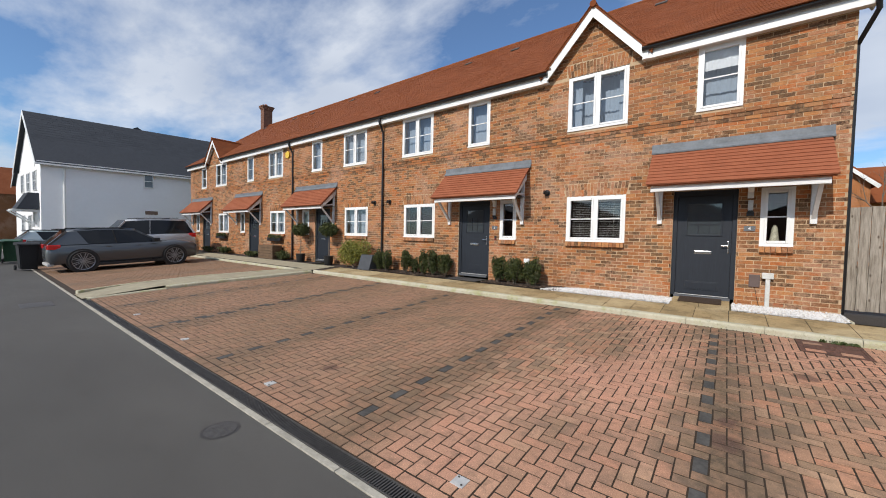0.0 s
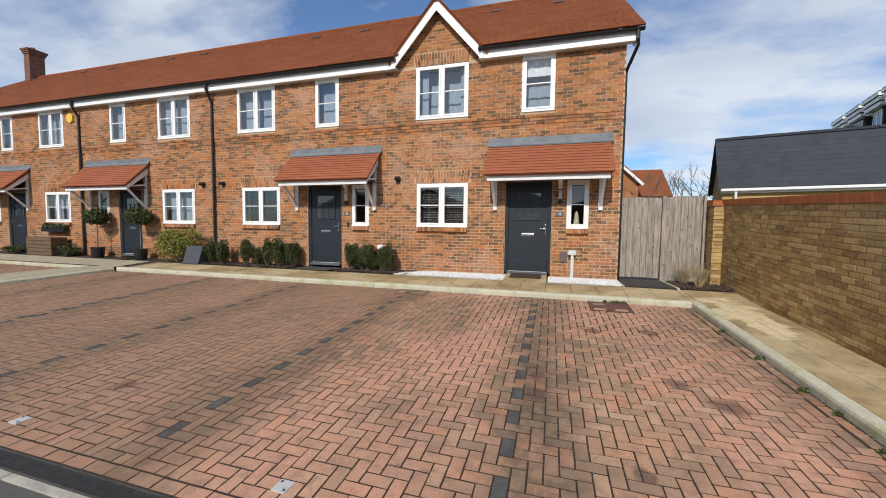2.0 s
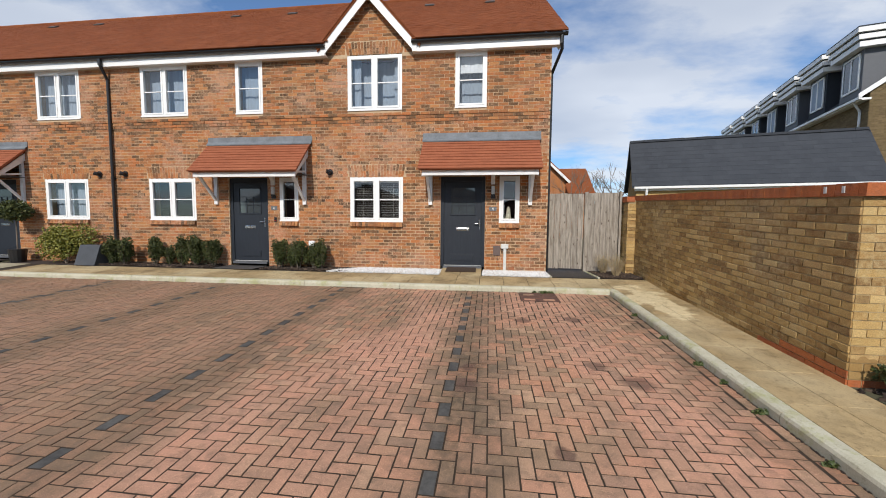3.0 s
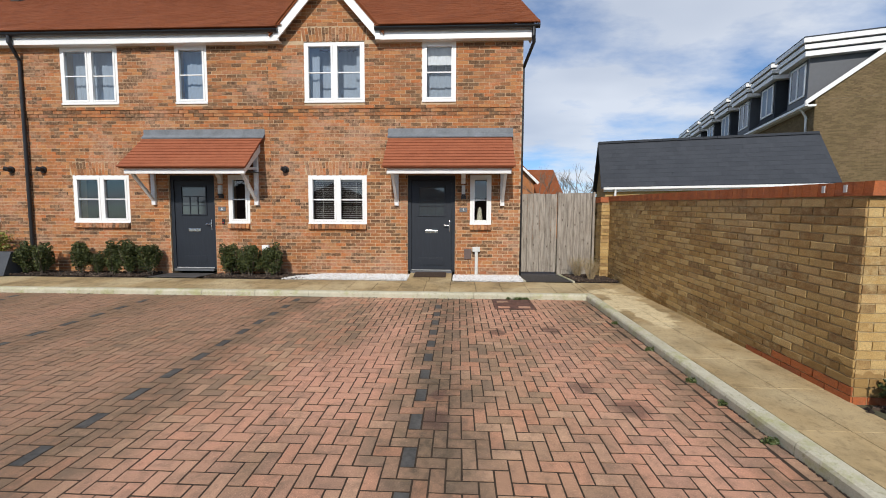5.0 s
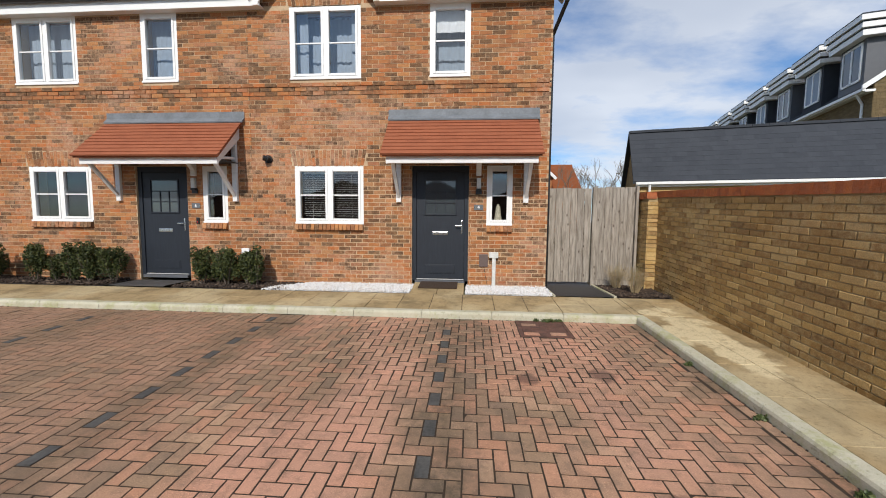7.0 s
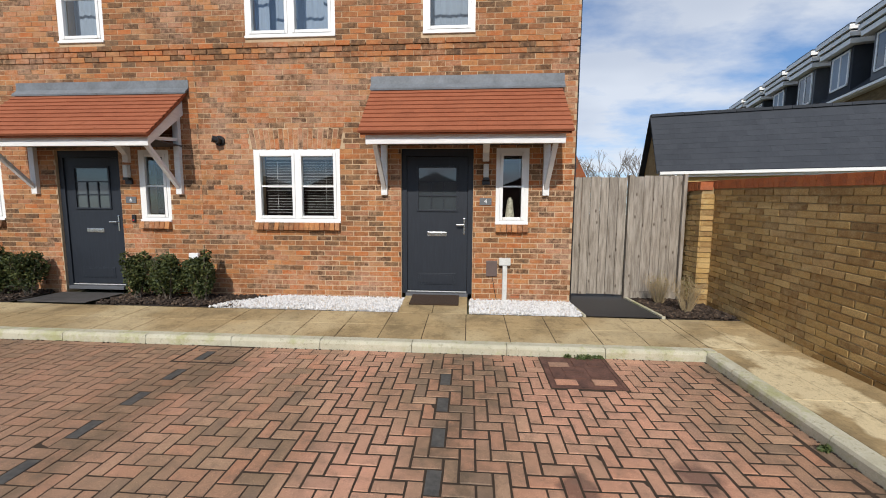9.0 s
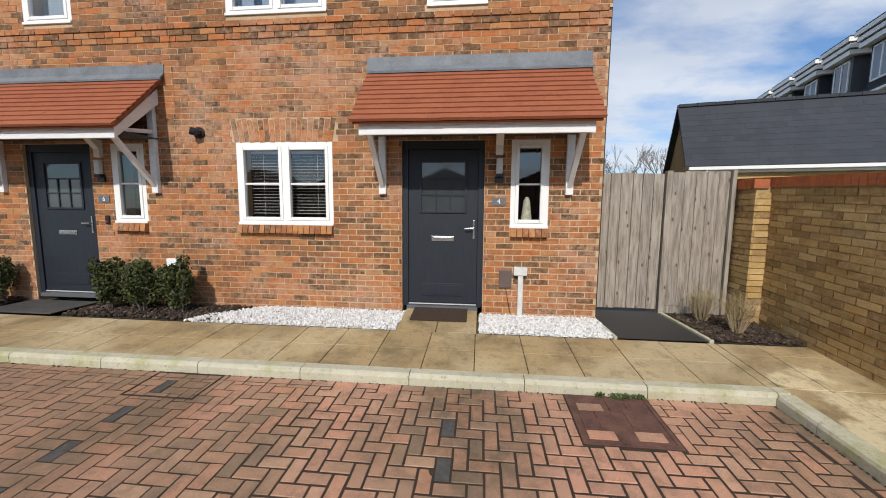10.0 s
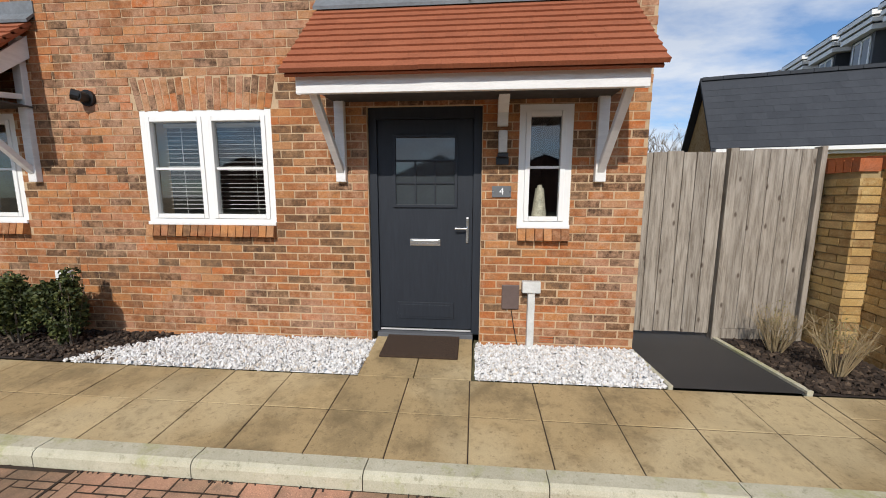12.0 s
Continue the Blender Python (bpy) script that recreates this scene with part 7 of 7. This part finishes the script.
            for i in range(4):
                bm.faces.new((outer[i], outer[(i + 1) % 4], inner[(i + 1) % 4], inner[i]))
            bmesh.ops.recalc_face_normals(bm, faces=bm.faces)
        bm.transform(m)
        part("pillar", bm, body_paint, t)
        bm = bmesh.new()
        bar(bm, (L * 0.14, s * hw * 0.70, height + (0.03 if boxy else 0.005)), (L * 0.50, s * hw * 0.70, height - 0.01 + (0.03 if boxy else 0)), 0.03, 0.03)
        bm.transform(m)
        part("roof_rail", bm, BLACK, t, "black roof rail")
        bm = bmesh.new()
        box(bm, L * 0.64, L * 0.69, s * hw, s * (hw + 0.16), belt * 0.99, belt * 0.99 + 0.14, bevel=0.03)
        bm.transform(m)
        part("door_mirror", bm, BLACK if not boxy else body_paint, t)
        for wx in (L * 0.19, L * 0.80):
            bm = bmesh.new()
            rod(bm, (wx, s * hw * 0.80, wheel_r), (wx, s * (hw + 0.004), wheel_r), wheel_r + 0.055, 30)
            bm.transform(m)
            part("wheel_arch", bm, BLACK, t, "dark wheel arch")
            wheel(t, m, wx, s * (hw - 0.075), wheel_r, s)
        bm = bmesh.new()
        box(bm, L * 0.27, L * 0.72, s * (hw * 0.92) if s > 0 else s * (hw + 0.005), (hw + 0.005) if s > 0 else s * hw * 0.92, 0.20, 0.30, bevel=0.01)
        bm.transform(m)
        part("side_skirt", bm, BLACK, t)
        bm = bmesh.new()
        for hx in (L * 0.33, L * 0.53):
            box(bm, hx, hx + 0.17, min(s * hw, s * (hw + 0.02)), max(s * hw, s * (hw + 0.02)), belt * 0.86, belt * 0.86 + 0.03, bevel=0.006)
        bm.transform(m)
        part("door_handle", bm, body_paint, t)
        bm = bmesh.new()
        y0, y1 = sorted((s * hw * 0.55, s * (hw * 0.965)))
        box(bm, 0.0, 0.34, y0, y1, belt * 0.83, belt * 0.985, bevel=0.02)
        bm.transform(m)
        part("tail_light", bm, LENS, t, "red tail light")
        bm = bmesh.new()
        y0, y1 = sorted((s * hw * 0.55, s * hw * 0.90))
        box(bm, L * 0.94, L * 0.985, y0, y1, belt * 0.68, belt * 0.80, bevel=0.02)
        bm.transform(m)
        part("headlight", bm, FARGLASS, t, "clear headlight")
    bm = bmesh.new()
    box(bm, -0.02, 0.14, -hw * 0.75, hw * 0.75, 0.26, 0.36, bevel=0.02)
    bm.transform(m)
    part("rear_skid", bm, STEEL, t)
    bm = bmesh.new()
    box(bm, L * 0.06, L * 0.17, -hw * 0.6, hw * 0.6, height - 0.05, height - 0.01, bevel=0.012)
    bm.transform(m)
    part("spoiler", bm, BLACK if not boxy else body_paint, t)
    return t


RIM = simple("alloy_rim", (0.30, 0.30, 0.31), 0.35, 0.6, vary=0.05, bumps=0.0)
GREY_PAINT, SILVER_PAINT, WHITE_PAINT = paint("grey_car_paint", (0.075, 0.082, 0.09)), paint("silver_paint", (0.42, 0.43, 0.45)), paint("pale_blue_silver", (0.40, 0.46, 0.47))
car("grey_suv", pose(-19.72, 0.82, -0.078, 0, -math.degrees(slope), 90), "dark grey compact SUV parked nose-in on the block paving", GREY_PAINT, 4.70, 1.85, 1.62, 1.05, False, 0.405)
car("silver_suv", pose(-23.6, 6.7, 0.26, 0, 0, -90) @ pose(0, 0, -0.05, 0, 2.5, 0), "large silver off-roader with dark roof rails parked by the wall", SILVER_PAINT, 5.0, 2.0, 2.02, 1.28, True, 0.40)
car("pale_hatchback", pose(-29.5, 0.6, 0.0, 0, 0, 90), "pale silver-blue hatchback parked beyond the bins", WHITE_PAINT, 4.1, 1.75, 1.45, 0.95, False, 0.32)


def wheelie_bin(x, y, z, mat, turn, label):
    m = pose(x, y, z, 0, 0, turn)
    t = tagged(empty("wheelie_bin", (x, y, z)), label, "bin", "wheeled rubbish bins")
    bm = bmesh.new()
    vs = box(bm, -0.27, 0.27, -0.32, 0.32, 0.05, 1.0)
    for v in vs:
        if v.co.z < 0.5:
            v.co.x *= 0.8
            v.co.y *= 0.76
    bmesh.ops.bevel(bm, geom=bm.edges[:], offset=0.03, segments=2, affect="EDGES")
    bm.transform(m)
    part("bin_body", bm, mat, t)
    bm = bmesh.new()
    prism(bm, [(-0.38, 0.98), (-0.38, 1.02), (-0.1, 1.08), (0.3, 1.09), (0.40, 1.03), (0.40, 0.98)], -0.31, 0.31, "x")
    bm.transform(m)
    part("lid", bm, mat, t)
    bm = bmesh.new()
    rod(bm, (-0.26, 0.40, 0.97), (0.26, 0.40, 0.97), 0.018, 8)
    bm.transform(m)
    part("handle", bm, mat, t)
    for s in (-1, 1):
        bm = bmesh.new()
        rod(bm, (s * 0.25, 0.30, 0.10), (s * 0.31, 0.30, 0.10), 0.10, 18)
        bm.transform(m)
        part("wheel", bm, TYRE, t)


BIN_BLACK = simple("black_bin_plastic", (0.010, 0.010, 0.011), 0.65, vary=0.15, bumps=0.05)
BIN_GREEN = simple("green_bin_plastic", (0.02, 0.07, 0.03), 0.5, vary=0.15, bumps=0.05)
for x, y, mat, turn, lab in ((-21.4, 0.48, BIN_BLACK, 95, "black wheelie bin standing at the road edge"), (-23.6, 1.0, BIN_BLACK, 100, "second black wheelie bin behind the first"),
                             (-25.8, -0.25, BIN_GREEN, 90, "green wheelie bin beside the road"), (-26.6, 0.35, BIN_GREEN, 80, "dark green wheelie bin in the row")):
    wheelie_bin(x, y, -0.09, mat, turn, lab)
# pale markings across the far road
bm = bmesh.new()
box(bm, -25.5, -23.0, -0.75, -0.35, -0.1045, -0.1005)
tagged(part("road_marking", bm, KERB), kind="structure")


# ---- the paving blocks ----
def herringbone(x0, x1, y0, y1):
    s = 0.1
    out = []
    for i in range(math.floor(x0 / s) - 2, math.ceil(x1 / s) + 2):
        for j in range(math.floor(y0 / s) - 2, math.ceil(y1 / s) + 2):
            k = (i - j) % 4
            if k == 0:
                q = (i * s, (i + 2) * s, j * s, (j + 1) * s)
            elif k == 3:
                q = (i * s, (i + 1) * s, j * s, (j + 2) * s)
            else:
                continue
            a, b, c, d = max(q[0], x0), min(q[1], x1), max(q[2], y0), min(q[3], y1)
            if b - a > 0.03 and d - c > 0.03:
                out.append((a, b, c, d, k))
    return out


rs = np.random.RandomState(77)
blocks = herringbone(-11.9, 2.52, 0.90, 6.25)
edge = [(2.52, 2.62, y, y + 0.2, 3) for y in np.arange(0.9, 6.2, 0.2)]
edge += [(x, x + 0.1, 0.795, 0.895, 0) if False else (x, x + 0.2, 0.795, 0.895, 0) for x in np.arange(-11.8, 2.5, 0.2)]
edge += [(x, x + 0.2, 6.25, 6.34, 0) for x in np.arange(-11.0, 2.5, 0.2)]
COVER = (0.97, 1.63, 5.72, 6.33)


def lane_left(y):
    return -11.72 if y < 2.3 else -11.72 + (y - 2.3) * 0.125


def in_cover(a, b, c, d):
    return b > COVER[0] and a < COVER[1] and d > COVER[2] and c < COVER[3]


one, many, dark = [], [], []
for a, b, c, d, k in blocks + edge:
    x, y = (a + b) / 2, (c + d) / 2
    if x < lane_left(y) - 0.09:
        continue
    if in_cover(a, b, c, d):
        # cut the block back to the frame of the cover
        cuts = [(a, min(b, COVER[0]), c, d), (max(a, COVER[1]), b, c, d), (a, b, c, min(d, COVER[2])), (a, b, max(c, COVER[3]), d)]
        cuts = [q for q in cuts if q[1] - q[0] > 0.02 and q[3] - q[2] > 0.02]
        if cuts:
            many.append(max(cuts, key=lambda q: (q[1] - q[0]) * (q[3] - q[2])))
        continue
    line = min(abs(x - v) for v in (0.08, -2.48, -5.04, -7.6, -10.16))
    full = b - a > 0.19 or d - c > 0.19
    if k == 3 and line < 0.052 and full:
        dark.append((a, b, c, d))
    elif full and 4.55 < y < 6.25 and -1.2 < x < 2.5 and len(one) < 300:
        one.append((a, b, c, d))
    else:
        many.append((a, b, c, d))
tilt_m = np.array(Euler((slope, 0, 0)).to_matrix())


def lay(name, items, mat):
    c, h, t = [], [], []
    for a, b, y0, y1 in items:
        x, y = (a + b) / 2, (y0 + y1) / 2
        c.append((x, y, bay(y) - 0.03 + rs.uniform(-0.0018, 0.0018)))
        h.append(((b - a) / 2 - 0.0062, (y1 - y0) / 2 - 0.0062, 0.03))
        t.append(tilt_m @ np.array(Euler((rs.uniform(-0.006, 0.006), rs.uniform(-0.006, 0.006), rs.uniform(-0.012, 0.012))).to_matrix()))
    joined(name, c, h, mat, paving, np.array(t), taper=0.0, rough=0.0012)


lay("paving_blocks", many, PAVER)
lay("charcoal_blocks", dark, CHARCOAL)
far_blocks = [q[:4] for q in herringbone(-23.0, -12.3, 0.8, 6.3) if (q[0] + q[1]) / 2 < np.interp((q[2] + q[3]) / 2, (0.7, 1.8, 3.5, 5.2, 6.4), (-12.85, -13.15, -13.2, -12.65, -12.25))]
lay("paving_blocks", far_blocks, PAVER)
me_h = piece_mesh("block_along", 0.0938, 0.0438, 0.03, PAVER, 0.004, "z", 1)
me_v = piece_mesh("block_across", 0.0438, 0.0938, 0.03, PAVER, 0.004, "z", 2)
for a, b, c, d in one:
    x, y = (a + b) / 2, (c + d) / 2
    piece("paving_block", me_h if b - a > d - c else me_v, (x, y, bay(y) - 0.030 + rs.uniform(-0.002, 0.002)), paving, rs.uniform(-0.6, 0.6), math.degrees(slope) + rs.uniform(-0.3, 0.3))

# ---- the nearest bricks of the end house ----
wall0, near0 = SPARE[0]
me_b = [piece_mesh("brick_face", 0.1065, 0.02, 0.032, RED, 0.004, "y", 5 + k) for k in range(3)]
for i, (x, y, z) in enumerate(near0):
    piece("brick", me_b[i % 3], (x, y, z), wall0)
me_w = piece_mesh("wall_brick_face", 0.02, 0.1065, 0.032, BUFF, 0.004, "x", 9)
for x, y, z in near_w:
    piece("brick", me_w, (x + SKEW * (y - 2.85), y, z), core, -math.degrees(math.atan(SKEW)), math.degrees(math.atan(0.052)))
